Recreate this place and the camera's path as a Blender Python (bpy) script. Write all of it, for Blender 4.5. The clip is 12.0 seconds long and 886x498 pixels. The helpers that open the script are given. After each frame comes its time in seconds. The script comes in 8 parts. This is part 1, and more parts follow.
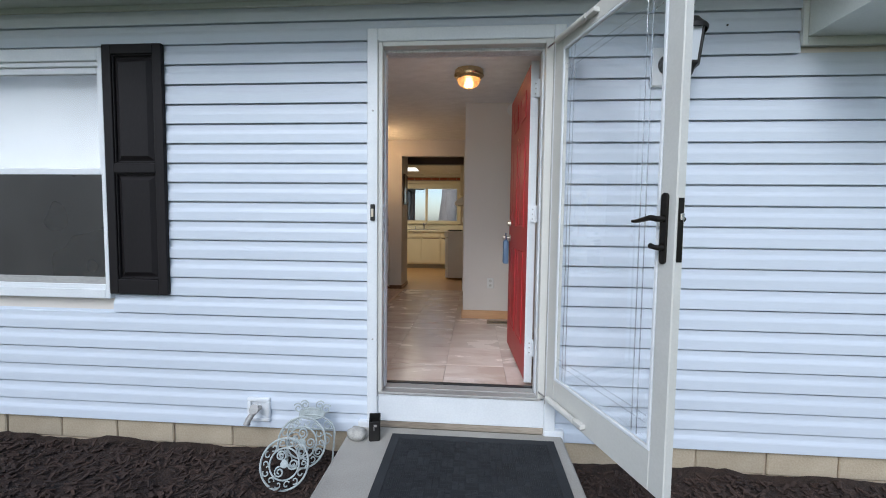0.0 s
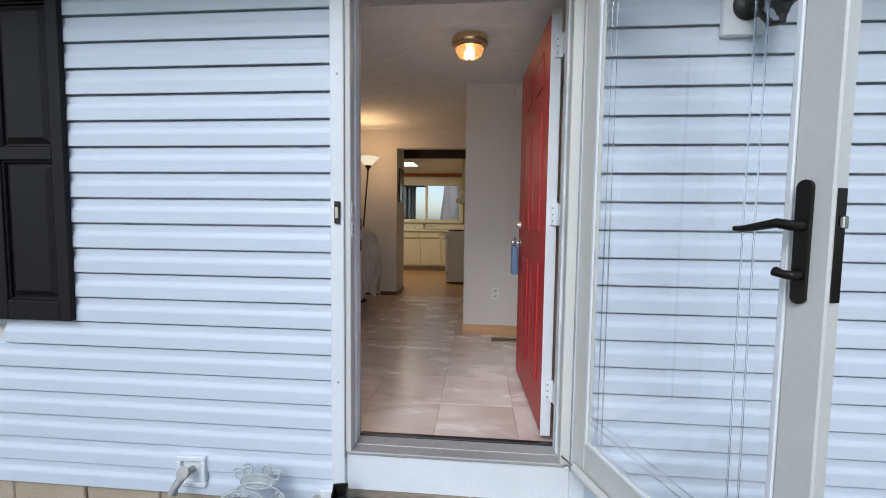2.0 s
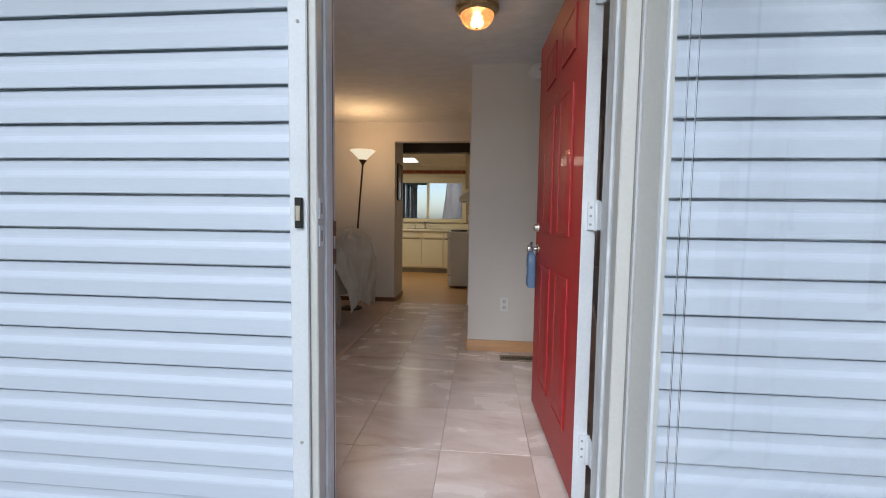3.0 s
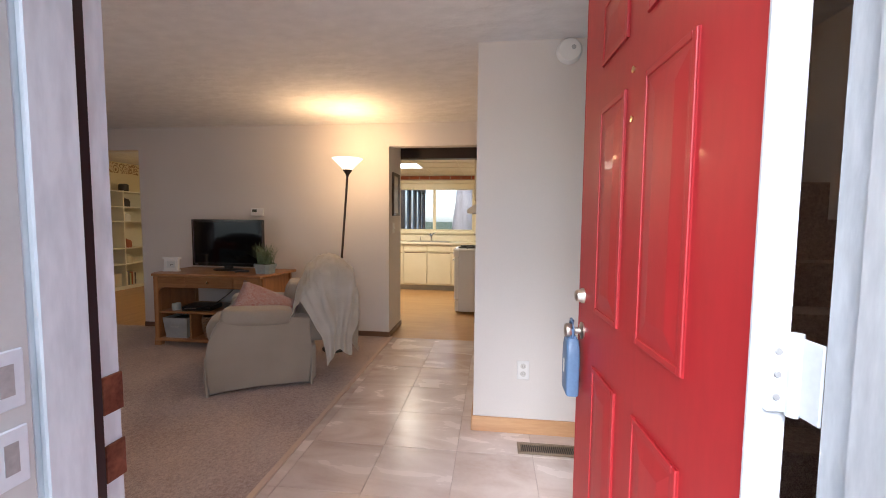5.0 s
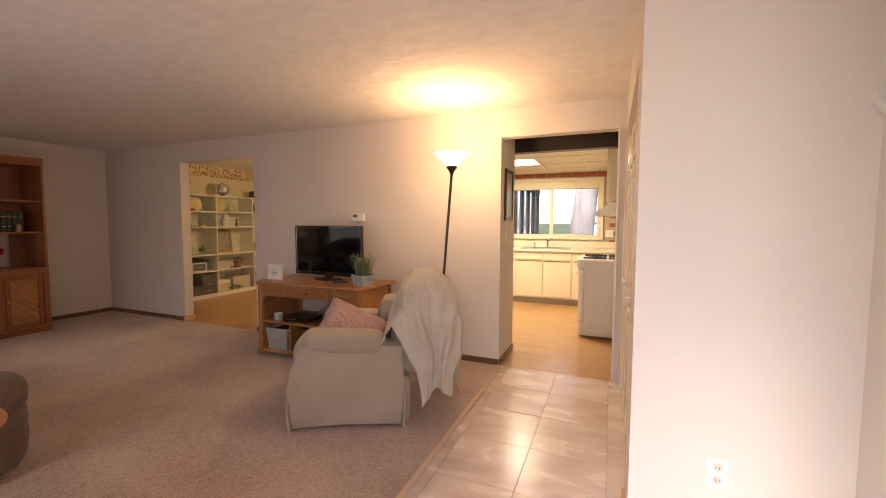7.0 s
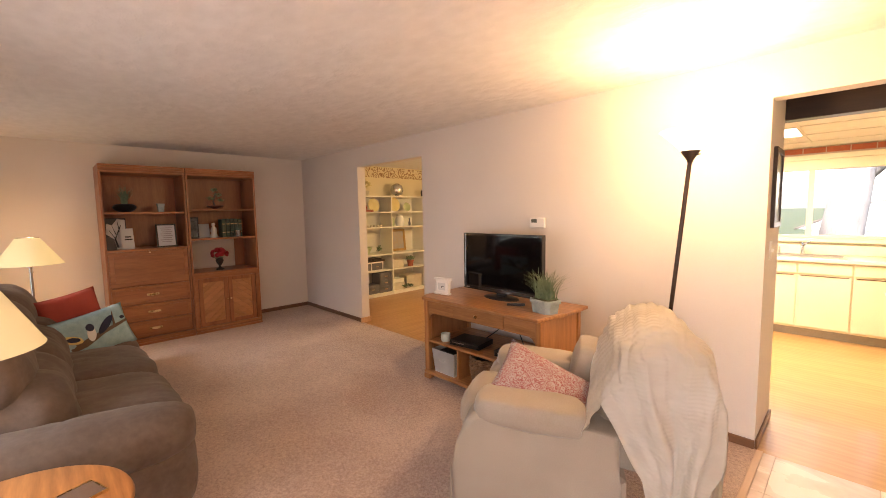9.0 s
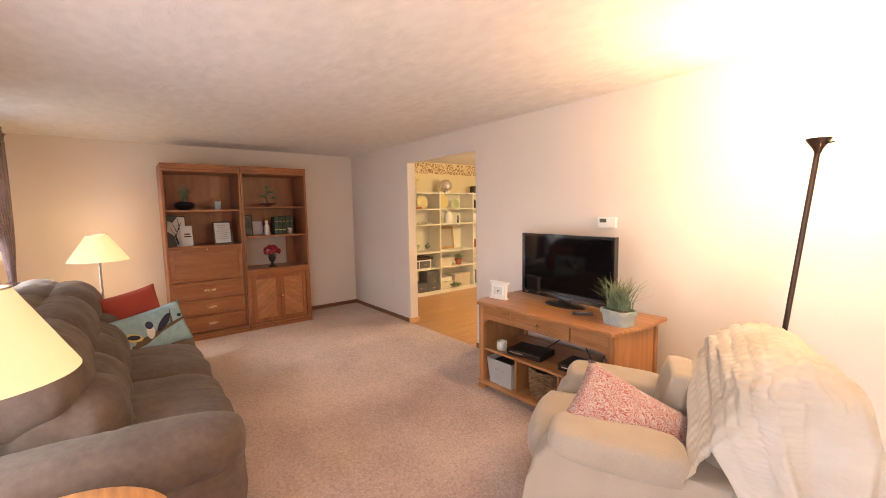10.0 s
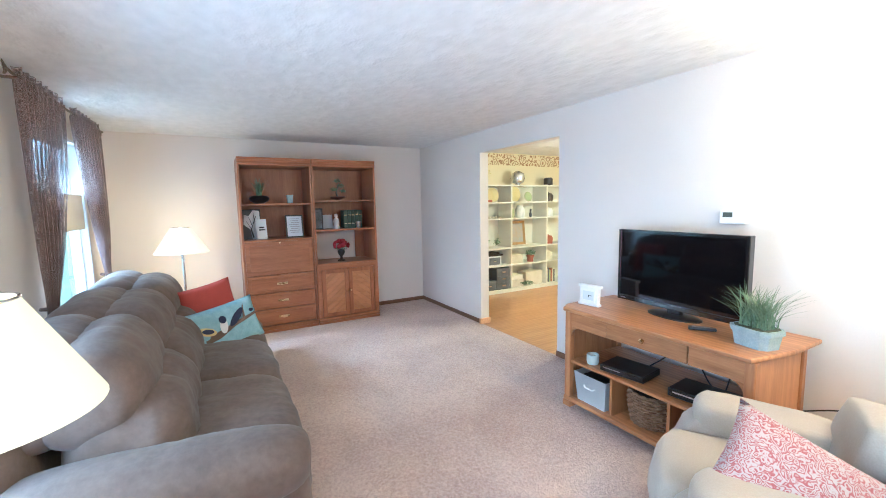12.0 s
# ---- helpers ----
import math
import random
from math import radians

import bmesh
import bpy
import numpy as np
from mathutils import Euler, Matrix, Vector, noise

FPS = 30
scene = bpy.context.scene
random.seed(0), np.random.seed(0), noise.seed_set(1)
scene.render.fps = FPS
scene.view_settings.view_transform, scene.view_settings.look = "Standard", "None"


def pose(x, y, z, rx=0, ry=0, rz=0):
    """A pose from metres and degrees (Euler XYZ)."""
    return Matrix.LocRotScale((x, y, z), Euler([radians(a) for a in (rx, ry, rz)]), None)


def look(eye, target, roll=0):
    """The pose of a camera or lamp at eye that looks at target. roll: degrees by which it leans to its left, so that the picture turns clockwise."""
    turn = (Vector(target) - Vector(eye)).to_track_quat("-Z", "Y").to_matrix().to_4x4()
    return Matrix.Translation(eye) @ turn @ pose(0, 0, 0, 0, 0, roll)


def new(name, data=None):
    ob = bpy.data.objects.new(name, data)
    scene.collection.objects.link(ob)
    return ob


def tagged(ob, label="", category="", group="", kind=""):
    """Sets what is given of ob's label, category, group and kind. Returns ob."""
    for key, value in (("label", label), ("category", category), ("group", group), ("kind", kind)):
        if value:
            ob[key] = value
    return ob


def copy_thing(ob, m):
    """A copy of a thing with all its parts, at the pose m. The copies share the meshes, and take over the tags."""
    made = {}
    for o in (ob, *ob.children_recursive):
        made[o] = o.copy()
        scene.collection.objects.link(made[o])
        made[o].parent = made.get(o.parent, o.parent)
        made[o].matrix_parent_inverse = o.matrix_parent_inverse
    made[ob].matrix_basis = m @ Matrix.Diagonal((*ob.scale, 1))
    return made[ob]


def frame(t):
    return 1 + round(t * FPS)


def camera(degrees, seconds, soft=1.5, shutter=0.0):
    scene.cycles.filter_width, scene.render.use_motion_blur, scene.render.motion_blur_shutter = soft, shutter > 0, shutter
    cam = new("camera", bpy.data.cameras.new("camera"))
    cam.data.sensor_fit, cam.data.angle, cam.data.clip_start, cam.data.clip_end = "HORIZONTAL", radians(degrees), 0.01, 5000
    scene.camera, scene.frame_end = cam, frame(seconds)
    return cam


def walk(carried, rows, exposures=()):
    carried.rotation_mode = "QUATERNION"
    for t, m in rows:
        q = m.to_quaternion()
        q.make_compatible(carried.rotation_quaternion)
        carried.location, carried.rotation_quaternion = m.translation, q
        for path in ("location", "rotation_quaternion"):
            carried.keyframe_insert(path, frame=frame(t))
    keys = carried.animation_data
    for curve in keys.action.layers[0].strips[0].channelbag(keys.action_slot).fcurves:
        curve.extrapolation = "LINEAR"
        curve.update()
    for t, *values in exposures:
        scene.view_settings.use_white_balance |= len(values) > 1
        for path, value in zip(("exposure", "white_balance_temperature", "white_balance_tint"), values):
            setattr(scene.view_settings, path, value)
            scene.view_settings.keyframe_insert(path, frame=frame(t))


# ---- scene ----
cam = camera(95.1, 12.0, 0.95)
PATH = [
    (0, (0.067, 0.038, 1.046), (-0.082, 2.029, 0.924), 0.7),
    (0.5, (0.058, 0.096, 1.046), (-0.092, 2.086, 0.924), 0.7),
    (1, (0.045, 0.252, 1.055), (-0.104, 2.242, 0.929), 0.8),
    (1.5, (0.053, 0.463, 1.067), (-0.102, 2.453, 0.94), 0.8),
    (2, (0.081, 0.669, 1.073), (-0.086, 2.657, 0.941), 0.7),
    (2.5, (0.067, 0.908, 1.065), (-0.11, 2.896, 0.928), 0.8),
    (3, (0.046, 1.148, 1.091), (-0.133, 3.135, 0.952), 0.8),
    (5, (0.066, 2.057, 1.309), (-0.179, 4.038, 1.17), 0.5),
    (5.5, (0.061, 2.231, 1.304), (-0.223, 4.206, 1.17), 0.6),
    (6, (0.028, 2.431, 1.312), (-0.364, 4.387, 1.174), 0.5),
    (6.5, (-0.046, 2.586, 1.328), (-0.614, 4.499, 1.194), 0.4),
    (7, (-0.133, 2.774, 1.342), (-0.897, 4.617, 1.21), 0.2),
    (7.5, (-0.247, 3.001, 1.412), (-1.243, 4.729, 1.27), -0.2),
    (9.5, (-0.839, 3.454, 1.5), (-2.334, 4.768, 1.31), -1.0),
    (10, (-0.948, 3.487, 1.517), (-2.512, 4.719, 1.319), -1.0),
    (10.5, (-1.067, 3.527, 1.522), (-2.726, 4.626, 1.318), -1.2),
    (11, (-1.162, 3.541, 1.518), (-2.866, 4.566, 1.31), -1.1),
    (11.5, (-1.241, 3.568, 1.517), (-2.964, 4.56, 1.301), -1.1),
    (12, (-1.297, 3.582, 1.505), (-3.029, 4.558, 1.285), -1.1),
]
walk(cam, [(t, look(eye, target, roll)) for t, eye, target, roll in PATH],
     [(0.0, 0.06, 5800, 7), (3.0, 0.02, 5800, 7), (5.0, 1.3, 5700, 12), (5.5, 1.24, 6300, 15), (6.5, 1.66, 6700, 18), (7.5, 2.06, 6900, 19), (9.5, 2.98, 6900, 19), (10.5, 3.42, 5300, 9), (11.2, 3.62, 4400, 1), (12.0, 3.78, 4120, -5)])

# ---- world, sun, lamps ----
world = bpy.data.worlds.new("overcast_sky")
scene.world = world
world.use_nodes = True
wn = world.node_tree.nodes
sky = wn.new("ShaderNodeTexSky")
sky.sky_type = "NISHITA"
sky.sun_disc = False
sky.sun_elevation = radians(39)
sky.sun_rotation = radians(196)
sky.dust_density = 1.5
desat = wn.new("ShaderNodeHueSaturation")
desat.inputs["Saturation"].default_value = 0.8
world.node_tree.links.new(sky.outputs[0], desat.inputs["Color"])
world.node_tree.links.new(desat.outputs[0], wn["Background"].inputs[0])
wn["Background"].inputs[1].default_value = 0.15


def lamp(name, kind, m, power, colour, size=0.05, size_y=0.0):
    data = bpy.data.lights.new(name, kind)
    data.energy, data.color = power, colour
    if kind == "AREA":
        data.shape, data.size, data.size_y = "RECTANGLE", size, size_y or size
    elif kind == "SUN":
        data.angle = radians(size)
    else:
        data.shadow_soft_size = size
    ob = new(name, data)
    ob.matrix_basis = m
    return ob


lamp("sun", "SUN", look((-4, -12, 12), (0, 2, 0)), 1.55, (1.0, 0.98, 0.96), 30)
WARM = (1.0, 0.61, 0.28)
lamp("torchiere_bulb", "POINT", pose(-1.34, 5.86, 1.90), 6.6, WARM, 0.07)
lamp("table_lamp_bulb", "POINT", pose(-6.4, 3.27, 1.2), 1.05, WARM, 0.05)
lamp("near_lamp_bulb", "POINT", pose(-2.25, 3.20, 1.25), 0.6, WARM, 0.05)
lamp("foyer_bulb", "POINT", pose(0.005, 3.60, 2.25), 0.75, WARM, 0.04)
lamp("kitchen_panel", "AREA", pose(-1.42, 8.61, 2.19, 0, 0, 0), 18, (1.0, 0.86, 0.62), 0.55, 1.1)
# assumed lamp out of view, added to brighten the dining room
lamp("dining_pendant_bulb", "POINT", pose(-4.6, 8.4, 1.86), 7.5, (1.0, 0.74, 0.40), 0.12)
DAY = (0.92, 0.96, 1.0)
lamp("window_daylight", "AREA", pose(-2.92, 2.66, 1.0, 78, 0, 0), 3.0, DAY, 1.1, 0.75)
# added fill lamp, boosts the sky light already entering by the door
lamp("doorway_daylight", "AREA", pose(-0.02, 2.63, 1.05, 90, 0, 0), 3.8, DAY, 0.85, 1.9)
lamp("far_window_daylight", "AREA", pose(-5.61, 2.53, 1.0, 90, 0, 0), 0.25, DAY, 1.1, 0.7)
lamp("far_window_upper_daylight", "AREA", pose(-5.61, 2.53, 1.88, 90, 0, 0), 0.14, DAY, 1.1, 0.4)

# ---- materials ----
def material(name):
    m = bpy.data.materials.new(name)
    m.use_nodes = True
    return m, m.node_tree.nodes, m.node_tree.links, m.node_tree.nodes["Principled BSDF"]


def ramp(n, stops):
    r = n.new("ShaderNodeValToRGB")
    e = r.color_ramp.elements
    while len(e) < len(stops):
        e.new(0.5)
    for el, (p, c) in zip(e, stops):
        el.position, el.color = p, (*c, 1)
    return r


def surface(name, c1, c2, rough=0.6, metal=0.0, scale=8.0, fine=120.0, bump=0.1, dist=0.002, stretch=(1, 1, 1), coat=0.0, sheen=0.0, spec=0.5, piece=0.0, wear=0.5):
    """Two-scale noise colour with fine relief, in object metres."""
    m, n, l, b = material(name)
    co = n.new("ShaderNodeTexCoord")
    mp = n.new("ShaderNodeMapping")
    mp.inputs["Scale"].default_value = stretch
    l.new(co.outputs["Object"], mp.inputs[0])
    big, small = n.new("ShaderNodeTexNoise"), n.new("ShaderNodeTexNoise")
    big.inputs["Scale"].default_value, small.inputs["Scale"].default_value = scale, fine
    big.inputs["Detail"].default_value, small.inputs["Detail"].default_value = 4, 3
    for t in (big, small):
        l.new(mp.outputs[0], t.inputs["Vector"])
    mix = n.new("ShaderNodeMix")
    mix.inputs["Factor"].default_value = 0.4
    l.new(big.outputs["Fac"], mix.inputs["A"])
    l.new(small.outputs["Fac"], mix.inputs["B"])
    r = ramp(n, [(0.5 - 0.35 * wear, c1), (0.5 + 0.35 * wear, c2)])
    l.new(mix.outputs["Result"], r.inputs[0])
    col = r.outputs[0]
    if piece:
        info, hsv = n.new("ShaderNodeObjectInfo"), n.new("ShaderNodeHueSaturation")
        mr = n.new("ShaderNodeMapRange")
        mr.inputs["To Min"].default_value, mr.inputs["To Max"].default_value = 1 - piece, 1 + piece
        l.new(info.outputs["Random"], mr.inputs["Value"])
        l.new(mr.outputs["Result"], hsv.inputs["Value"])
        l.new(col, hsv.inputs["Color"])
        col = hsv.outputs[0]
    l.new(col, b.inputs["Base Color"])
    bp = n.new("ShaderNodeBump")
    bp.inputs["Strength"].default_value, bp.inputs["Distance"].default_value = bump, dist
    l.new(small.outputs["Fac"], bp.inputs["Height"])
    l.new(bp.outputs[0], b.inputs["Normal"])
    rr = n.new("ShaderNodeMapRange")
    rr.inputs["To Min"].default_value, rr.inputs["To Max"].default_value = max(rough - 0.08, 0), min(rough + 0.08, 1)
    l.new(big.outputs["Fac"], rr.inputs["Value"])
    l.new(rr.outputs["Result"], b.inputs["Roughness"])
    b.inputs["Metallic"].default_value = metal
    b.inputs["Coat Weight"].default_value = coat
    b.inputs["Sheen Weight"].default_value = sheen
    b.inputs["Specular IOR Level"].default_value = spec
    return m


def wood(name, dark, light, axis="X", scale=1.0, rough=0.38, coat=0.2, piece=0.12):
    """Straight grain along one axis with cathedral waves."""
    m, n, l, b = material(name)
    co, mp = n.new("ShaderNodeTexCoord"), n.new("ShaderNodeMapping")
    s = {"X": (0.9, 9, 9), "Y": (9, 0.9, 9), "Z": (9, 9, 0.9)}[axis]
    mp.inputs["Scale"].default_value = [k * scale for k in s]
    l.new(co.outputs["Object"], mp.inputs[0])
    info = n.new("ShaderNodeObjectInfo")
    add = n.new("ShaderNodeVectorMath")
    add.operation = "MULTIPLY_ADD"
    add.inputs[1].default_value = (7.3, 5.1, 3.7)
    l.new(info.outputs["Random"], add.inputs[0])
    l.new(mp.outputs[0], add.inputs[2])
    big, small = n.new("ShaderNodeTexNoise"), n.new("ShaderNodeTexNoise")
    big.inputs["Scale"].default_value, big.inputs["Detail"].default_value, big.inputs["Distortion"].default_value = 1.6, 3, 1.2
    small.inputs["Scale"].default_value, small.inputs["Detail"].default_value = 14, 2
    wv = n.new("ShaderNodeTexWave")
    wv.wave_type, wv.bands_direction = "BANDS", {"X": "Y", "Y": "X", "Z": "X"}[axis]
    wv.inputs["Scale"].default_value, wv.inputs["Distortion"].default_value, wv.inputs["Detail"].default_value = 0.9, 5, 2
    for t in (big, small, wv):
        l.new(add.outputs[0], t.inputs["Vector"])
    m1, m2 = n.new("ShaderNodeMix"), n.new("ShaderNodeMix")
    m1.inputs["Factor"].default_value, m2.inputs["Factor"].default_value = 0.2, 0.34
    l.new(big.outputs["Fac"], m1.inputs["A"])
    l.new(wv.outputs["Fac"], m1.inputs["B"])
    l.new(m1.outputs["Result"], m2.inputs["A"])
    l.new(small.outputs["Fac"], m2.inputs["B"])
    r = ramp(n, [(0.25, dark), (0.72, light)])
    l.new(m2.outputs["Result"], r.inputs[0])
    hsv, mr = n.new("ShaderNodeHueSaturation"), n.new("ShaderNodeMapRange")
    mr.inputs["To Min"].default_value, mr.inputs["To Max"].default_value = 1 - piece, 1 + piece
    l.new(info.outputs["Random"], mr.inputs["Value"])
    l.new(mr.outputs["Result"], hsv.inputs["Value"])
    l.new(r.outputs[0], hsv.inputs["Color"])
    l.new(hsv.outputs[0], b.inputs["Base Color"])
    bp = n.new("ShaderNodeBump")
    bp.inputs["Strength"].default_value, bp.inputs["Distance"].default_value = 0.12, 0.001
    l.new(small.outputs["Fac"], bp.inputs["Height"])
    l.new(bp.outputs[0], b.inputs["Normal"])
    b.inputs["Roughness"].default_value, b.inputs["Coat Weight"].default_value = rough, coat
    return m


def plain(name, c, rough=0.5, metal=0.0, emit=0.0, coat=0.0):
    m, n, l, b = material(name)
    b.inputs["Base Color"].default_value = (*c, 1)
    b.inputs["Roughness"].default_value, b.inputs["Metallic"].default_value = rough, metal
    b.inputs["Coat Weight"].default_value = coat
    if emit:
        b.inputs["Emission Color"].default_value = (*c, 1)
        b.inputs["Emission Strength"].default_value = emit
    return m


def glass(name, tint=(1, 1, 1), rough=0.0):
    m, n, l, b = material(name)
    b.inputs["Base Color"].default_value = (*tint, 1)
    b.inputs["Roughness"].default_value, b.inputs["Transmission Weight"].default_value = rough, 1.0
    b.inputs["IOR"].default_value = 1.45
    return m


def shade_cloth(name, c, emit_c, emit):
    """Lamp shade: lit from inside, gives off light."""
    m, n, l, b = material(name)
    b.inputs["Base Color"].default_value = (*c, 1)
    b.inputs["Roughness"].default_value = 0.8
    b.inputs["Emission Color"].default_value = (*emit_c, 1)
    b.inputs["Emission Strength"].default_value = emit
    return m


M_SIDING = surface("vinyl_siding", (0.60, 0.65, 0.73), (0.66, 0.71, 0.79), 0.45, scale=1.2, fine=60, bump=0.06, stretch=(0.3, 1, 3), piece=0.02)
M_TRIM_OUT = surface("white_trim_paint", (0.72, 0.74, 0.77), (0.82, 0.84, 0.86), 0.4, scale=3, fine=90, bump=0.05)
M_JAMB = surface("old_jamb_paint", (0.62, 0.64, 0.66), (0.82, 0.84, 0.86), 0.5, scale=14, fine=70, bump=0.35, dist=0.002, stretch=(1, 1, 0.25), wear=0.35)
M_STORM = surface("storm_door_aluminium", (0.62, 0.61, 0.57), (0.69, 0.68, 0.64), 0.4, scale=3, fine=90, bump=0.03)
M_GREY_METAL = surface("weathered_aluminium", (0.34, 0.33, 0.32), (0.52, 0.51, 0.49), 0.6, 0.3, scale=6, fine=120, stretch=(0.3, 1, 1))
M_CONCRETE = surface("concrete", (0.30, 0.28, 0.25), (0.44, 0.42, 0.38), 0.9, scale=3, fine=140, bump=0.35, dist=0.003)
M_BLOCK = surface("foundation_block", (0.36, 0.29, 0.20), (0.52, 0.44, 0.33), 0.9, scale=3, fine=90, bump=0.4, dist=0.004, piece=0.1)
M_MULCH = surface("bark_mulch", (0.016, 0.010, 0.008), (0.06, 0.036, 0.027), 0.95, scale=14, fine=90, bump=0.9, dist=0.02)
M_CHIP = surface("bark_chip", (0.018, 0.011, 0.009), (0.075, 0.045, 0.034), 0.9, scale=9, fine=60, bump=0.4)
M_GRASS = surface("lawn", (0.03, 0.05, 0.015), (0.09, 0.11, 0.035), 0.9, scale=2, fine=60, bump=0.6, dist=0.02)
M_MAT = surface("ribbed_mat_rubber", (0.016, 0.018, 0.021), (0.034, 0.037, 0.042), 0.95, scale=5, fine=150, bump=0.6, dist=0.003)
M_BLACK = surface("black_iron", (0.012, 0.011, 0.011), (0.03, 0.028, 0.026), 0.45, 0.3, scale=12, fine=200)
M_SHUTTER = surface("dark_brown_shutter", (0.010, 0.0085, 0.0095), (0.018, 0.015, 0.016), 0.55, scale=4, fine=140, bump=0.08, stretch=(1, 1, 0.2), spec=0.2)
M_RED = surface("red_door_paint", (0.29, 0.010, 0.013), (0.36, 0.014, 0.016), 0.48, scale=2, fine=50, bump=0.06, stretch=(1, 1, 0.25), coat=0.06)
M_WALL = surface("interior_wall_paint", (0.68, 0.63, 0.58), (0.72, 0.67, 0.62), 0.75, scale=1.5, fine=180, bump=0.08, dist=0.001)
M_WALL_YEL = surface("dining_wall_paint", (0.76, 0.66, 0.42), (0.80, 0.71, 0.48), 0.7, scale=1.5, fine=150, bump=0.06)
M_BASE = wood("dark_baseboard", (0.10, 0.045, 0.022), (0.2, 0.10, 0.05), "X", 1.2)
M_BASE_L = wood("honey_baseboard", (0.48, 0.26, 0.12), (0.66, 0.40, 0.21), "X", 1.0)
M_OAK = wood("oak_veneer", (0.215, 0.085, 0.026), (0.50, 0.245, 0.09), "X", 1.0)
M_OAK_Z = wood("oak_veneer_upright", (0.26, 0.105, 0.034), (0.47, 0.22, 0.078), "Z", 1.0)
M_OAK_Y = wood("hutch_oak", (0.20, 0.064, 0.021), (0.37, 0.145, 0.052), "Y", 1.0)
M_OAK_V = wood("hutch_oak_upright", (0.185, 0.058, 0.019), (0.35, 0.132, 0.047), "Z", 1.0)
M_FLOOR_WOOD = wood("dining_oak_floor", (0.38, 0.18, 0.06), (0.60, 0.33, 0.13), "Y", 0.8, 0.3, 0.3)
M_KFLOOR = wood("kitchen_floor", (0.42, 0.22, 0.08), (0.58, 0.345, 0.14), "X", 0.7, 0.35, 0.2)
M_WHITE = surface("white_enamel", (0.74, 0.73, 0.70), (0.80, 0.79, 0.76), 0.35, scale=3, fine=80, bump=0.03)
M_CREAM = surface("cream_cabinet_paint", (0.74, 0.66, 0.46), (0.80, 0.72, 0.53), 0.45, scale=3, fine=80, bump=0.05)
M_SHELFWHITE = surface("shelf_white_paint", (0.78, 0.75, 0.62), (0.83, 0.80, 0.68), 0.5, scale=3, fine=80, bump=0.04)
M_BRASS = surface("brushed_brass", (0.62, 0.46, 0.24), (0.74, 0.58, 0.34), 0.28, 1.0, scale=10, fine=200)
M_NICKEL = surface("satin_nickel", (0.52, 0.47, 0.40), (0.62, 0.57, 0.50), 0.32, 1.0, scale=10, fine=200)
M_CHROME = plain("brushed_steel", (0.62, 0.62, 0.64), 0.22, 1.0)
M_GLASS = glass("window_glass")
M_DARKBEAM = wood("dark_stained_beam", (0.014, 0.007, 0.004), (0.04, 0.02, 0.012), "X", 1.0)
M_PLASTIC_W = plain("white_plastic", (0.78, 0.77, 0.74), 0.4)
M_PLASTIC_B = plain("black_plastic", (0.012, 0.012, 0.013), 0.35)
M_SCREEN = plain("tv_screen", (0.003, 0.003, 0.004), 0.06)
M_SCREEN.node_tree.nodes["Principled BSDF"].inputs["Specular IOR Level"].default_value = 0.45

# ---- builders ----
def box(bm, x0, x1, y0, y1, z0, z1, bevel=0.0, seg=1, m=None):
    v = [bm.verts.new(p) for p in ((x0, y0, z0), (x1, y0, z0), (x1, y1, z0), (x0, y1, z0), (x0, y0, z1), (x1, y0, z1), (x1, y1, z1), (x0, y1, z1))]
    f = [bm.faces.new([v[i] for i in q]) for q in ((0, 3, 2, 1), (4, 5, 6, 7), (0, 1, 5, 4), (1, 2, 6, 5), (2, 3, 7, 6), (3, 0, 4, 7))]
    if bevel:
        e = list({e for q in f for e in q.edges})
        r = bmesh.ops.bevel(bm, geom=e, offset=bevel, segments=seg, profile=0.5, affect="EDGES")
        v = list({w for q in r["faces"] for w in q.verts} | {w for w in v if w.is_valid})
    if m:
        bmesh.ops.transform(bm, matrix=m, verts=v)
    return v


def boxes(*rows, bevel=0.0, seg=1):
    bm = bmesh.new()
    for r in rows:
        box(bm, *r, bevel=bevel, seg=seg)
    return bm


def lathe(profile, n=24, centre=(0, 0, 0), bm=None, m=None):
    """Rings of (radius, height) turned about z."""
    bm = bm or bmesh.new()
    rings = []
    made = []
    for r, z in profile:
        if r < 1e-5:
            ring = [bm.verts.new((0, 0, z))]
        else:
            ring = [bm.verts.new((r * math.cos(2 * math.pi * i / n), r * math.sin(2 * math.pi * i / n), z)) for i in range(n)]
        rings.append(ring)
        made += ring
    for a, b in zip(rings, rings[1:]):
        for i in range(n):
            j = (i + 1) % n
            q = [a[i % len(a)], a[j % len(a)], b[j % len(b)], b[i % len(b)]]
            q = list(dict.fromkeys(q))
            if len(q) > 2:
                bm.faces.new(q)
    bmesh.ops.transform(bm, matrix=(m or Matrix()) @ Matrix.Translation(centre) if m else Matrix.Translation(centre), verts=made)
    return bm


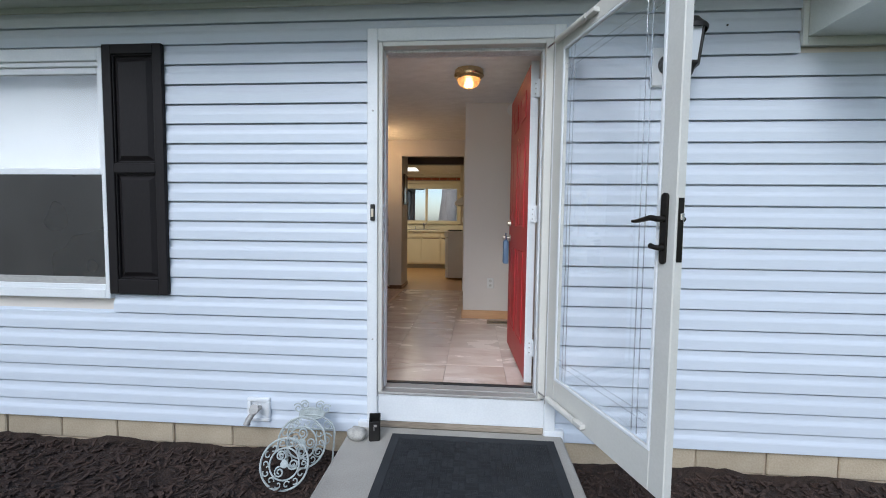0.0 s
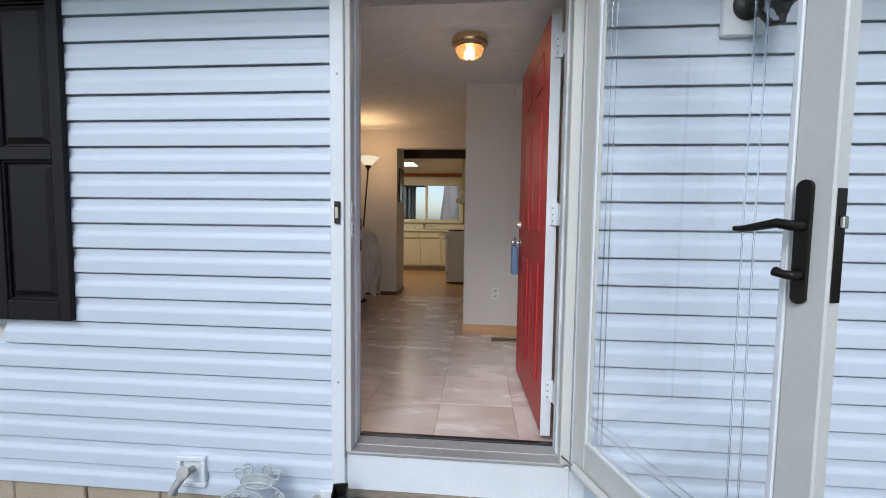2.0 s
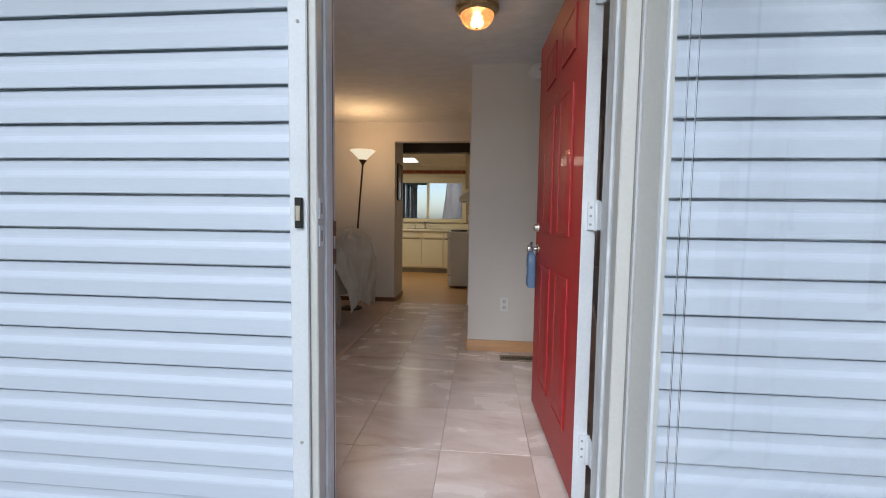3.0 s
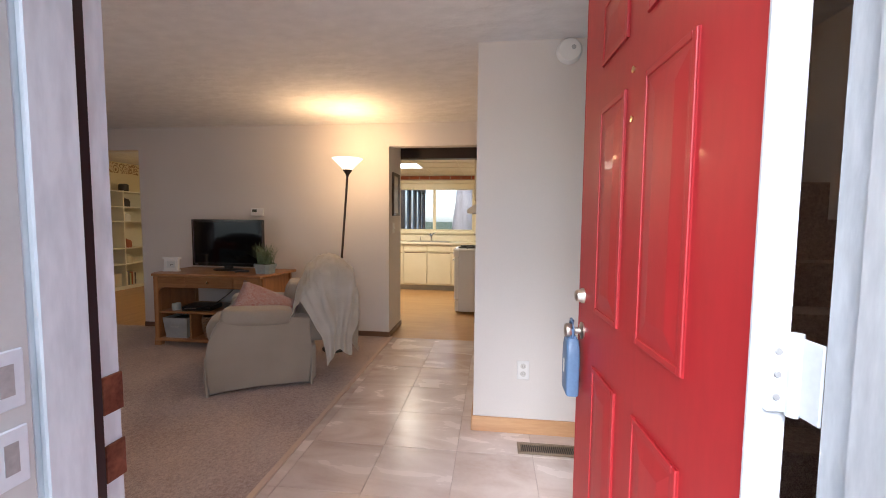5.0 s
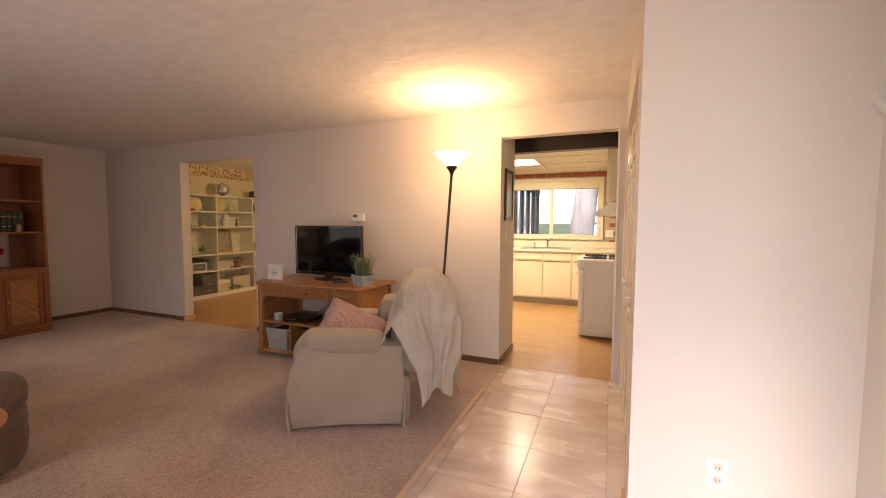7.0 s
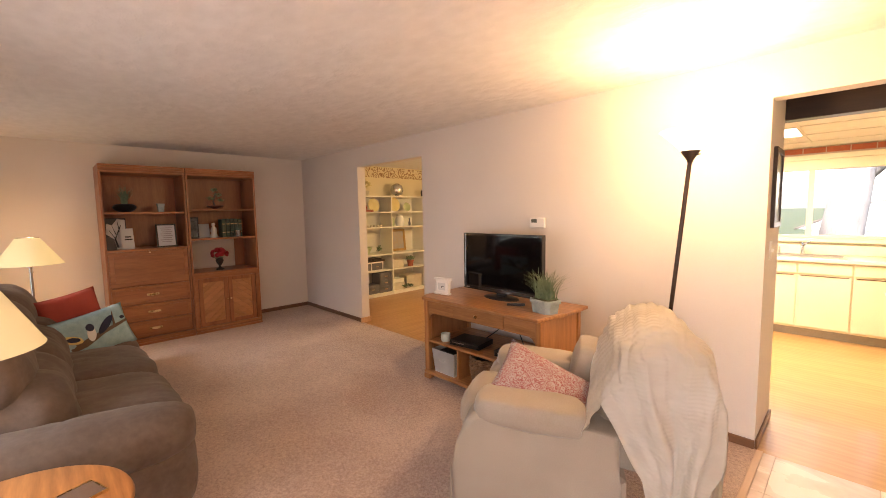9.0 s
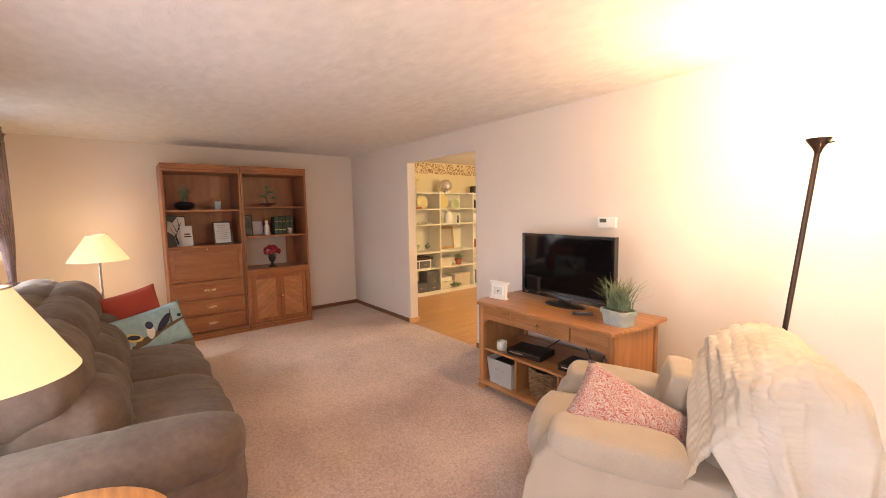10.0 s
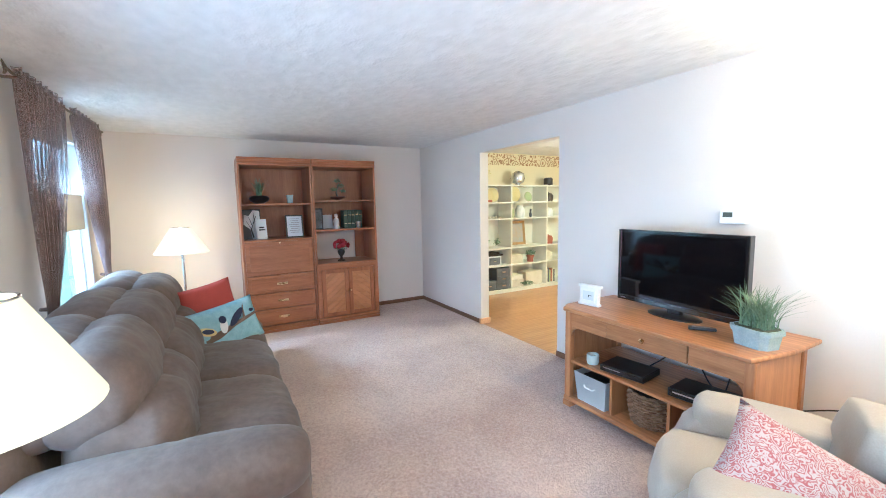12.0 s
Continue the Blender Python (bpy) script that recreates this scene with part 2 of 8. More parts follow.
def tube(pts, r, n=8, bm=None, closed=False):
    """A round bar along points; r is a number or one per point."""
    bm = bm or bmesh.new()
    pts = [Vector(p) for p in pts]
    rs = r if isinstance(r, (list, tuple)) else [r] * len(pts)
    rings = []
    up = Vector((0.13, 0.21, 0.97))
    for i, p in enumerate(pts):
        if closed:
            d = pts[(i + 1) % len(pts)] - pts[i - 1]
        else:
            d = pts[min(i + 1, len(pts) - 1)] - pts[max(i - 1, 0)]
        d.normalize()
        a = d.cross(up)
        if a.length < 0.05:
            a = d.cross(Vector((1, 0, 0)))
        a.normalize()
        b = d.cross(a)
        rings.append([bm.verts.new(p + rs[i] * (math.cos(2 * math.pi * k / n) * a + math.sin(2 * math.pi * k / n) * b)) for k in range(n)])
    pairs = list(zip(rings, rings[1:])) + ([(rings[-1], rings[0])] if closed else [])
    for a, b in pairs:
        for k in range(n):
            bm.faces.new((a[k], a[(k + 1) % n], b[(k + 1) % n], b[k]))
    if not closed:
        bm.faces.new(rings[0][::-1])
        bm.faces.new(rings[-1])
    return bm


def prism(outline, z0, z1, bm=None, bevel=0.0, seg=2):
    """An outline in x, y raised from z0 to z1."""
    bm = bm or bmesh.new()
    a = [bm.verts.new((x, y, z0)) for x, y in outline]
    b = [bm.verts.new((x, y, z1)) for x, y in outline]
    n = len(a)
    f = [bm.faces.new(a[::-1]), bm.faces.new(b)]
    for i in range(n):
        f.append(bm.faces.new((a[i], a[(i + 1) % n], b[(i + 1) % n], b[i])))
    if bevel:
        bmesh.ops.bevel(bm, geom=list({e for q in f[:2] for e in q.edges}), offset=bevel, segments=seg, profile=0.5, affect="EDGES")
    return bm


def cushion(sx, sy, sz, seg=10, puff=2.6, wrinkle=0.006, seed=0, m=None, bm=None):
    """A soft rounded block, centred, with slight folds."""
    bm = bm or bmesh.new()
    tmp = bmesh.new()
    bmesh.ops.create_cube(tmp, size=2)
    bmesh.ops.subdivide_edges(tmp, edges=tmp.edges, cuts=seg, use_grid_fill=True)
    for v in tmp.verts:
        x, y, z = v.co
        d = (abs(x) ** puff + abs(y) ** puff + abs(z) ** puff) ** (1 / puff)
        k = max(abs(x), abs(y), abs(z)) / d
        k = 0.35 + 0.65 * k
        p = Vector((x * k * sx / 2, y * k * sy / 2, z * k * sz / 2))
        w = noise.noise(p * 7 + Vector((seed * 3.1, seed, 0))) + 0.5 * noise.noise(p * 19 + Vector((0, seed, 5)))
        v.co = p + Vector((x, y, z)).normalized() * w * wrinkle
    return merge(bm, tmp, m)


def lobe(sx, sy, sz, seg=14, ends=3.0, puff=2.2, wrinkle=0.008, seed=0, m=None):
    """A stuffed roll: round in section, fuller towards its two ends along x."""
    tmp = bmesh.new()
    bmesh.ops.create_cube(tmp, size=2)
    bmesh.ops.subdivide_edges(tmp, edges=tmp.edges, cuts=seg, use_grid_fill=True)
    for v in tmp.verts:
        x, y, z = (math.tan(c * math.pi / 4) for c in v.co)
        d = (abs(x) ** ends + (abs(y) ** puff + abs(z) ** puff) ** (ends / puff)) ** (1 / ends)
        p = Vector((x / d * sx / 2, y / d * sy / 2, z / d * sz / 2))
        w = noise.noise(p * 6 + Vector((seed * 3.1, seed, 0))) + 0.6 * noise.noise(Vector((p.x * 26, p.y * 9, p.z * 9 + seed)))
        v.co = p + p.normalized() * w * wrinkle
    return merge(bmesh.new(), tmp, m)


def merge(bm, other, m=None):
    if m:
        bmesh.ops.transform(other, matrix=m, verts=other.verts)
    me = bpy.data.meshes.new("tmp")
    other.to_mesh(me)
    other.free()
    bm.from_mesh(me)
    bpy.data.meshes.remove(me)
    return bm


def mesh_of(name, bm, mat, smooth=None):
    bmesh.ops.recalc_face_normals(bm, faces=bm.faces)
    me = bpy.data.meshes.new(name)
    bm.to_mesh(me)
    bm.free()
    me.materials.append(mat)
    if smooth is not None:
        me.shade_smooth()
        if smooth > 0:
            me.set_sharp_from_angle(angle=radians(smooth))
    return me


def part(name, bm, mat, parent=None, label="", smooth=None, m=None):
    ob = new(name, mesh_of(name, bm, mat, smooth))
    if parent:
        ob.parent = parent
    if m:
        ob.matrix_basis = m
    if label:
        tagged(ob, label)
    return ob


def thing(name, label, category, m=None, group="", kind=""):
    ob = new(name)
    ob.empty_display_size = 0.1
    if m:
        ob.matrix_basis = m
    return tagged(ob, label, category, group, kind)


def solid(name, bm, mat, label, category, smooth=None, m=None, group="", kind=""):
    return tagged(part(name, bm, mat, None, "", smooth, m), label, category, group, kind)


def structure(name, bm, mat, label, category, smooth=None):
    return solid(name, bm, mat, label, category, smooth, None, "", "structure")

# ---- structure: shell ----
CEIL = 2.36
XL, XR = -7.0, 1.75
YF, YB = 2.56, 6.42
YK = 10.15


def wall_y(name, y0, y1, x0, x1, openings, mat, label, z1=2.6, z0=-0.05):
    """A wall along x with openings (x0, x1, z0, z1)."""
    bm = bmesh.new()
    x = x0
    for a, b, c, d in sorted(openings):
        if a - x > 1e-4:
            box(bm, x, a, y0, y1, z0, z1)
        if c > z0 + 1e-3:
            box(bm, a, b, y0, y1, z0, c)
        box(bm, a, b, y0, y1, d, z1)
        x = b
    box(bm, x, x1, y0, y1, z0, z1)
    return structure(name, bm, mat, label, "wall")


WIN_A = (-3.58, -2.245, 0.61, 2.02)
WIN_B = (-6.25, -4.98, 0.60, 2.12)
KWIN = (-1.86, -0.32, 1.10, 1.93)
wall_front = wall_y("wall_front", 2.46, YF, -7.12, 5.0, [(-0.50, 0.48, -0.05, 2.10), WIN_A, WIN_B], M_WALL, "warm white painted front wall with vinyl siding outside")
wall_back = wall_y("wall_back", YB, 6.54, XL, -0.02, [(-5.39, -4.10, -0.05, 2.11), (-1.075, -0.10, -0.05, 2.11)], M_WALL, "warm white painted wall with two plain openings")
wall_end = structure("wall_end", boxes((-0.04, XR, 4.53, 4.65, -0.05, 2.6)), M_WALL, "warm white painted foyer end wall", "wall")
wall_hall = structure("wall_hall", boxes((-0.04, 0.08, 4.65, 4.80, -0.05, 2.6), (-0.04, 0.08, 6.28, 6.54, -0.05, 2.6), (-0.04, 0.08, 4.80, 6.28, 2.05, 2.6)), M_WALL, "warm white hall wall with closet opening", "wall")
wall_closet = structure("wall_closet", boxes((0.70, 0.78, 4.65, 6.54, -0.05, 2.6), (0.08, 0.70, 6.42, 6.54, -0.05, 2.6)), M_WALL, "plain closet wall behind folding doors", "wall")
wall_left = structure("wall_left", boxes((-7.12, XL, YF, 10.3, -0.05, 2.6)), M_WALL, "warm white painted wall behind the hutch", "wall")
wall_stair_side = structure("wall_right", boxes((XR, XR + 0.12, YF, 4.65, -0.05, 2.6)), M_WALL, "warm white wall beside the stair", "wall")
wall_dining = structure("wall_dining", boxes((-3.1, -3.0, 6.54, YK, -0.05, 2.6)), M_WALL_YEL, "pale yellow wall between dining room and kitchen", "wall")
wall_jamb = structure("wall_passage", boxes((-1.20, -1.075, 6.54, 6.98, -0.05, 2.6)), M_WALL, "warm white wall return beside the kitchen passage", "wall")
wall_kitchen_right = structure("wall_kitchen", boxes((1.2, 1.32, 6.54, YK, -0.05, 2.6)), M_CREAM, "cream kitchen side wall", "wall")
wall_rear = wall_y("wall_rear", YK, 10.3, XL, 1.32, [KWIN], M_CREAM, "rear kitchen wall with window over the sink")


def ceiling_texture():
    m, n, l, b = material("stomped_ceiling")
    co = n.new("ShaderNodeTexCoord")
    mp = n.new("ShaderNodeMapping")
    mp.inputs["Scale"].default_value = (1, 1.5, 1)
    v, w = n.new("ShaderNodeTexVoronoi"), n.new("ShaderNodeTexNoise")
    v.feature = "SMOOTH_F1"
    v.inputs["Scale"].default_value, w.inputs["Scale"].default_value, w.inputs["Detail"].default_value = 4.6, 9, 3
    l.new(co.outputs["Object"], mp.inputs[0])
    l.new(mp.outputs[0], v.inputs["Vector"])
    l.new(mp.outputs[0], w.inputs["Vector"])
    mul = n.new("ShaderNodeMath")
    mul.operation = "MULTIPLY"
    l.new(v.outputs["Distance"], mul.inputs[0])
    l.new(w.outputs["Fac"], mul.inputs[1])
    bp = n.new("ShaderNodeBump")
    bp.inputs["Strength"].default_value, bp.inputs["Distance"].default_value = 0.75, 0.034
    l.new(mul.outputs[0], bp.inputs["Height"])
    l.new(bp.outputs[0], b.inputs["Normal"])
    r = ramp(n, [(0.3, (0.72, 0.70, 0.68)), (0.7, (0.79, 0.77, 0.75))])
    l.new(w.outputs["Fac"], r.inputs[0])
    l.new(r.outputs[0], b.inputs["Base Color"])
    b.inputs["Roughness"].default_value = 0.85
    return m


M_CEIL = ceiling_texture()
structure("ceiling", boxes((-7.12, XR + 0.12, 2.45, 6.54, CEIL, CEIL + 0.1)), M_CEIL, "white stomp-textured plaster ceiling", "ceiling")
structure("ceiling_dining", boxes((XL, -3.0, 6.54, 10.3, CEIL, CEIL + 0.1)), M_CEIL, "white textured dining room ceiling", "ceiling")
structure("roof_deck", boxes((-7.4, 5.0, 1.75, 10.6, 2.62, 2.72)), M_TRIM_OUT, "plain roof deck over the house", "roof")


def carpet_material():
    m, n, l, b = material("mauve_beige_carpet")
    co = n.new("ShaderNodeTexCoord")
    a, c, d = (n.new("ShaderNodeTexNoise") for _ in range(3))
    for t, s, k in ((a, 1.6, 3), (c, 60, 4), (d, 260, 2)):
        t.inputs["Scale"].default_value, t.inputs["Detail"].default_value = s, k
        l.new(co.outputs["Object"], t.inputs["Vector"])
    mix, mix2 = n.new("ShaderNodeMix"), n.new("ShaderNodeMix")
    mix.inputs["Factor"].default_value, mix2.inputs["Factor"].default_value = 0.55, 0.45
    l.new(a.outputs["Fac"], mix.inputs["A"])
    l.new(c.outputs["Fac"], mix.inputs["B"])
    l.new(mix.outputs["Result"], mix2.inputs["A"])
    l.new(d.outputs["Fac"], mix2.inputs["B"])
    r = ramp(n, [(0.39, (0.32, 0.212, 0.172)), (0.61, (0.67, 0.525, 0.44))])
    l.new(mix2.outputs["Result"], r.inputs[0])
    l.new(r.outputs[0], b.inputs["Base Color"])
    bp = n.new("ShaderNodeBump")
    bp.inputs["Strength"].default_value, bp.inputs["Distance"].default_value = 0.8, 0.008
    l.new(d.outputs["Fac"], bp.inputs["Height"])
    bp2 = n.new("ShaderNodeBump")
    bp2.inputs["Strength"].default_value, bp2.inputs["Distance"].default_value = 0.6, 0.012
    l.new(c.outputs["Fac"], bp2.inputs["Height"])
    l.new(bp2.outputs[0], bp.inputs["Normal"])
    l.new(bp.outputs[0], b.inputs["Normal"])
    b.inputs["Roughness"].default_value, b.inputs["Sheen Weight"].default_value = 0.95, 0.25
    return m


M_CARPET = carpet_material()
structure("floor_carpet", boxes((XL, -1.065, YF, 6.425, -0.06, 0.006)), M_CARPET, "mauve beige cut pile carpet", "carpet")
structure("floor_subfloor", boxes((-1.065, XR, YF, 6.42, -0.06, -0.004)), surface("pale_grout", (0.42, 0.33, 0.28), (0.52, 0.42, 0.37), 0.9), "grout bed under the foyer tiles", "floor")
structure("floor_threshold_strip", boxes((-1.065, -1.03, YF, 6.42, -0.004, 0.009), bevel=0.003), wood("tan_edge_strip", (0.55, 0.40, 0.30), (0.66, 0.50, 0.38), "Y"), "tan wooden strip between carpet and tile", "trim")
structure("floor_dining", boxes((XL, -3.1, 6.425, YK, -0.06, -0.002)), M_FLOOR_WOOD, "honey oak dining room floor", "floor")
structure("floor_kitchen", boxes((-3.0, 1.2, 6.42, YK, -0.06, -0.002)), M_KFLOOR, "honey oak kitchen floor", "floor")

# ---- structure: ground and stoop ----
bm = bmesh.new()
bmesh.ops.create_grid(bm, x_segments=2, y_segments=2, size=600)
ground = structure("ground", bm, M_GRASS, "short dull green lawn reaching the horizon", "ground")
ground.location = (0, 0, -0.46)
structure("walkway", boxes((-0.66, 0.61, -6.0, 2.43, -0.45, -0.20), bevel=0.012), M_CONCRETE, "poured concrete stoop and walkway", "pavement")


def mulch_bed(name, x0, x1, y0, y1):
    bm = bmesh.new()
    nx, ny = int((x1 - x0) / 0.05), int((y1 - y0) / 0.05)
    rows = [[bm.verts.new((x0 + (x1 - x0) * i / nx, y0 + (y1 - y0) * j / ny, 0)) for i in range(nx + 1)] for j in range(ny + 1)]
    for r in rows:
        for v in r:
            v.co.z = -0.385 + 0.03 * noise.noise(v.co * 3) + 0.02 * noise.noise(v.co * 11)
    for j in range(ny):
        for i in range(nx):
            bm.faces.new((rows[j][i], rows[j][i + 1], rows[j + 1][i + 1], rows[j + 1][i]))
    return structure(name, bm, M_MULCH, "dark brown bark mulch flower bed", "mulch", 0)


mulch_bed("mulch_bed_1", -4.5, -0.66, 0.9, 2.46)
mulch_bed("mulch_bed_2", 0.61, 4.6, 0.9, 2.46)

# ---- outside of the house ----
LAP = 0.118
siding_meshes = {}


def siding_board(x0, x1, z, parent):
    """One Dutch-lap vinyl course."""
    key = round(x1 - x0, 3)
    if key not in siding_meshes:
        bm = bmesh.new()
        prof = [(0.014, 0.004), (-0.004, 0.004), (-0.0175, 0.0), (-0.019, 0.003), (-0.0172, 0.052), (-0.0155, 0.060), (-0.0085, 0.078), (-0.0075, 0.086), (-0.0070, 0.1105), (0.010, 0.1130), (0.010, 0.129), (0.014, 0.129)]
        a = [bm.verts.new((0, y, q)) for y, q in prof]
        b = [bm.verts.new((key, y, q)) for y, q in prof]
        for i in range(len(prof)):
            j = (i + 1) % len(prof)
            bm.faces.new((a[i], a[j], b[j], b[i]))
        bm.faces.new(a[::-1])
        bm.faces.new(b)
        siding_meshes[key] = mesh_of("siding_board", bm, M_SIDING)
    ob = new("siding_board", siding_meshes[key])
    ob.parent = parent
    ob.location = (x0, 2.449, z)


def raised_panel(bm, x0, x1, z0, z1, y, d=0.012, frame=0.03):
    """A field with sloped edges standing in a moulded recess, on the -y side of y."""
    box(bm, x0, x1, y - 0.004, y + 0.002, z0, z1)
    for a, b, c, e in ((x0, x0 + frame * 0.35, z0, z1), (x1 - frame * 0.35, x1, z0, z1), (x0 + frame * 0.35, x1 - frame * 0.35, z0, z0 + frame * 0.35), (x0 + frame * 0.35, x1 - frame * 0.35, z1 - frame * 0.35, z1)):
        box(bm, a, b, y - d * 0.9, y, c, e, bevel=d * 0.3, seg=2)
    v = [bm.verts.new(p) for p in ((x0 + frame * 0.6, y - 0.004, z0 + frame * 0.6), (x1 - frame * 0.6, y - 0.004, z0 + frame * 0.6), (x1 - frame * 0.6, y - 0.004, z1 - frame * 0.6), (x0 + frame * 0.6, y - 0.004, z1 - frame * 0.6))]
    k = frame * 1.5
    w = [bm.verts.new(p) for p in ((x0 + k, y - d, z0 + k), (x1 - k, y - d, z0 + k), (x1 - k, y - d, z1 - k), (x0 + k, y - d, z1 - k))]
    bm.faces.new(w)
    for i in range(4):
        j = (i + 1) % 4
        bm.faces.new((v[i], v[j], w[j], w[i]))


def window_unit(name, x0, x1, z0, z1, y_out, y_in, screen, rail, label, casing=0.075, jamb=0.03, stile=0.035):
    win = tagged(thing(name, label, "window"), kind="structure")
    y0 = y_out
    for nm, r in (("window_frame", ((x0 - casing, x0, y0, y0 + 0.05, z0 - 0.06, z1 + 0.075), (x1, x1 + casing, y0, y0 + 0.05, z0 - 0.06, z1 + 0.075), (x0, x1, y0, y0 + 0.05, z1, z1 + 0.075), (x0, x1, y0, y0 + 0.05, z0 - 0.06, z0))),
                  ("window_jamb", ((x0, x0 + jamb, y0 + 0.015, y_in, z0, z1), (x1 - jamb, x1, y0 + 0.015, y_in, z0, z1), (x0 + jamb, x1 - jamb, y0 + 0.015, y_in, z1 - 0.03, z1), (x0 + jamb, x1 - jamb, y0 + 0.015, y_in, z0, z0 + 0.03)))):
        part(nm, boxes(*r, bevel=0.004), M_TRIM_OUT, win)
    a, b = x0 + jamb, x1 - jamb
    for nm, lo, hi, dy in (("upper_sash", rail - 0.02, z1 - 0.03, 0.03), ("lower_sash", z0 + 0.03, rail + 0.02, 0.065)):
        s = part(nm, boxes((a, a + stile, y0 + dy, y0 + dy + 0.03, lo, hi), (b - stile, b, y0 + dy, y0 + dy + 0.03, lo, hi), (a + stile, b - stile, y0 + dy, y0 + dy + 0.03, lo, lo + 0.04), (a + stile, b - stile, y0 + dy, y0 + dy + 0.03, hi - 0.04, hi), bevel=0.003), M_TRIM_OUT, win)
        p = part("pane", boxes((a + stile, b - stile, y0 + dy + 0.012, y0 + dy + 0.018, lo + 0.04, hi - 0.04)), M_GLASS, s)
        p.visible_shadow = False
    if screen:
        sc = part("insect_screen", boxes((a, b, y0 + 0.022, y0 + 0.024, z0 + 0.075, rail - 0.02)), M_SCREENMESH, win, "dark grey insect screen")
        part("screen_rail", boxes((a, b, y0 + 0.018, y0 + 0.030, z0 + 0.03, z0 + 0.075), bevel=0.003), M_GREY_METAL, win)
    part("window_sill", boxes((x0 - 0.04, x1 + 0.04, y_in, y_in + 0.06, z0 - 0.03, z0), bevel=0.005), M_WHITE, win)
    return win


def screen_material():
    m, n, l, b = material("insect_screen")
    co, w = n.new("ShaderNodeTexCoord"), n.new("ShaderNodeTexNoise")
    w.inputs["Scale"].default_value = 1.4
    l.new(co.outputs["Object"], w.inputs["Vector"])
    r = ramp(n, [(0.35, (0.030, 0.029, 0.028)), (0.65, (0.055, 0.053, 0.05))])
    l.new(w.outputs["Fac"], r.inputs[0])
    l.new(r.outputs[0], b.inputs["Base Color"])
    b.inputs["Roughness"].default_value = 0.6
    b.inputs["Alpha"].default_value = 0.8
    return m


M_SCREENMESH = screen_material()
M_CREAMSHADE = surface("cream_roller_shade", (0.72, 0.64, 0.46), (0.78, 0.70, 0.52), 0.8, scale=3, fine=160, bump=0.1)
M_SHADE_W = surface("white_roller_shade", (0.66, 0.68, 0.70), (0.74, 0.76, 0.78), 0.8, scale=3, fine=160, bump=0.1)
window_unit("window_1", *WIN_A[:2], *WIN_A[2:], 2.41, YF, True, 1.35, "white double-hung window with screened lower sash", 0.03, 0.012, 0.024)
solid("roller_shade", boxes((WIN_A[0] + 0.05, WIN_A[1] - 0.05, 2.535, 2.54, 1.30, 2.0)), M_SHADE_W, "white roller shade half lowered behind the glass", "shade")
win_b = window_unit("window_2", *WIN_B[:2], *WIN_B[2:], 2.41, YF, False, 1.50, "white double-hung living room window with cream shade")
part("cream_shade", boxes((WIN_B[0] + 0.05, WIN_B[1] - 0.05, 2.535, 2.545, 1.34, 1.65)), M_CREAMSHADE, win_b, "cream fabric shade across the middle")


def shutter(m):
    t = thing("shutter", "dark brown raised-panel shutter beside the front window", "shutter", m)
    w, h = 0.385, 1.53
    part("shutter_frame", boxes((0, 0.058, 0, 0.03, 0, h), (w - 0.058, w, 0, 0.03, 0, h), (0.058, w - 0.058, 0, 0.03, 0, 0.095), (0.058, w - 0.058, 0, 0.03, h - 0.06, h), (0.058, w - 0.058, 0, 0.03, 0.755, 0.815), bevel=0.005, seg=2), M_SHUTTER, t)
    for z0, z1 in ((0.095, 0.755), (0.815, h - 0.06)):
        bm = bmesh.new()
        raised_panel(bm, 0.058, w - 0.058, z0, z1, 0.028, 0.022, 0.03)
        part("panel", bm, M_SHUTTER, t)
    return t


sh = shutter(pose(-2.212, 2.405, 0.583))
copy_thing(sh, pose(-3.998, 2.405, 0.583))

# door surround, sill, foundation
trim = tagged(thing("trim_door", "white painted trim round the front door", "trim"), kind="structure")
part("side_trim", boxes((-0.562, -0.50, 2.40, 2.465, -0.165, 2.165), bevel=0.004), M_TRIM_OUT, trim)
part("side_trim", boxes((0.50, 0.565, 2.40, 2.465, -0.165, 2.165), bevel=0.004), M_TRIM_OUT, trim)
part("head_trim", boxes((-0.50, 0.50, 2.40, 2.465, 2.092, 2.165), bevel=0.004), M_TRIM_OUT, trim)
storm_frame = part("storm_frame", boxes((-0.50, -0.473, 2.408, 2.462, 0.024, 2.092), (0.457, 0.50, 2.408, 2.462, 0.024, 2.092), (-0.473, 0.457, 2.408, 2.462, 2.066, 2.092), bevel=0.003), M_STORM, trim)
part("frame_seal", boxes((-0.502, -0.498, 2.3985, 2.41, 0.0, 2.10), (0.498, 0.502, 2.3985, 2.41, 0.0, 2.10)), M_GREY_METAL, trim, "grey caulk line along the storm frame")
for z in (1.092, 1.002):
    keeper = part("latch_keeper", boxes((-0.473, -0.469, 2.416, 2.452, z, z + 0.068), bevel=0.0015), M_TRIM_OUT, storm_frame, "painted latch keeper plate")
    part("keeper_slot", boxes((-0.469, -0.4682, 2.427, 2.441, z + 0.016, z + 0.052)), M_GREY_METAL, storm_frame)
part("door_jamb", boxes((-0.50, -0.476, 2.462, 2.577, 0.0, 2.10), (0.457, 0.48, 2.462, 2.577, 0.0, 2.10), (-0.476, 0.457, 2.462, 2.577, 2.064, 2.10), bevel=0.002), M_JAMB, trim)
part("door_stop", boxes((-0.476, -0.466, 2.468, 2.528, 0.034, 2.064), (0.447, 0.457, 2.468, 2.528, 0.034, 2.064), (-0.466, 0.447, 2.468, 2.528, 2.052, 2.064), bevel=0.002), M_JAMB, trim)
part("weather_strip", boxes((-0.476, -0.469, 2.529, 2.542, 0.04, 2.06)), M_PLASTIC_B, trim, "black rubber weather strip")
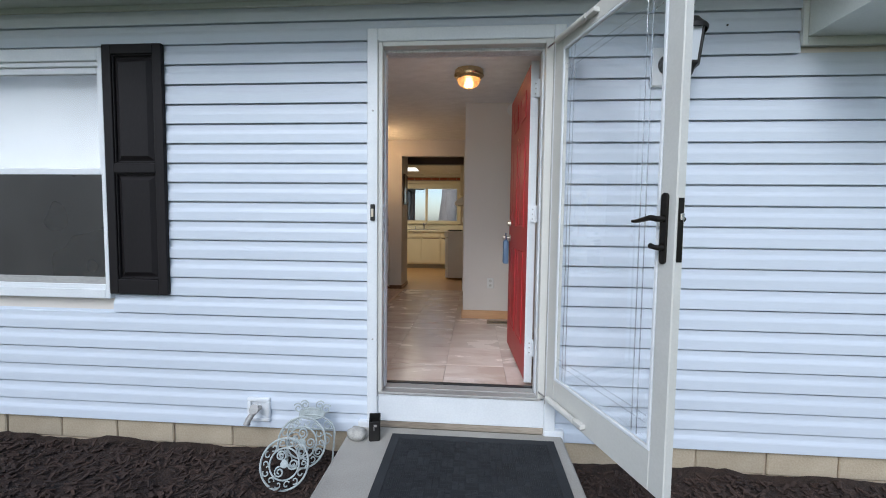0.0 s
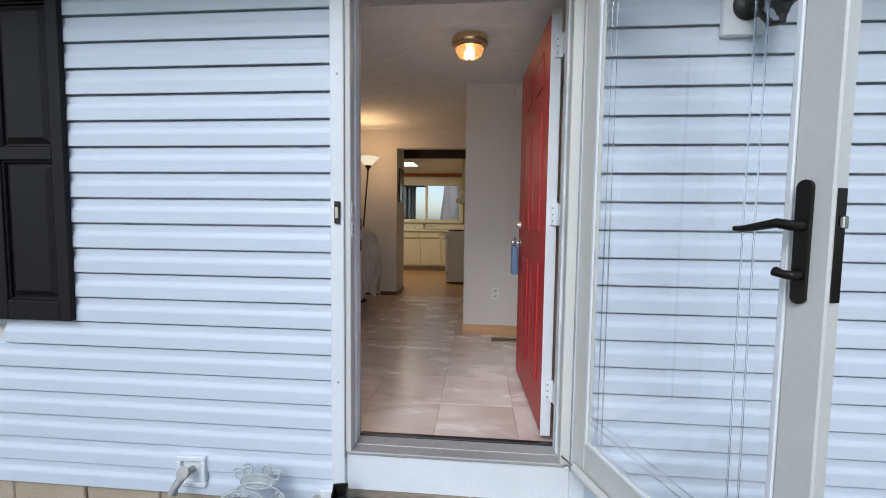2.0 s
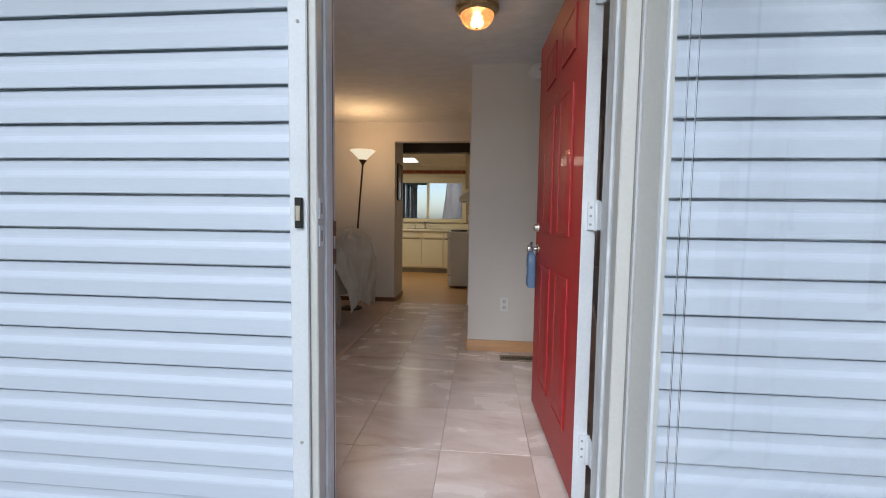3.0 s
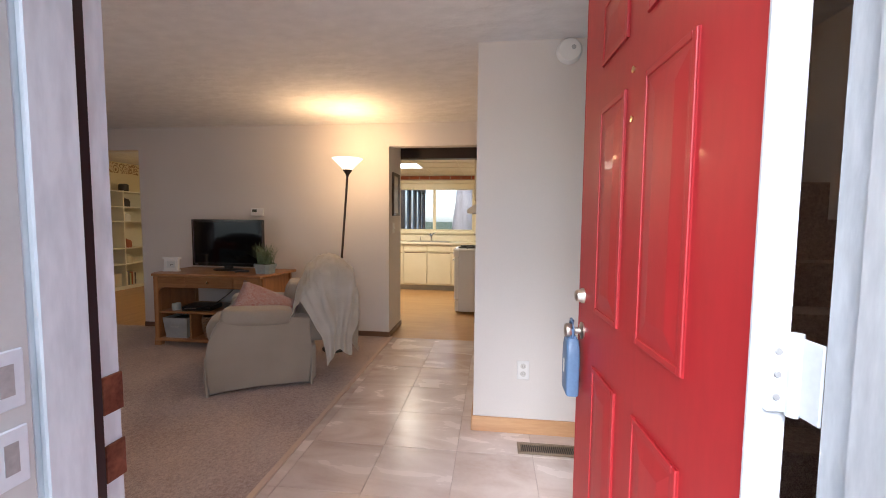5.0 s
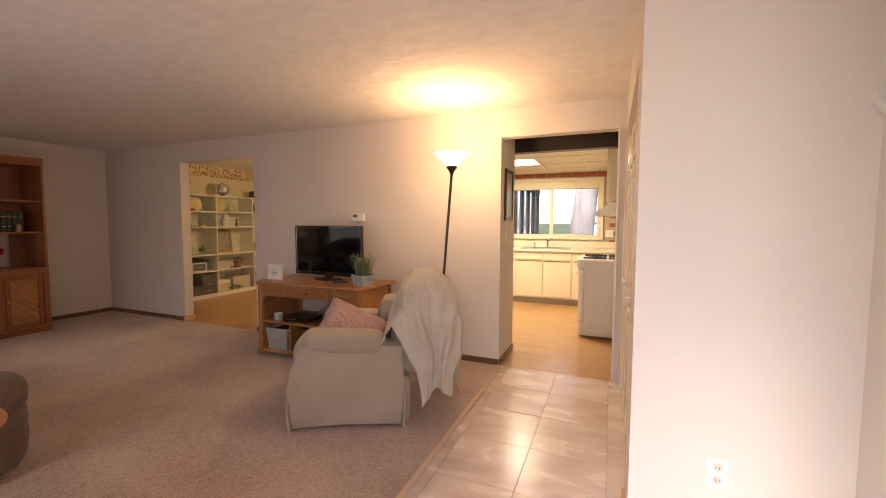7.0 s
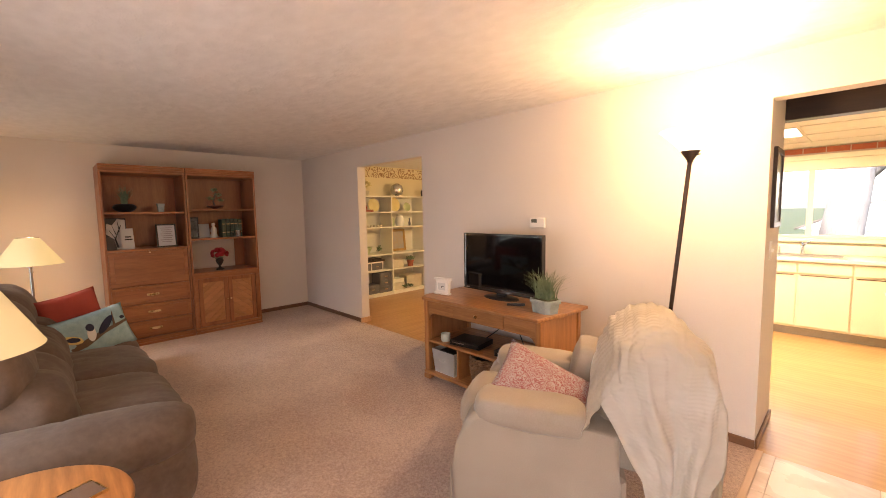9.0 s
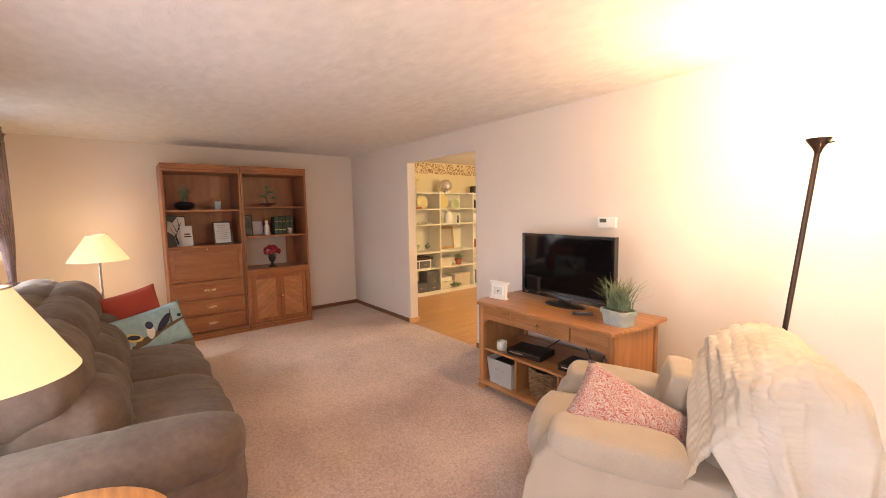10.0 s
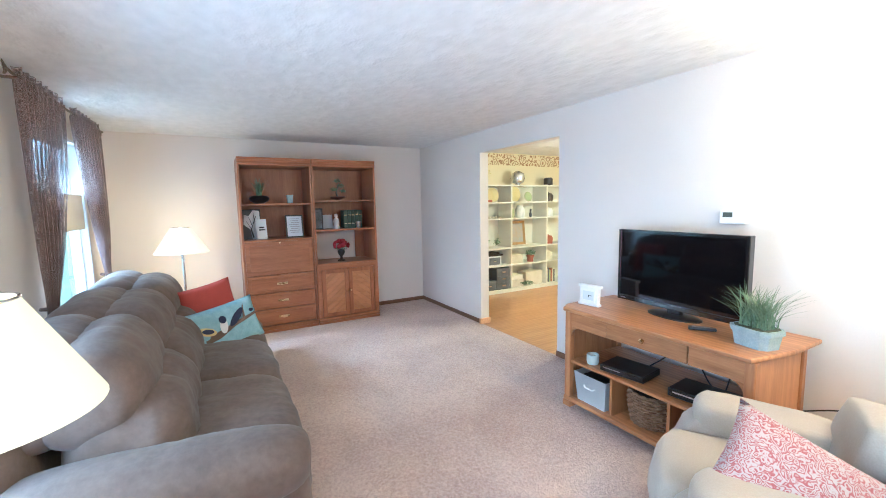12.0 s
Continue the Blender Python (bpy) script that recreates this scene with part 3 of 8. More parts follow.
part("storm_strike", boxes((-0.540, -0.515, 2.388, 2.40, 1.062, 1.158), bevel=0.002), M_BLACK, trim, "black latch strike on door trim")
part("strike_slot", boxes((-0.535, -0.521, 2.385, 2.389, 1.085, 1.132)), M_NICKEL, trim)
M_COPPER = surface("worn_copper_plate", (0.10, 0.035, 0.022), (0.26, 0.11, 0.06), 0.4, 0.6, scale=30)
for z in (1.03, 0.93):
    part("strike_plate", boxes((-0.4762, -0.472, 2.546, 2.5775, z, z + 0.055), bevel=0.001), M_COPPER, trim, "worn brass strike plate")
for z in (0.35, 1.70):
    part("screw_cap", lathe([(0, -0.001), (0.006, 0), (0.006, 0.003), (0, 0.004)], 8, m=pose(-0.528, 2.401, z, 90, 0, 0)), M_GREY_METAL, trim)
structure("kick_plate", boxes((-0.50, 0.50, 2.42, 2.455, -0.16, 0.008), bevel=0.003), M_TRIM_OUT, "white riser board below the threshold", "trim")
structure("door_sill", boxes((-0.50, 0.48, 2.412, 2.56, 0.008, 0.024), (-0.473, 0.455, 2.47, 2.546, 0.024, 0.030), bevel=0.003), M_GREY_METAL, "weathered aluminium door sill", "threshold")
structure("door_sweep", boxes((-0.476, 0.457, 2.546, 2.577, 0.0, 0.036), bevel=0.004), M_PLASTIC_B, "black rubber threshold strip", "threshold")
structure("sill_timber", boxes((-0.50, 0.50, 2.424, 2.47, -0.205, -0.16), bevel=0.006), surface("weathered_timber", (0.20, 0.16, 0.12), (0.42, 0.36, 0.29), 0.9, scale=4, fine=60, bump=0.6, dist=0.004, stretch=(0.3, 3, 3)), "weathered grey timber under the riser", "timber")
for i, x in enumerate((-0.62, 0.50)):
    structure("trim_foot_%d" % (i + 1), boxes((x, x + 0.12, 2.405, 2.455, -0.235, -0.165), bevel=0.006), M_TRIM_OUT, "white corner block at foot of trim", "trim")

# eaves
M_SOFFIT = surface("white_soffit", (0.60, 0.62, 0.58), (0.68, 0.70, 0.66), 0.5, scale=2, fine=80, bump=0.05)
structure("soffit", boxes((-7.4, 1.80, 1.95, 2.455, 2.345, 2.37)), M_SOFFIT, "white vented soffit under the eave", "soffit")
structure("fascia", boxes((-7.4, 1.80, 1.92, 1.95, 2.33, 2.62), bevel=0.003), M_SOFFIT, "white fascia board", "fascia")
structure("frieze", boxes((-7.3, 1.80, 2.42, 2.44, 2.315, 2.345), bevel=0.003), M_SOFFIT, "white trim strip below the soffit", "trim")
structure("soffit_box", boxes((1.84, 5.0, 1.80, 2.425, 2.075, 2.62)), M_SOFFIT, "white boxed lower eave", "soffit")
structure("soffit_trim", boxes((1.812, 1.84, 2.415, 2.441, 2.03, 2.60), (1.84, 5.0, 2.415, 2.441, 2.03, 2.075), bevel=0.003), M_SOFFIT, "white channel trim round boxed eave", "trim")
gut = structure("gutter", boxes((1.86, 5.0, 1.66, 1.78, 2.14, 2.15), (1.86, 5.0, 1.66, 1.668, 2.15, 2.26), (1.86, 1.868, 1.668, 1.78, 2.15, 2.26), bevel=0.002), M_TRIM_OUT, "white metal gutter", "gutter")

# wall lantern and its mounting block
lan = thing("wall_lantern", "black metal wall lantern with frosted glass beside the door", "lantern", pose(0.02, 0.055, 0.015))
part("mount_block", boxes((1.015, 1.175, 2.355, 2.385, 1.805, 2.015), bevel=0.006), M_TRIM_OUT, lan, "white plastic mounting block")
part("backplate", lathe([(0, 0), (0.058, 0), (0.058, 0.006), (0.05, 0.014), (0.02, 0.022), (0, 0.022)], 24, m=pose(1.105, 2.355, 1.92, 90, 0, 0)), M_BLACK, lan, smooth=40)
part("arm", tube([(1.105, 2.34, 1.92), (1.11, 2.30, 1.87), (1.125, 2.25, 1.80), (1.14, 2.215, 1.79), (1.14, 2.215, 1.83)], [0.012, 0.011, 0.011, 0.012, 0.016], 8), M_BLACK, lan, smooth=40)
body = lathe([(0, 1.90), (0.02, 1.905), (0.028, 1.93), (0.05, 1.95), (0.052, 1.96), (0, 1.96)], 6, (1.14, 2.215, -0.085))
part("base_cup", body, M_BLACK, lan)
part("glass_body", lathe([(0.046, 1.96), (0.066, 2.12)], 6, (1.14, 2.215, -0.085)), plain("frosted_glass", (0.62, 0.65, 0.68), 0.35), lan, "frosted glass lantern panes")
for k in range(6):
    c, s = math.cos(k * math.pi / 3), math.sin(k * math.pi / 3)
    part("rib", tube([(1.14 + 0.048 * c, 2.215 + 0.048 * s, 1.87), (1.14 + 0.069 * c, 2.215 + 0.069 * s, 2.04)], 0.005, 6), M_BLACK, lan)
part("cap", lathe([(0.078, 2.115), (0.08, 2.135), (0.055, 2.16), (0.04, 2.18), (0.012, 2.19), (0.01, 2.24), (0.014, 2.25), (0, 2.262)], 12, (1.14, 2.215, -0.085)), M_BLACK, lan, smooth=40)
solid("siding_hook", lathe([(0, 0), (0.005, 0), (0.005, 0.012), (0, 0.014)], 8, m=pose(1.43, 2.439, 2.15, 90, 0, 0)), M_BLACK, "small black screw hook on the siding", "hook")

# hose spigot
sp = thing("hose_spigot", "grey metal hose tap on white plate", "spigot", pose(-0.03, 0.055, -0.012))
part("plate", boxes((-1.30, -1.155, 2.358, 2.385, -0.19, -0.165), (-1.30, -1.155, 2.358, 2.385, -0.065, -0.04), (-1.30, -1.275, 2.358, 2.385, -0.165, -0.065), (-1.18, -1.155, 2.358, 2.385, -0.165, -0.065), bevel=0.005), M_TRIM_OUT, sp)
part("recess", boxes((-1.275, -1.18, 2.374, 2.384, -0.165, -0.065)), M_TRIM_OUT, sp)
part("pipe", tube([(-1.225, 2.38, -0.105), (-1.225, 2.34, -0.105), (-1.235, 2.31, -0.115), (-1.255, 2.29, -0.15), (-1.26, 2.285, -0.175)], [0.016, 0.016, 0.018, 0.018, 0.022], 10), M_GREY_METAL, sp, smooth=50)
part("valve_handle", lathe([(0, 0), (0.02, 0), (0.03, 0.004), (0.03, 0.01), (0.01, 0.014), (0, 0.014)], 10, m=pose(-1.225, 2.31, -0.09, 60, 0, 0)), M_GREY_METAL, sp, smooth=50)

# wrought-iron ornaments leaning on the wall
M_IRON_W = surface("whitewashed_cast_iron", (0.34, 0.38, 0.38), (0.56, 0.60, 0.60), 0.6, 0.2, scale=30, fine=160, bump=0.3)


def ring(r, n=40, sx=1.0, sz=1.0):
    return [(sx * r * math.cos(2 * math.pi * i / n), 0, sz * r * math.sin(2 * math.pi * i / n)) for i in range(n)]


def spiral(cx, cz, r0, r1, a0, turns, n=22):
    return [(cx + (r0 + (r1 - r0) * i / n) * math.cos(a0 + turns * 2 * math.pi * i / n), 0, cz + (r0 + (r1 - r0) * i / n) * math.sin(a0 + turns * 2 * math.pi * i / n)) for i in range(n + 1)]


def iron_disc(name, label, r, m, scrolls):
    t = thing(name, label, "garden ornament", m, "iron ornaments by the step")
    part("rim", tube(ring(r), 0.006, 6, closed=True), M_IRON_W, t, smooth=50)
    part("inner_rim", tube(ring(r * 0.62), 0.005, 6, closed=True), M_IRON_W, t, smooth=50)
    part("boss", lathe([(0, -0.006), (r * 0.16, -0.004), (r * 0.16, 0.004), (0, 0.01)], 14, m=pose(0, 0, 0, 90, 0, 0)), M_IRON_W, t, smooth=50)
    for k in range(scrolls):
        a = 2 * math.pi * k / scrolls
        part("scroll", tube(spiral(r * 0.36 * math.cos(a), r * 0.36 * math.sin(a), r * 0.23, r * 0.05, a + 3.1, 1.6), 0.0045, 6), M_IRON_W, t, smooth=50)
    for k in range(14):
        a = 2 * math.pi * k / 14
        part("leaf_scroll", tube(spiral(r * 0.80 * math.cos(a), r * 0.80 * math.sin(a), r * 0.15, r * 0.05, a + (2 if k % 2 else -1), 0.8, 9), 0.0038, 5), M_IRON_W, t, smooth=50)
    return t


iron_disc("scroll_trivet", "whitewashed cast-iron scroll disc leaning in the mulch", 0.128, pose(-0.935, 2.09, -0.262, -22, 0, 6), 3)
iron_disc("wheel_trivet", "whitewashed cast-iron wheel disc leaning behind another", 0.135, pose(-0.885, 2.20, -0.20, -16, 0, 4), 4)
arch = thing("arched_plaque", "whitewashed cast-iron arched plaque leaning on siding", "garden ornament", pose(-0.875, 2.285, -0.375, -9, 0, 2), "iron ornaments by the step")
part("arch_rim", tube([(-0.135, 0, 0), (-0.14, 0, 0.16)] + [(0.14 * math.cos(math.pi - a * math.pi / 12), 0, 0.18 + 0.10 * math.sin(a * math.pi / 12)) for a in range(13)] + [(0.14, 0, 0.16), (0.135, 0, 0)], 0.006, 6), M_IRON_W, arch, smooth=50)
part("name_oval", tube([(x, y, z + 0.285) for x, y, z in ring(0.075, 30, 1.0, 0.42)], 0.006, 6, closed=True), M_IRON_W, arch, smooth=50)
part("oval_field", lathe([(0, -0.002), (0.072, -0.002), (0.072, 0.002), (0, 0.002)], 24, m=pose(0, 0, 0.285, 90, 0, 0) @ Matrix.Diagonal((1, 0.42, 1, 1))), M_IRON_W, arch)
for s in (-1, 1):
    for cx, cz, r in ((0.085, 0.315, 0.03), (0.045, 0.335, 0.028), (0.09, 0.14, 0.04), (0.05, 0.07, 0.045), (0.10, 0.22, 0.03)):
        part("scroll", tube(spiral(s * cx, cz, r, r * 0.25, 0.5 if s > 0 else 2.6, s * 1.4, 18), 0.0042, 5), M_IRON_W, arch, smooth=50)
part("crossbar", tube([(-0.137, 0, 0.2), (0.137, 0, 0.2)], 0.005, 6), M_IRON_W, arch)

# rock and small black box on the stoop
bm = bmesh.new()
bmesh.ops.create_icosphere(bm, subdivisions=3, radius=1)
for v in bm.verts:
    k = 1 + 0.18 * noise.noise(v.co * 1.7) + 0.07 * noise.noise(v.co * 5)
    v.co = Vector((v.co.x * 0.058 * k, v.co.y * 0.05 * k, v.co.z * 0.038 * k))
solid("rock", bm, surface("speckled_granite", (0.26, 0.25, 0.23), (0.58, 0.56, 0.52), 0.85, scale=30, fine=220, bump=0.5, dist=0.003), "speckled grey fieldstone on the concrete stoop", "rock", 60, pose(-0.585, 2.27, -0.168))
kb = thing("black_box", "small black open metal box on the stoop", "box", pose(-0.485, 2.285, -0.20, 0, 0, 12))
part("shell", boxes((-0.032, 0.032, 0.03, 0.036, 0, 0.135), (-0.032, -0.026, -0.03, 0.03, 0, 0.125), (0.026, 0.032, -0.03, 0.03, 0, 0.125), (-0.026, 0.026, -0.036, -0.03, 0, 0.115), (-0.026, 0.026, -0.03, 0.03, 0, 0.01), bevel=0.002), M_BLACK, kb)
part("label_tab", boxes((-0.006, 0.012, -0.038, -0.036, 0.085, 0.10), (-0.006, -0.001, -0.038, -0.036, 0.065, 0.085)), M_CHROME, kb, "pale worn label tab")

# doormat
dm = thing("doormat", "dark grey ribbed rubber doormat on concrete", "doormat", pose(-0.39, 0.95, -0.20))
part("backing", boxes((0, 0.935, 0, 1.38, 0, 0.008), bevel=0.003), M_MAT, dm)
part("border", boxes((0.0, 0.05, 0.0, 1.38, 0.008, 0.013), (0.885, 0.935, 0.0, 1.38, 0.008, 0.013), (0.05, 0.885, 0.0, 0.05, 0.008, 0.013), (0.05, 0.885, 1.33, 1.38, 0.008, 0.013), bevel=0.002), M_MAT, dm)
vs, fs = [], []
for i in range(26):
    for j in range(42):
        x, y = 0.062 + i * 0.0315, 0.062 + j * 0.0302
        along = (i // 2 + j // 2) % 2
        for k in range(3):
            a, b, c, d = (x, x + 0.026, y + k * 0.009, y + k * 0.009 + 0.005) if along else (x + k * 0.009, x + k * 0.009 + 0.005, y, y + 0.026)
            n0 = len(vs)
            vs += [(a, c, 0.008), (b, c, 0.008), (b, d, 0.008), (a, d, 0.008), (a, c, 0.013), (b, c, 0.013), (b, d, 0.013), (a, d, 0.013)]
            fs += [tuple(n0 + q for q in f) for f in ((4, 5, 6, 7), (0, 1, 5, 4), (1, 2, 6, 5), (2, 3, 7, 6), (3, 0, 4, 7))]
me = bpy.data.meshes.new("tread_pattern")
me.from_pydata(vs, [], fs)
me.materials.append(M_MAT)
tread = new("tread_pattern", me)
tread.parent = dm
tagged(tread, kind="stuff")


# ---- storm door ----
HINGE = pose(0.522, 2.394, 0.02, 0, 0, -72.0)
sd = thing("storm_door", "almond aluminium full-glass storm door standing open", "door", HINGE)
W, H = 0.897, 2.06
part("hinge_stile", boxes((0, 0.085, -0.019, 0.019, 0, H), bevel=0.004), M_STORM, sd)
part("latch_stile", boxes((W - 0.078, W, -0.019, 0.019, 0, H), bevel=0.004), M_STORM, sd)
part("top_rail", boxes((0.085, W - 0.078, -0.019, 0.019, H - 0.085, H), bevel=0.004), M_STORM, sd)
part("bottom_rail", boxes((0.085, W - 0.078, -0.019, 0.019, 0, 0.16), bevel=0.004), M_STORM, sd)
part("glazing_bead", boxes((0.085, 0.10, -0.022, -0.012, 0.16, H - 0.085), (W - 0.093, W - 0.078, -0.022, -0.012, 0.16, H - 0.085), (0.10, W - 0.093, -0.022, -0.012, 0.16, 0.175), (0.10, W - 0.093, -0.022, -0.012, H - 0.10, H - 0.085), bevel=0.003), M_TRIM_OUT, sd)
gl = part("glass_pane", boxes((0.085, W - 0.078, -0.004, 0.002, 0.16, H - 0.085)), M_GLASS, sd)
gl.visible_shadow = False
M_ETCH = glass("bevel_cut_glass", (0.95, 0.97, 1.0), 0.12)
for o in (0.075, 0.105):
    x0, x1, z0, z1 = 0.10 + o, W - 0.093 - o, 0.175 + o, H - 0.10 - o
    for r in ((x0 - 0.03, x0 - 0.026, -0.0065, -0.0045, 0.18, H - 0.105), (x1 - 0.002, x1 + 0.002, -0.0065, -0.0045, 0.18, H - 0.105), (0.105, W - 0.12, -0.0065, -0.0045, z0, z0 + 0.004), (0.105, W - 0.12, -0.0065, -0.0045, z1, z1 + 0.004)):
        e = part("bevel_line", boxes(r), M_ETCH, sd, "cut bevel line in the glass")
        e.visible_shadow = False
M_BRONZE = surface("oil_rubbed_bronze", (0.012, 0.010, 0.009), (0.03, 0.025, 0.02), 0.35, 0.6, scale=12, fine=200)
hp = part("handle_plate", prism([(W - 0.05 + 0.016 * math.cos(a), 1.02 + (0.115 if math.sin(a) >= 0 else -0.115) + 0.016 * math.sin(a)) for a in [i * math.pi / 8 for i in range(16)]], 0, 0.010, bevel=0.002), M_BRONZE, sd, "dark bronze handle plate", m=pose(0, -0.018, 0, 90, 0, 0))
part("lever", tube([(W - 0.05, -0.028, 1.055), (W - 0.05, -0.055, 1.055), (W - 0.075, -0.062, 1.060), (W - 0.11, -0.062, 1.053), (W - 0.15, -0.060, 1.047), (W - 0.175, -0.058, 1.047)], [0.012, 0.011, 0.011, 0.010, 0.008, 0.006], 8), M_BRONZE, hp, "curved dark bronze lever", smooth=50)
part("thumb_turn", tube([(W - 0.05, -0.028, 0.95), (W - 0.05, -0.05, 0.95), (W - 0.062, -0.055, 0.952), (W - 0.078, -0.055, 0.956)], [0.012, 0.010, 0.009, 0.011], 8), M_BRONZE, hp, smooth=50)
hp.matrix_basis = pose(0, -0.018, 0, 90, 0, 0)
for c in hp.children:
    c.matrix_parent_inverse = hp.matrix_basis.inverted()
part("latch_plate", boxes((W, W + 0.003, -0.012, 0.012, 0.90, 1.13), bevel=0.001), M_BRONZE, sd, "dark bronze latch plate")
part("latch_bolt", boxes((W + 0.003, W + 0.012, -0.007, 0.007, 1.05, 1.075), bevel=0.002), M_CHROME, sd, "steel latch bolt")
part("outer_handle", tube([(W - 0.05, 0.018, 1.055), (W - 0.05, 0.06, 1.055), (W - 0.07, 0.065, 1.055)], [0.012, 0.011, 0.012], 8), M_BRONZE, sd, smooth=50)
for z in (H - 0.04, 0.045):
    c = part("closer_tube", tube([(0.06, -0.045, z), (0.33, -0.04, z)], 0.0165, 14), M_STORM, sd, "pneumatic closer tube", smooth=40)
    part("closer_rod", tube([(-0.03, -0.05, z), (0.06, -0.045, z)], 0.005, 8), M_CHROME, c)
    part("closer_bracket", boxes((0.33, 0.40, -0.05, -0.018, z - 0.012, z + 0.012), bevel=0.003), M_STORM, c)
for z in (0.25, 1.0, 1.75):
    part("hinge", tube([(0.0, 0.02, z), (0.0, 0.02, z + 0.1)], 0.007, 8), M_STORM, sd)

# yard trees behind the walk, bare in early spring
M_BARK = surface("grey_bark", (0.08, 0.07, 0.062), (0.20, 0.175, 0.155), 0.95, scale=6, fine=60, bump=0.8, dist=0.01, stretch=(1, 1, 0.3))


def bare_tree(name, m, height, seed, label):
    rnd = random.Random(seed)
    t = thing(name, label, "tree", m)
    crown = bmesh.new()

    def limb(bm, p, d, r, length, depth):
        pts, rs = [p], [r]
        for i in range(4):
            d = (d + Vector((rnd.uniform(-.22, .22), rnd.uniform(-.22, .22), rnd.uniform(-.05, .2)))).normalized()
            p = p + d * length / 4
            pts.append(p)
            rs.append(r * (1 - 0.14 * (i + 1)))
        tube(pts, rs, 7 if r > 0.05 else 4, bm)
        if depth:
            for i in range(1, 5):
                for _ in range(2 if depth > 1 else 3):
                    a = rnd.uniform(0, 6.28)
                    nd = (d * 0.6 + Vector((math.cos(a), math.sin(a), rnd.uniform(0.1, 0.6)))).normalized()
                    limb(crown, pts[i], nd, rs[i] * 0.5, length * rnd.uniform(0.45, 0.65), depth - 1)

    trunk = bmesh.new()
    limb(trunk, Vector((0, 0, -0.2)), Vector((0, 0, 1)), height * 0.03, height * 0.75, 3)
    part("trunk", trunk, M_BARK, t, smooth=60)
    part("crown", crown, M_BARK, t, "bare branching crown")
    return t


bare_tree("bare_tree", pose(-5.5, -7.0, -0.46), 9.0, 4, "bare grey deciduous tree on the lawn")

# ---- foyer ----
rd = thing("front_door", "red six-panel steel front door standing open", "door", pose(0.4525, 2.632, 0.035, 0, 0, 92.5))
# local x runs from the hinge to the latch, local -y... local +y faces the living room
DW, DH, DT = 0.89, 2.02, 0.044
part("leaf", boxes((0, DW, 0.002, DT - 0.002, 0, DH), bevel=0.002), M_RED, rd)
part("hinge_edge", boxes((-0.004, 0.0, 0.0, DT + 0.004, 0, DH)), M_TRIM_OUT, rd, "white painted hinge edge")
part("latch_edge", boxes((DW, DW + 0.002, 0.001, DT - 0.001, 0, DH)), M_RED, rd)
for x0, x1 in ((0.17, 0.385), (0.50, 0.70)):
    for z0, z1 in ((0.20, 0.83), (1.0, 1.602), (1.727, 1.90)):
        bm = bmesh.new()
        raised_panel(bm, 0, x1 - x0, 0, z1 - z0, 0, 0.0085, 0.044)
        part("panel", bm, M_RED, rd, m=pose(x1, DT - 0.002, z0, 0, 0, 180))
for z in (0.18, 1.03, 1.80):
    h = part("hinge", boxes((-0.014, -0.004, -0.006, 0.030, z, z + 0.10), (-0.055, -0.016, -0.004, 0.0, z, z + 0.10), bevel=0.001), M_TRIM_OUT, rd, "white painted butt hinge")
    part("hinge_pin", tube([(-0.018, 0.002, z - 0.003), (-0.018, 0.002, z + 0.105)], 0.008, 8), M_TRIM_OUT, h)
    for k in (0.02, 0.05, 0.08):
        part("screw", lathe([(0, 0), (0.005, 0), (0.004, 0.002), (0, 0.002)], 8, m=pose(-0.014, 0.02, z + k, 0, -90, 0)), M_GREY_METAL, h)
db = part("deadbolt", lathe([(0, 0), (0.031, 0), (0.031, 0.008), (0.026, 0.014), (0.024, 0.03), (0.018, 0.034), (0, 0.034)], 24, m=pose(0.835, DT - 0.002, 1.025, -90, 0, 0) @ Matrix.Scale(0.82, 4)), M_NICKEL, rd, "satin nickel deadbolt cylinder", smooth=40)
kn = part("door_knob", lathe([(0, 0), (0.034, 0), (0.034, 0.006), (0.014, 0.012), (0.012, 0.03), (0.024, 0.042), (0.029, 0.055), (0.026, 0.068), (0.012, 0.072), (0, 0.072)], 24, m=pose(0.835, DT - 0.002, 0.905, -90, 0, 0) @ Matrix.Scale(0.85, 4)), M_NICKEL, rd, "brushed metal round door knob", smooth=40)
part("peephole", lathe([(0, 0), (0.008, 0), (0.008, 0.004), (0, 0.005)], 12, m=pose(0.46, DT - 0.002, 1.52, -90, 0, 0)), M_BRASS, rd)
part("knocker_stud", lathe([(0, 0), (0.008, 0), (0.008, 0.004), (0, 0.005)], 12, m=pose(0.46, DT - 0.002, 1.635, -90, 0, 0)), M_BRASS, rd)
M_BLUE = surface("slate_blue_plastic", (0.075, 0.13, 0.22), (0.10, 0.165, 0.27), 0.45, scale=8, fine=120, bump=0.06)
lb = thing("key_lockbox", "slate blue key lockbox hanging from the door knob", "lockbox", pose(0.338, 3.465, 0.725))
bm = bmesh.new()
merge(bm, prism([(-0.045, 0), (0.045, 0), (0.047, 0.13), (0.040, 0.165), (0.022, 0.19), (-0.022, 0.19), (-0.040, 0.165), (-0.047, 0.13)], -0.022, 0.022, bevel=0.010, seg=3), pose(0, 0, 0, 90, 0, 90))
part("case", bm, M_BLUE, lb, smooth=40)
part("neck", boxes((-0.014, 0.014, -0.018, 0.018, 0.185, 0.20), bevel=0.004), M_BLUE, lb)
part("shackle", tube([(0, -0.016, 0.195), (0, -0.024, 0.225), (0, -0.014, 0.25), (0, 0.014, 0.25), (0, 0.024, 0.225), (0, 0.016, 0.195)], 0.0055, 8), M_BLUE, lb, smooth=50)
part("label_strip", boxes((-0.0235, -0.0222, -0.006, 0.006, 0.07, 0.115)), M_PLASTIC_W, lb, "small pale printed strip")

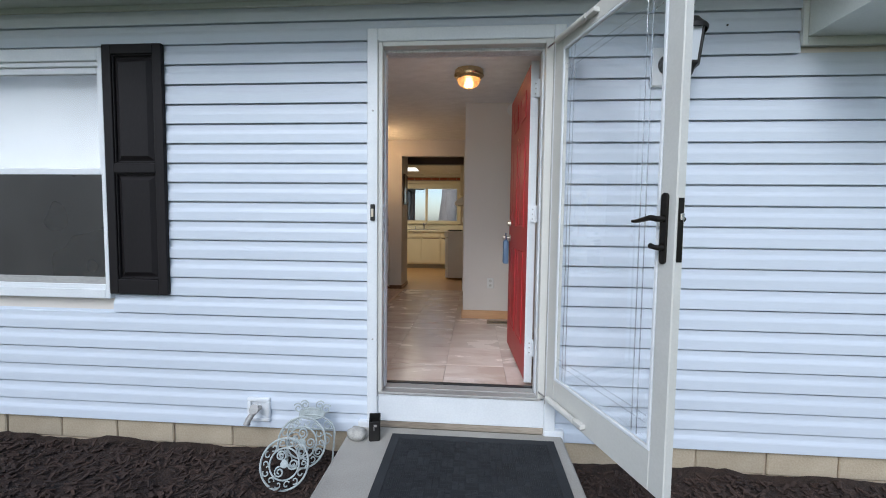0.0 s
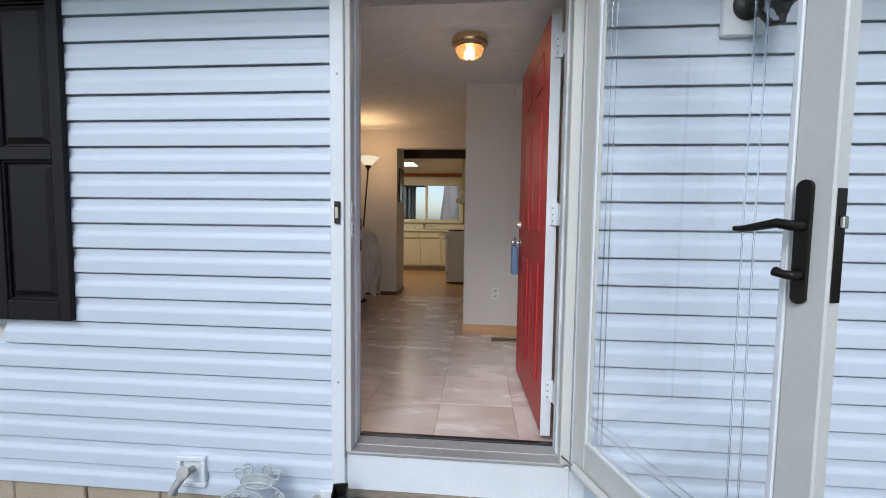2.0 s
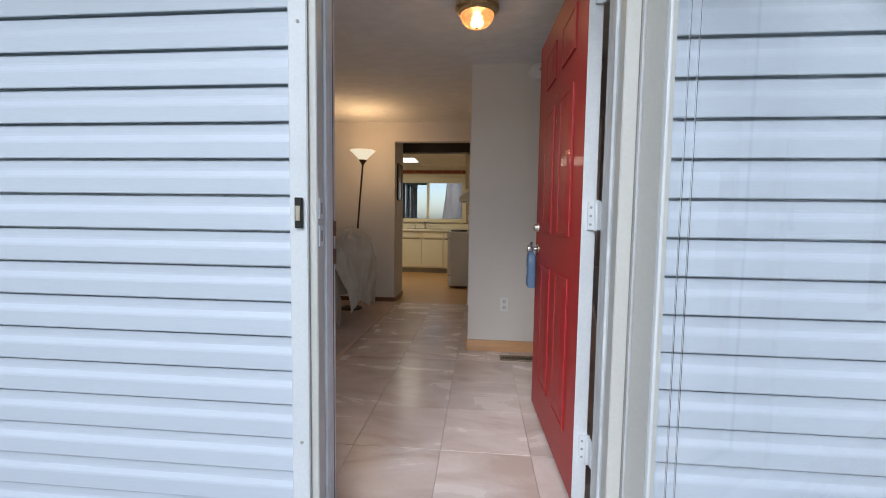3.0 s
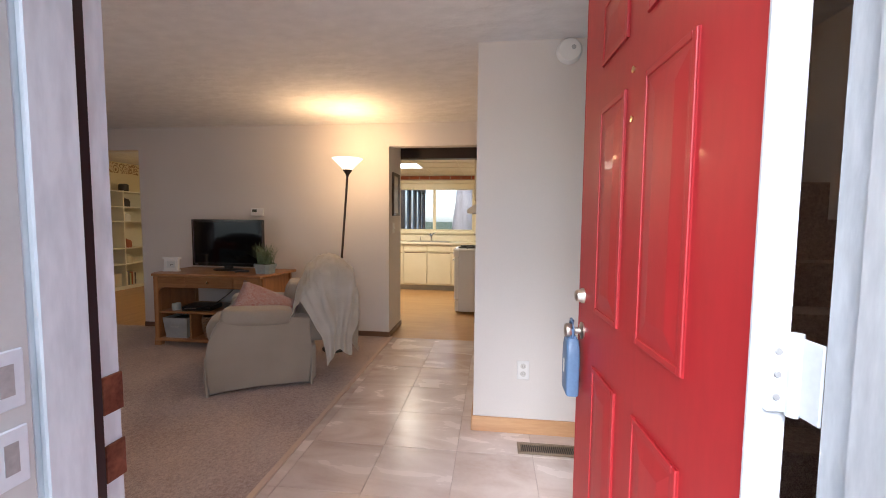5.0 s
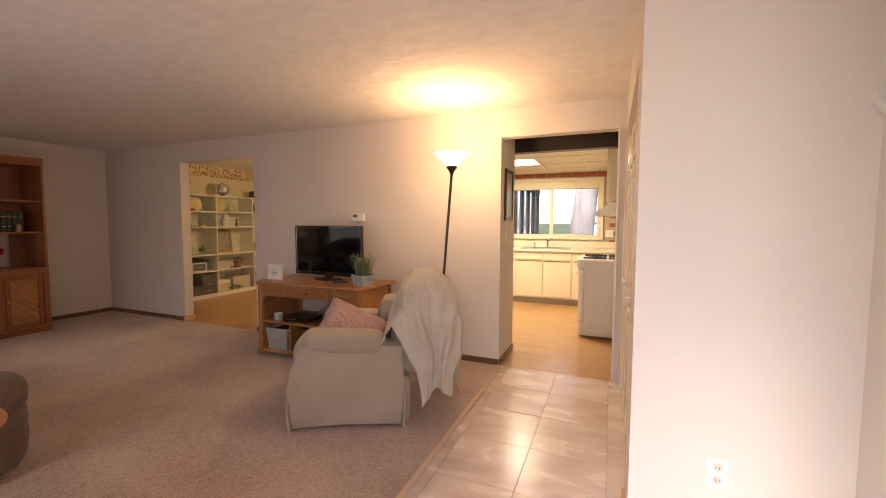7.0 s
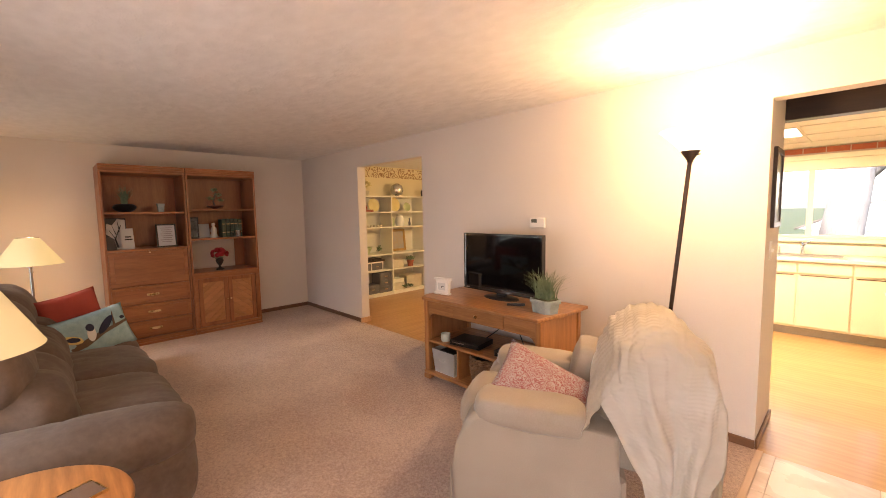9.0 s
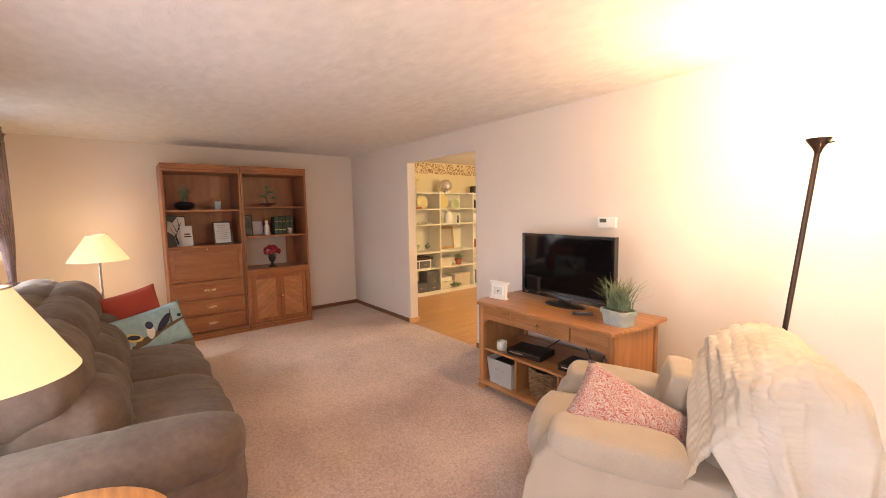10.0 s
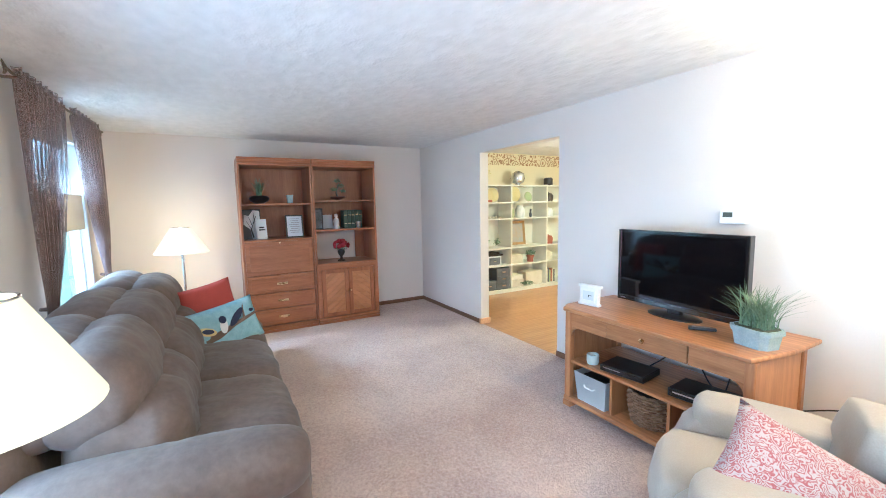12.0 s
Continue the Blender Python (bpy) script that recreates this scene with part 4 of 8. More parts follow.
# stair beside the foyer
st = thing("stair_wall", "warm white sloped stair wall with cap and balusters", "stair wall")
bm = bmesh.new()
merge(bm, prism([(3.05, 0), (4.53, 0), (4.53, 1.73), (3.05, 0.45)], 0.66, 0.76), Matrix(((0, 0, 1, 0), (1, 0, 0, 0), (0, 1, 0, 0), (0, 0, 0, 1))))
part("knee_wall", bm, M_WALL, st)
bm = bmesh.new()
merge(bm, prism([(3.0, 0.41), (4.53, 1.73), (4.53, 1.77), (3.0, 0.45)], 0.63, 0.79, bevel=0.005), Matrix(((0, 0, 1, 0), (1, 0, 0, 0), (0, 1, 0, 0), (0, 0, 0, 1))))
part("cap_rail", bm, M_WHITE, st, "white painted sloped cap")
for i in range(9):
    y = 4.42 - i * 0.16
    zb = 0.45 + (y - 3.0) * 1.32 / 1.53
    part("baluster", boxes((0.69, 0.73, y - 0.02, y + 0.02, zb, min(zb + 0.82, CEIL)), bevel=0.003), M_WHITE, st)
bm = bmesh.new()
for i in range(8):
    box(bm, 0.76, XR, 3.1 + 0.178 * i, 3.1 + 0.178 * (i + 1), 0, 0.19 * (i + 1))
part("treads", bm, M_CARPET, st, "carpeted stair steps")

# wall and ceiling fittings
ol = thing("wall_outlet", "white duplex outlet on foyer wall", "outlet", pose(0.262, 4.53, 0.40))
part("cover_plate", boxes((-0.036, 0.036, -0.006, 0, -0.058, 0.058), bevel=0.003), M_PLASTIC_W, ol)
for z in (-0.025, 0.025):
    s = part("socket", lathe([(0, 0), (0.017, 0), (0.016, 0.002), (0, 0.002)], 16, m=pose(0, -0.006, z, 90, 0, 0)), plain("ivory_socket", (0.60, 0.58, 0.53), 0.4), ol)
    for x in (-0.006, 0.006):
        part("slot", boxes((x - 0.001, x + 0.001, -0.0086, -0.008, z - 0.005, z + 0.006)), M_PLASTIC_B, s)
sm = thing("smoke_alarm", "round white smoke alarm on wall near ceiling", "smoke alarm", pose(0.48, 4.53, 2.285, 90, 0, 0))
part("housing", lathe([(0, 0.042), (0.035, 0.042), (0.06, 0.036), (0.070, 0.02), (0.072, 0.0), (0, 0)], 32), M_PLASTIC_W, sm, smooth=35)
part("test_button", lathe([(0, 0.046), (0.012, 0.045), (0.013, 0.042), (0, 0.042)], 16, (0.02, 0.01, 0)), plain("grey_plastic", (0.4, 0.4, 0.39), 0.5), sm)
M_VENT = surface("bronze_register", (0.20, 0.15, 0.10), (0.32, 0.25, 0.18), 0.45, 0.5, scale=10, fine=150)
vt = thing("floor_register", "tan metal floor register in the tiles", "vent", pose(0.225, 4.295, 0.0))
part("frame", boxes((0, 0.36, 0, 0.016, 0.0, 0.012), (0, 0.36, 0.094, 0.11, 0.0, 0.012), (0, 0.02, 0.016, 0.094, 0.0, 0.012), (0.34, 0.36, 0.016, 0.094, 0.0, 0.012), bevel=0.002), M_VENT, vt)
# black sheet paints the shade of the duct below the louvres
part("well", boxes((0.02, 0.34, 0.016, 0.094, -0.004, 0.002)), M_PLASTIC_B, vt, "black sheet standing in for the shaded duct opening")
for i in range(27):
    part("louvre", boxes((0.025 + i * 0.0117, 0.029 + i * 0.0117, 0.018, 0.092, 0.002, 0.009)), M_VENT, vt)
cl = thing("ceiling_light", "brass flush ceiling light with amber glass bowl", "ceiling light", pose(0.005, 3.60, CEIL - 0.035) @ Matrix.Scale(0.83, 4))
part("ceiling_pan", lathe([(0, 0.042), (0.145, 0.042), (0.15, 0.02), (0.148, 0), (0, 0)], 40), M_BRASS, cl, smooth=35)
part("canopy", lathe([(0, 0), (0.150, 0), (0.155, -0.008), (0.148, -0.02), (0.130, -0.028), (0.128, -0.045), (0.120, -0.05), (0.118, -0.028), (0, -0.028)], 40), M_BRASS, cl, "polished brass canopy ring", smooth=35)


def lit_glass(name, c, e, s):
    m, n, l, b = material(name)
    b.inputs["Base Color"].default_value = (*c, 1)
    b.inputs["Roughness"].default_value = 0.15
    b.inputs["Transmission Weight"].default_value = 0.6
    b.inputs["Emission Color"].default_value = (*e, 1)
    b.inputs["Emission Strength"].default_value = s
    return m


bowl = bmesh.new()
n, prof = 48, [(0.116, -0.045), (0.115, -0.06), (0.106, -0.085), (0.086, -0.108), (0.056, -0.124), (0.025, -0.132), (0.004, -0.134)]
rings = [[bowl.verts.new(((r + (0.0025 if i % 2 else 0)) * math.cos(2 * math.pi * i / n), (r + (0.0025 if i % 2 else 0)) * math.sin(2 * math.pi * i / n), z)) for i in range(n)] for r, z in prof]
for a, b in zip(rings, rings[1:]):
    for i in range(n):
        bowl.faces.new((a[i], a[(i + 1) % n], b[(i + 1) % n], b[i]))
gb = part("glass_bowl", bowl, lit_glass("amber_ribbed_glass", (0.95, 0.72, 0.45), (1.0, 0.50, 0.18), 0.28), cl, "ribbed amber glass bowl", smooth=20)
gb.visible_shadow = False
part("bulb", lathe([(0, -0.03), (0.02, -0.035), (0.03, -0.06), (0.026, -0.085), (0, -0.095)], 16), plain("glowing_bulb", (1.0, 0.80, 0.50), 0.4, 0, 5.0), cl, "glowing bulb", smooth=60).visible_shadow = False
part("finial", lathe([(0, -0.130), (0.012, -0.133), (0.008, -0.142), (0.011, -0.15), (0, -0.158)], 14), M_BRASS, cl, smooth=50)

# folding closet doors in the hall
M_GLOSSDOOR = surface("glossy_cream_door", (0.66, 0.58, 0.44), (0.72, 0.64, 0.50), 0.18, scale=3, fine=60, bump=0.12, dist=0.003, coat=0.4)
for k in range(2):
    bf = thing("bifold_door", "glossy cream six-panel folding closet door, closed", "closet door", pose(-0.018, 4.805 + 0.7375 * k, 0.012, 0, 0, 90), "hall closet doors")
    for j in range(2):
        x = 0.003 + j * 0.368
        lf = part("door_leaf", boxes((x, x + 0.363, -0.03, 0.0, 0, 2.03), bevel=0.003), M_GLOSSDOOR, bf)
        for z0, z1 in ((0.12, 0.82), (0.95, 1.60), (1.70, 1.93)):
            bm = bmesh.new()
            raised_panel(bm, 0, 0.23, 0, z1 - z0, 0, 0.012, 0.04)
            part("panel", bm, M_GLOSSDOOR, lf, m=pose(x + 0.297, 0.0, z0, 0, 0, 180))
        part("knob", lathe([(0, 0), (0.008, 0), (0.007, 0.012), (0.016, 0.02), (0.014, 0.03), (0, 0.032)], 14, m=pose(x + 0.18, 0.0, 0.89, -90, 0, 0)), M_WHITE, lf, "small white knob", smooth=50)

# baseboards
structure("baseboard_1", boxes((-0.052, 0.66, 4.514, 4.53, 0, 0.095), bevel=0.004), M_BASE_L, "honey wood baseboard on foyer end wall", "baseboard")
for i, (x0, x1) in enumerate(((XL + 0.014, -5.39), (-4.10, -1.075))):
    structure("baseboard_%d" % (i + 2), boxes((x0, x1, 6.406, 6.42, 0.006, 0.062), bevel=0.004), M_BASE, "dark stained wood baseboard", "baseboard")
structure("baseboard_4", boxes((XL, XL + 0.014, YF, 6.42, 0.006, 0.062), bevel=0.004), M_BASE, "dark stained wood baseboard", "baseboard")
structure("baseboard_5", boxes((-1.075, -1.061, 6.42, 6.98, 0, 0.062), bevel=0.004), M_BASE, "dark stained wood baseboard", "baseboard")
structure("baseboard_6", boxes((-0.054, -0.04, 4.514, 4.80, 0, 0.095), bevel=0.004), M_BASE_L, "honey wood baseboard in hall", "baseboard")
structure("trim_dining", boxes((-5.405, -5.375, 6.40, 6.56, 0.0, 0.07), bevel=0.005), M_BASE_L, "honey wood block at opening corner", "trim")

# thermostat
th = thing("thermostat", "white digital thermostat on the wall", "thermostat", pose(-2.61, 6.42, 1.39))
part("case", boxes((-0.075, 0.075, -0.03, 0, -0.042, 0.042), bevel=0.006, seg=2), M_PLASTIC_W, th)
part("display", boxes((-0.055, 0.0, -0.0315, -0.03, 0.0, 0.03)), plain("lcd", (0.10, 0.11, 0.09), 0.2), th, "grey digital display")

# ---- living room ----
M_SOFA = surface("taupe_microfibre", (0.066, 0.045, 0.033), (0.145, 0.105, 0.079), 0.85, scale=5, fine=30, bump=0.3, dist=0.008, sheen=0.12, wear=0.6)
M_SLIP = surface("beige_slipcover", (0.31, 0.262, 0.205), (0.40, 0.345, 0.275), 0.9, scale=3, fine=200, bump=0.3, dist=0.002, sheen=0.2)


def print_cloth(name, c1, c2, c3, scale):
    """A dense scrolling print in three colours."""
    m, n, l, b = material(name)
    co, v, w = n.new("ShaderNodeTexCoord"), n.new("ShaderNodeTexVoronoi"), n.new("ShaderNodeTexNoise")
    w.inputs["Scale"].default_value, w.inputs["Detail"].default_value = scale * 0.7, 2
    l.new(co.outputs["Object"], w.inputs["Vector"])
    mx = n.new("ShaderNodeMix")
    mx.data_type = "VECTOR"
    mx.inputs["Factor"].default_value = 0.12
    l.new(co.outputs["Object"], mx.inputs["A"])
    l.new(w.outputs["Color"], mx.inputs["B"])
    v.feature, v.inputs["Scale"].default_value = "F1", scale
    l.new(mx.outputs["Result"], v.inputs["Vector"])
    sn = n.new("ShaderNodeMath")
    sn.operation = "SINE"
    ml = n.new("ShaderNodeMath")
    ml.operation = "MULTIPLY"
    ml.inputs[1].default_value = 22
    l.new(v.outputs["Distance"], ml.inputs[0])
    l.new(ml.outputs[0], sn.inputs[0])
    r = ramp(n, [(0.0, c1), (0.45, c2), (0.75, c3)])
    mr = n.new("ShaderNodeMapRange")
    mr.inputs["From Min"].default_value = -1
    l.new(sn.outputs[0], mr.inputs["Value"])
    l.new(mr.outputs["Result"], r.inputs[0])
    l.new(r.outputs[0], b.inputs["Base Color"])
    b.inputs["Roughness"].default_value, b.inputs["Sheen Weight"].default_value = 0.9, 0.2
    bp = n.new("ShaderNodeBump")
    bp.inputs["Strength"].default_value, bp.inputs["Distance"].default_value = 0.3, 0.002
    l.new(mr.outputs["Result"], bp.inputs["Height"])
    l.new(bp.outputs[0], b.inputs["Normal"])
    return m


M_ROSE = print_cloth("rose_print", (0.29, 0.075, 0.07), (0.37, 0.21, 0.19), (0.41, 0.335, 0.305), 30)


def pillow(name, label, w, h, d, mat, m, seed, group=""):
    t = thing(name, label, "pillow", m, group)
    bm = bmesh.new()
    n = 14
    grid = {}
    for s in (-1, 1):
        for i in range(n + 1):
            for j in range(n + 1):
                x, y = 2 * i / n - 1, 2 * j / n - 1
                edge = i in (0, n) or j in (0, n)
                if edge and s == 1:
                    grid[s, i, j] = grid[-1, i, j]
                    continue
                k = ((1 - x * x) * (1 - y * y)) ** 0.42
                pin = 1 - 0.06 * (1 - x * x) * abs(y) ** 3
                pin2 = 1 - 0.06 * (1 - y * y) * abs(x) ** 3
                p = Vector((x * w / 2 * pin2, s * k * d / 2, y * h / 2 * pin))
                p += Vector((0, s * 0.008 * noise.noise(p * 9 + Vector((seed, 0, 0))) * (0 if edge else 1), 0))
                grid[s, i, j] = bm.verts.new(p)
        for i in range(n):
            for j in range(n):
                bm.faces.new((grid[s, i, j], grid[s, i + 1, j], grid[s, i + 1, j + 1], grid[s, i, j + 1]))
    part("cover", bm, mat, t, smooth=0)
    pts = [(x * w / 2 * 0.99, 0, -h / 2 * 0.985) for x in (-0.97, -0.5, 0, 0.5, 0.97)]
    part("piping", tube(pts, 0.004, 6), mat, t, smooth=60)
    return t


# recliner with slipcover: local x front to back, local y near arm to far arm
rc = thing("recliner", "beige slipcovered recliner armchair on carpet", "armchair", pose(-2.0, 4.70, 0.006, 0, 0, 28.1))


def side_panel(y0, y1):
    """Arm side with a bowed skirt hem and a rounded front."""
    bm = bmesh.new()
    top = [(0.015, 0.0), (-0.005, 0.10), (0.0, 0.25), (0.025, 0.40), (0.06, 0.50), (0.11, 0.555), (0.20, 0.575), (0.40, 0.56), (0.60, 0.545), (0.74, 0.54), (0.745, 0.30), (0.735, 0.0)]
    low = [(0.55, 0.028), (0.36, 0.036), (0.18, 0.028)]
    merge(bm, prism(top + low, y0, y1, bevel=0.03, seg=3), Matrix(((1, 0, 0, 0), (0, 0, 1, 0), (0, 1, 0, 0), (0, 0, 0, 1))))
    return bm


for nm, y0, y1 in (("near_arm", 0.0, 0.20), ("far_arm", 0.64, 0.84)):
    a = part("arm", side_panel(y0, y1), M_SLIP, rc, smooth=50)
    bm = cushion(0.52, 0.235, 0.13, 8, 3.2, 0.006, 3, pose(0.36, (y0 + y1) / 2, 0.56, 0, 3, 0))
    part("arm_pad", bm, M_SLIP, a, "padded arm top", smooth=0)
part("seat_cushion", cushion(0.68, 0.50, 0.24, 10, 3.0, 0.008, 5, pose(0.30, 0.42, 0.40, 0, 3, 0)), M_SLIP, rc, smooth=0)
part("footrest", cushion(0.16, 0.50, 0.40, 8, 3.4, 0.006, 6, pose(0.07, 0.42, 0.235, 0, 8, 0)), M_SLIP, rc, smooth=0)
part("backrest", cushion(0.30, 0.64, 0.70, 12, 2.8, 0.010, 7, pose(0.83, 0.42, 0.61, 0, 17, 0)), M_SLIP, rc, smooth=0)
part("lumbar_cushion", cushion(0.18, 0.34, 0.34, 10, 2.6, 0.008, 9, pose(0.63, 0.60, 0.60, 0, 14, 0)), M_SLIP, rc, smooth=0)
part("base", boxes((0.06, 0.78, 0.08, 0.76, 0.0, 0.30), bevel=0.02), M_SLIP, rc)
part("skirt_corner", tube([(0.012, -0.002, 0.0), (0.0, -0.004, 0.12), (0.0, -0.002, 0.30)], [0.012, 0.008, 0.002], 6), M_SLIP, rc)
part("skirt_corner", tube([(0.738, -0.002, 0.0), (0.746, -0.004, 0.12), (0.746, -0.002, 0.30)], [0.012, 0.008, 0.002], 6), M_SLIP, rc)


def knit_material():
    m, n, l, b = material("cream_cable_knit")
    co, w1, w2, z = n.new("ShaderNodeTexCoord"), n.new("ShaderNodeTexWave"), n.new("ShaderNodeTexWave"), n.new("ShaderNodeTexNoise")
    w1.inputs["Scale"].default_value, w1.inputs["Distortion"].default_value, w1.bands_direction = 7.5, 0.8, "Y"
    w2.inputs["Scale"].default_value, w2.inputs["Distortion"].default_value, w2.bands_direction = 20, 0.8, "Z"
    z.inputs["Scale"].default_value = 5
    for t in (w1, w2, z):
        l.new(co.outputs["Object"], t.inputs["Vector"])
    r = ramp(n, [(0.3, (0.78, 0.71, 0.60)), (0.7, (0.88, 0.83, 0.74))])
    l.new(z.outputs["Fac"], r.inputs[0])
    l.new(r.outputs[0], b.inputs["Base Color"])
    b1, b2 = n.new("ShaderNodeBump"), n.new("ShaderNodeBump")
    b1.inputs["Strength"].default_value, b1.inputs["Distance"].default_value = 0.45, 0.010
    b2.inputs["Strength"].default_value, b2.inputs["Distance"].default_value = 0.2, 0.004
    l.new(w1.outputs["Fac"], b1.inputs["Height"])
    l.new(w2.outputs["Fac"], b2.inputs["Height"])
    l.new(b1.outputs[0], b2.inputs["Normal"])
    l.new(b2.outputs[0], b.inputs["Normal"])
    b.inputs["Roughness"].default_value, b.inputs["Sheen Weight"].default_value = 0.95, 0.3
    return m


def throw():
    """A knitted throw over the chair back: a front flap, the rounded top, the rear and a side panel that hangs to two points."""
    bm = bmesh.new()
    nu, na, nb = 150, 36, 30
    prof = [(0.60, 0.52), (0.65, 0.66), (0.71, 0.80), (0.76, 0.90), (0.83, 0.965), (0.93, 0.985), (1.02, 0.955), (1.075, 0.88), (1.10, 0.75), (1.10, 0.55), (1.09, 0.36), (1.09, 0.22)]

    def at(s):
        k = s * (len(prof) - 1)
        i = min(int(k), len(prof) - 2)
        f = k - i
        return prof[i][0] * (1 - f) + prof[i + 1][0] * f, prof[i][1] * (1 - f) + prof[i + 1][1] * f

    cols = []
    for i in range(nu + 1):
        s = i / nu
        col = []
        for j in range(na + 1):
            y = 0.66 - 0.67 * j / na
            hem = 0.16 * y / 0.66
            x, z = at(hem + (1 - hem) * s)
            near, far = max(0, 1 - y / 0.13), max(0, (y - 0.53) / 0.13)
            z -= (0.075 * near ** 2.2 + 0.06 * far ** 2) * min(1, max(0, (z - 0.5) / 0.4))
            w = noise.noise(Vector((x * 5, y * 6, z * 5))) * 0.010 + (0.010 if s < 0.5 else 0.004) * abs(math.sin(s * 34 * math.pi / 2)) + 0.012
            col.append(Vector((x + (w if z < 0.9 else 0) * (-1 if x < 0.85 else 1), y, z + (w if z > 0.85 else 0))))
        if 0.13 < s < 0.78:
            top = col[-1]
            u = (s - 0.13) / 0.65
            low = 0.14 + 0.09 * (0.5 + 0.5 * math.cos((u - 0.5) * 2 * math.pi)) + 0.07 * u
            low = min(low, top.z - 0.08)
            for j in range(1, nb + 1):
                d = j / nb
                k = min(1, d * 2.5)
                fold = 0.020 * math.sin(u * 15 + 0.6 * math.sin(d * 3)) * k + 0.010 * math.sin(u * 31 + 2 * d)
                x = top.x + (0.80 + 0.30 * u + 0.05 * d * (1 - 2 * u) - top.x) * min(1, d * 1.8)
                z = top.z + (low - top.z) * d
                col.append(Vector((x + 0.008 * math.sin(d * 9 + u * 5), -0.018 - 0.030 * k + fold, z)))
        cols.append([bm.verts.new(p) for p in col])
    for a, b in zip(cols, cols[1:]):
        for j in range(min(len(a), len(b)) - 1):
            bm.faces.new((a[j], a[j + 1], b[j + 1], b[j]))
    bmesh.ops.solidify(bm, geom=bm.faces, thickness=0.011)
    return bm


solid("throw_blanket", throw(), knit_material(), "cream cable-knit throw draped over recliner back", "blanket", 0, pose(-2.0, 4.70, 0.006, 0, 0, 28.1))
pillow("rose_pillow", "rose and cream scroll-print pillow on recliner", 0.49, 0.32, 0.14, M_ROSE, pose(-1.765, 5.13, 0.60, -46, 26, 28), 2)

# sofa: local x along the sofa, local y front to back is negative
sf = thing("sofa", "taupe microfibre reclining sofa with puffy back cushions", "sofa", pose(-5.84, 2.72, 0.006))
SL, SDp = 2.95, 1.20
part("base", boxes((0.12, SL - 0.12, 0.12, 1.10, 0.04, 0.34), bevel=0.03, seg=2), M_SOFA, sf)
for i in range(3):
    x = 0.29 + 0.79 * i + 0.395
    s = part("seat_cushion", lobe(0.82, 0.88, 0.28, 24, 5.0, 3.4, 0.015, 11 + i, pose(x, 0.74, 0.385, -2, 0, 0)), M_SOFA, sf, smooth=0)
    part("footrest_flap", lobe(0.81, 0.18, 0.38, 12, 5.0, 3.0, 0.008, 15 + i, pose(x, 1.11, 0.25, 4, 0, 0)), M_SOFA, s, smooth=0)
    bk = part("back_cushion", lobe(0.84, 0.46, 0.46, 24, 4.2, 2.4, 0.019, 21 + i, pose(x, 0.51, 0.54, 14, 0, 0)), M_SOFA, sf, smooth=0)
    part("head_pillow", lobe(0.84, 0.42, 0.42, 24, 3.8, 2.2, 0.015, 31 + i, pose(x, 0.385, 0.775, 20, 0, 0)), M_SOFA, bk, smooth=0)
    part("head_roll", lobe(0.83, 0.40, 0.44, 24, 3.6, 2.2, 0.013, 41 + i, pose(x, 0.215, 0.80, 10, 0, 0)), M_SOFA, bk, smooth=0)
part("back_frame", cushion(2.70, 0.20, 0.84, 12, 4, 0.006, 5, pose(SL / 2, 0.16, 0.46, 5, 0, 0)), M_SOFA, sf, smooth=0)
for x in (0.16, SL - 0.16):
    a = part("arm", cushion(0.30, 1.06, 0.46, 12, 4.0, 0.008, 51, pose(x, 0.62, 0.26)), M_SOFA, sf, smooth=0)
    part("arm_pad", lobe(1.02, 0.37, 0.27, 20, 4.0, 2.4, 0.010, 53, pose(x, 0.65, 0.465, 0, 4, 90)), M_SOFA, a, smooth=0)
for x in (0.2, SL - 0.2):
    for y in (0.2, 1.0):
        part("foot", boxes((x - 0.03, x + 0.03, y - 0.03, y + 0.03, 0, 0.06), bevel=0.004), M_DARKBEAM, sf)

M_REDCLOTH = surface("brick_red_cloth", (0.26, 0.035, 0.025), (0.36, 0.06, 0.04), 0.9, scale=4, fine=220, bump=0.3)
M_TEAL = surface("pale_blue_tweed", (0.20, 0.34, 0.40), (0.34, 0.50, 0.55), 0.9, scale=20, fine=200, bump=0.4)
pillow("red_pillow", "brick red pillow at the end of sofa", 0.44, 0.42, 0.13, M_REDCLOTH, pose(-5.06, 3.51, 0.69, 12, 8, -62), 4)
bp = pillow("bird_pillow", "pale blue pillow with applique birds on a branch", 0.54, 0.34, 0.13, M_TEAL, pose(-4.80, 3.60, 0.60, 18, 8, -66), 5)


def patch(name, pts, mat, label, dy):
    """A flat felt cut-out sewn on the +y face of the bird pillow."""
    bm = prism(pts, 0, 0.004)
    bmesh.ops.triangulate(bm, faces=bm.faces)
    bmesh.ops.subdivide_edges(bm, edges=bm.edges, cuts=2)
    for v in bm.verts:
        x, z, t = v.co
        a, b = min(abs(x) / 0.27, 0.99), min(abs(z) / 0.17, 0.99)
        y = ((1 - a * a) * (1 - b * b)) ** 0.42 * 0.065
        v.co = Vector((x, y + dy + t, z))
    return part(name, bm, mat, bp, label)


M_FELT_BR = surface("brown_felt", (0.10, 0.065, 0.045), (0.16, 0.11, 0.08), 0.95, fine=250, bump=0.3)
M_FELT_BL = surface("navy_felt", (0.015, 0.02, 0.045), (0.03, 0.035, 0.07), 0.95, fine=250, bump=0.3)
M_FELT_Y = surface("straw_felt", (0.60, 0.46, 0.16), (0.70, 0.56, 0.24), 0.95, fine=250, bump=0.3)
M_FELT_W = surface("white_felt", (0.62, 0.62, 0.60), (0.74, 0.74, 0.72), 0.95, fine=250, bump=0.3)


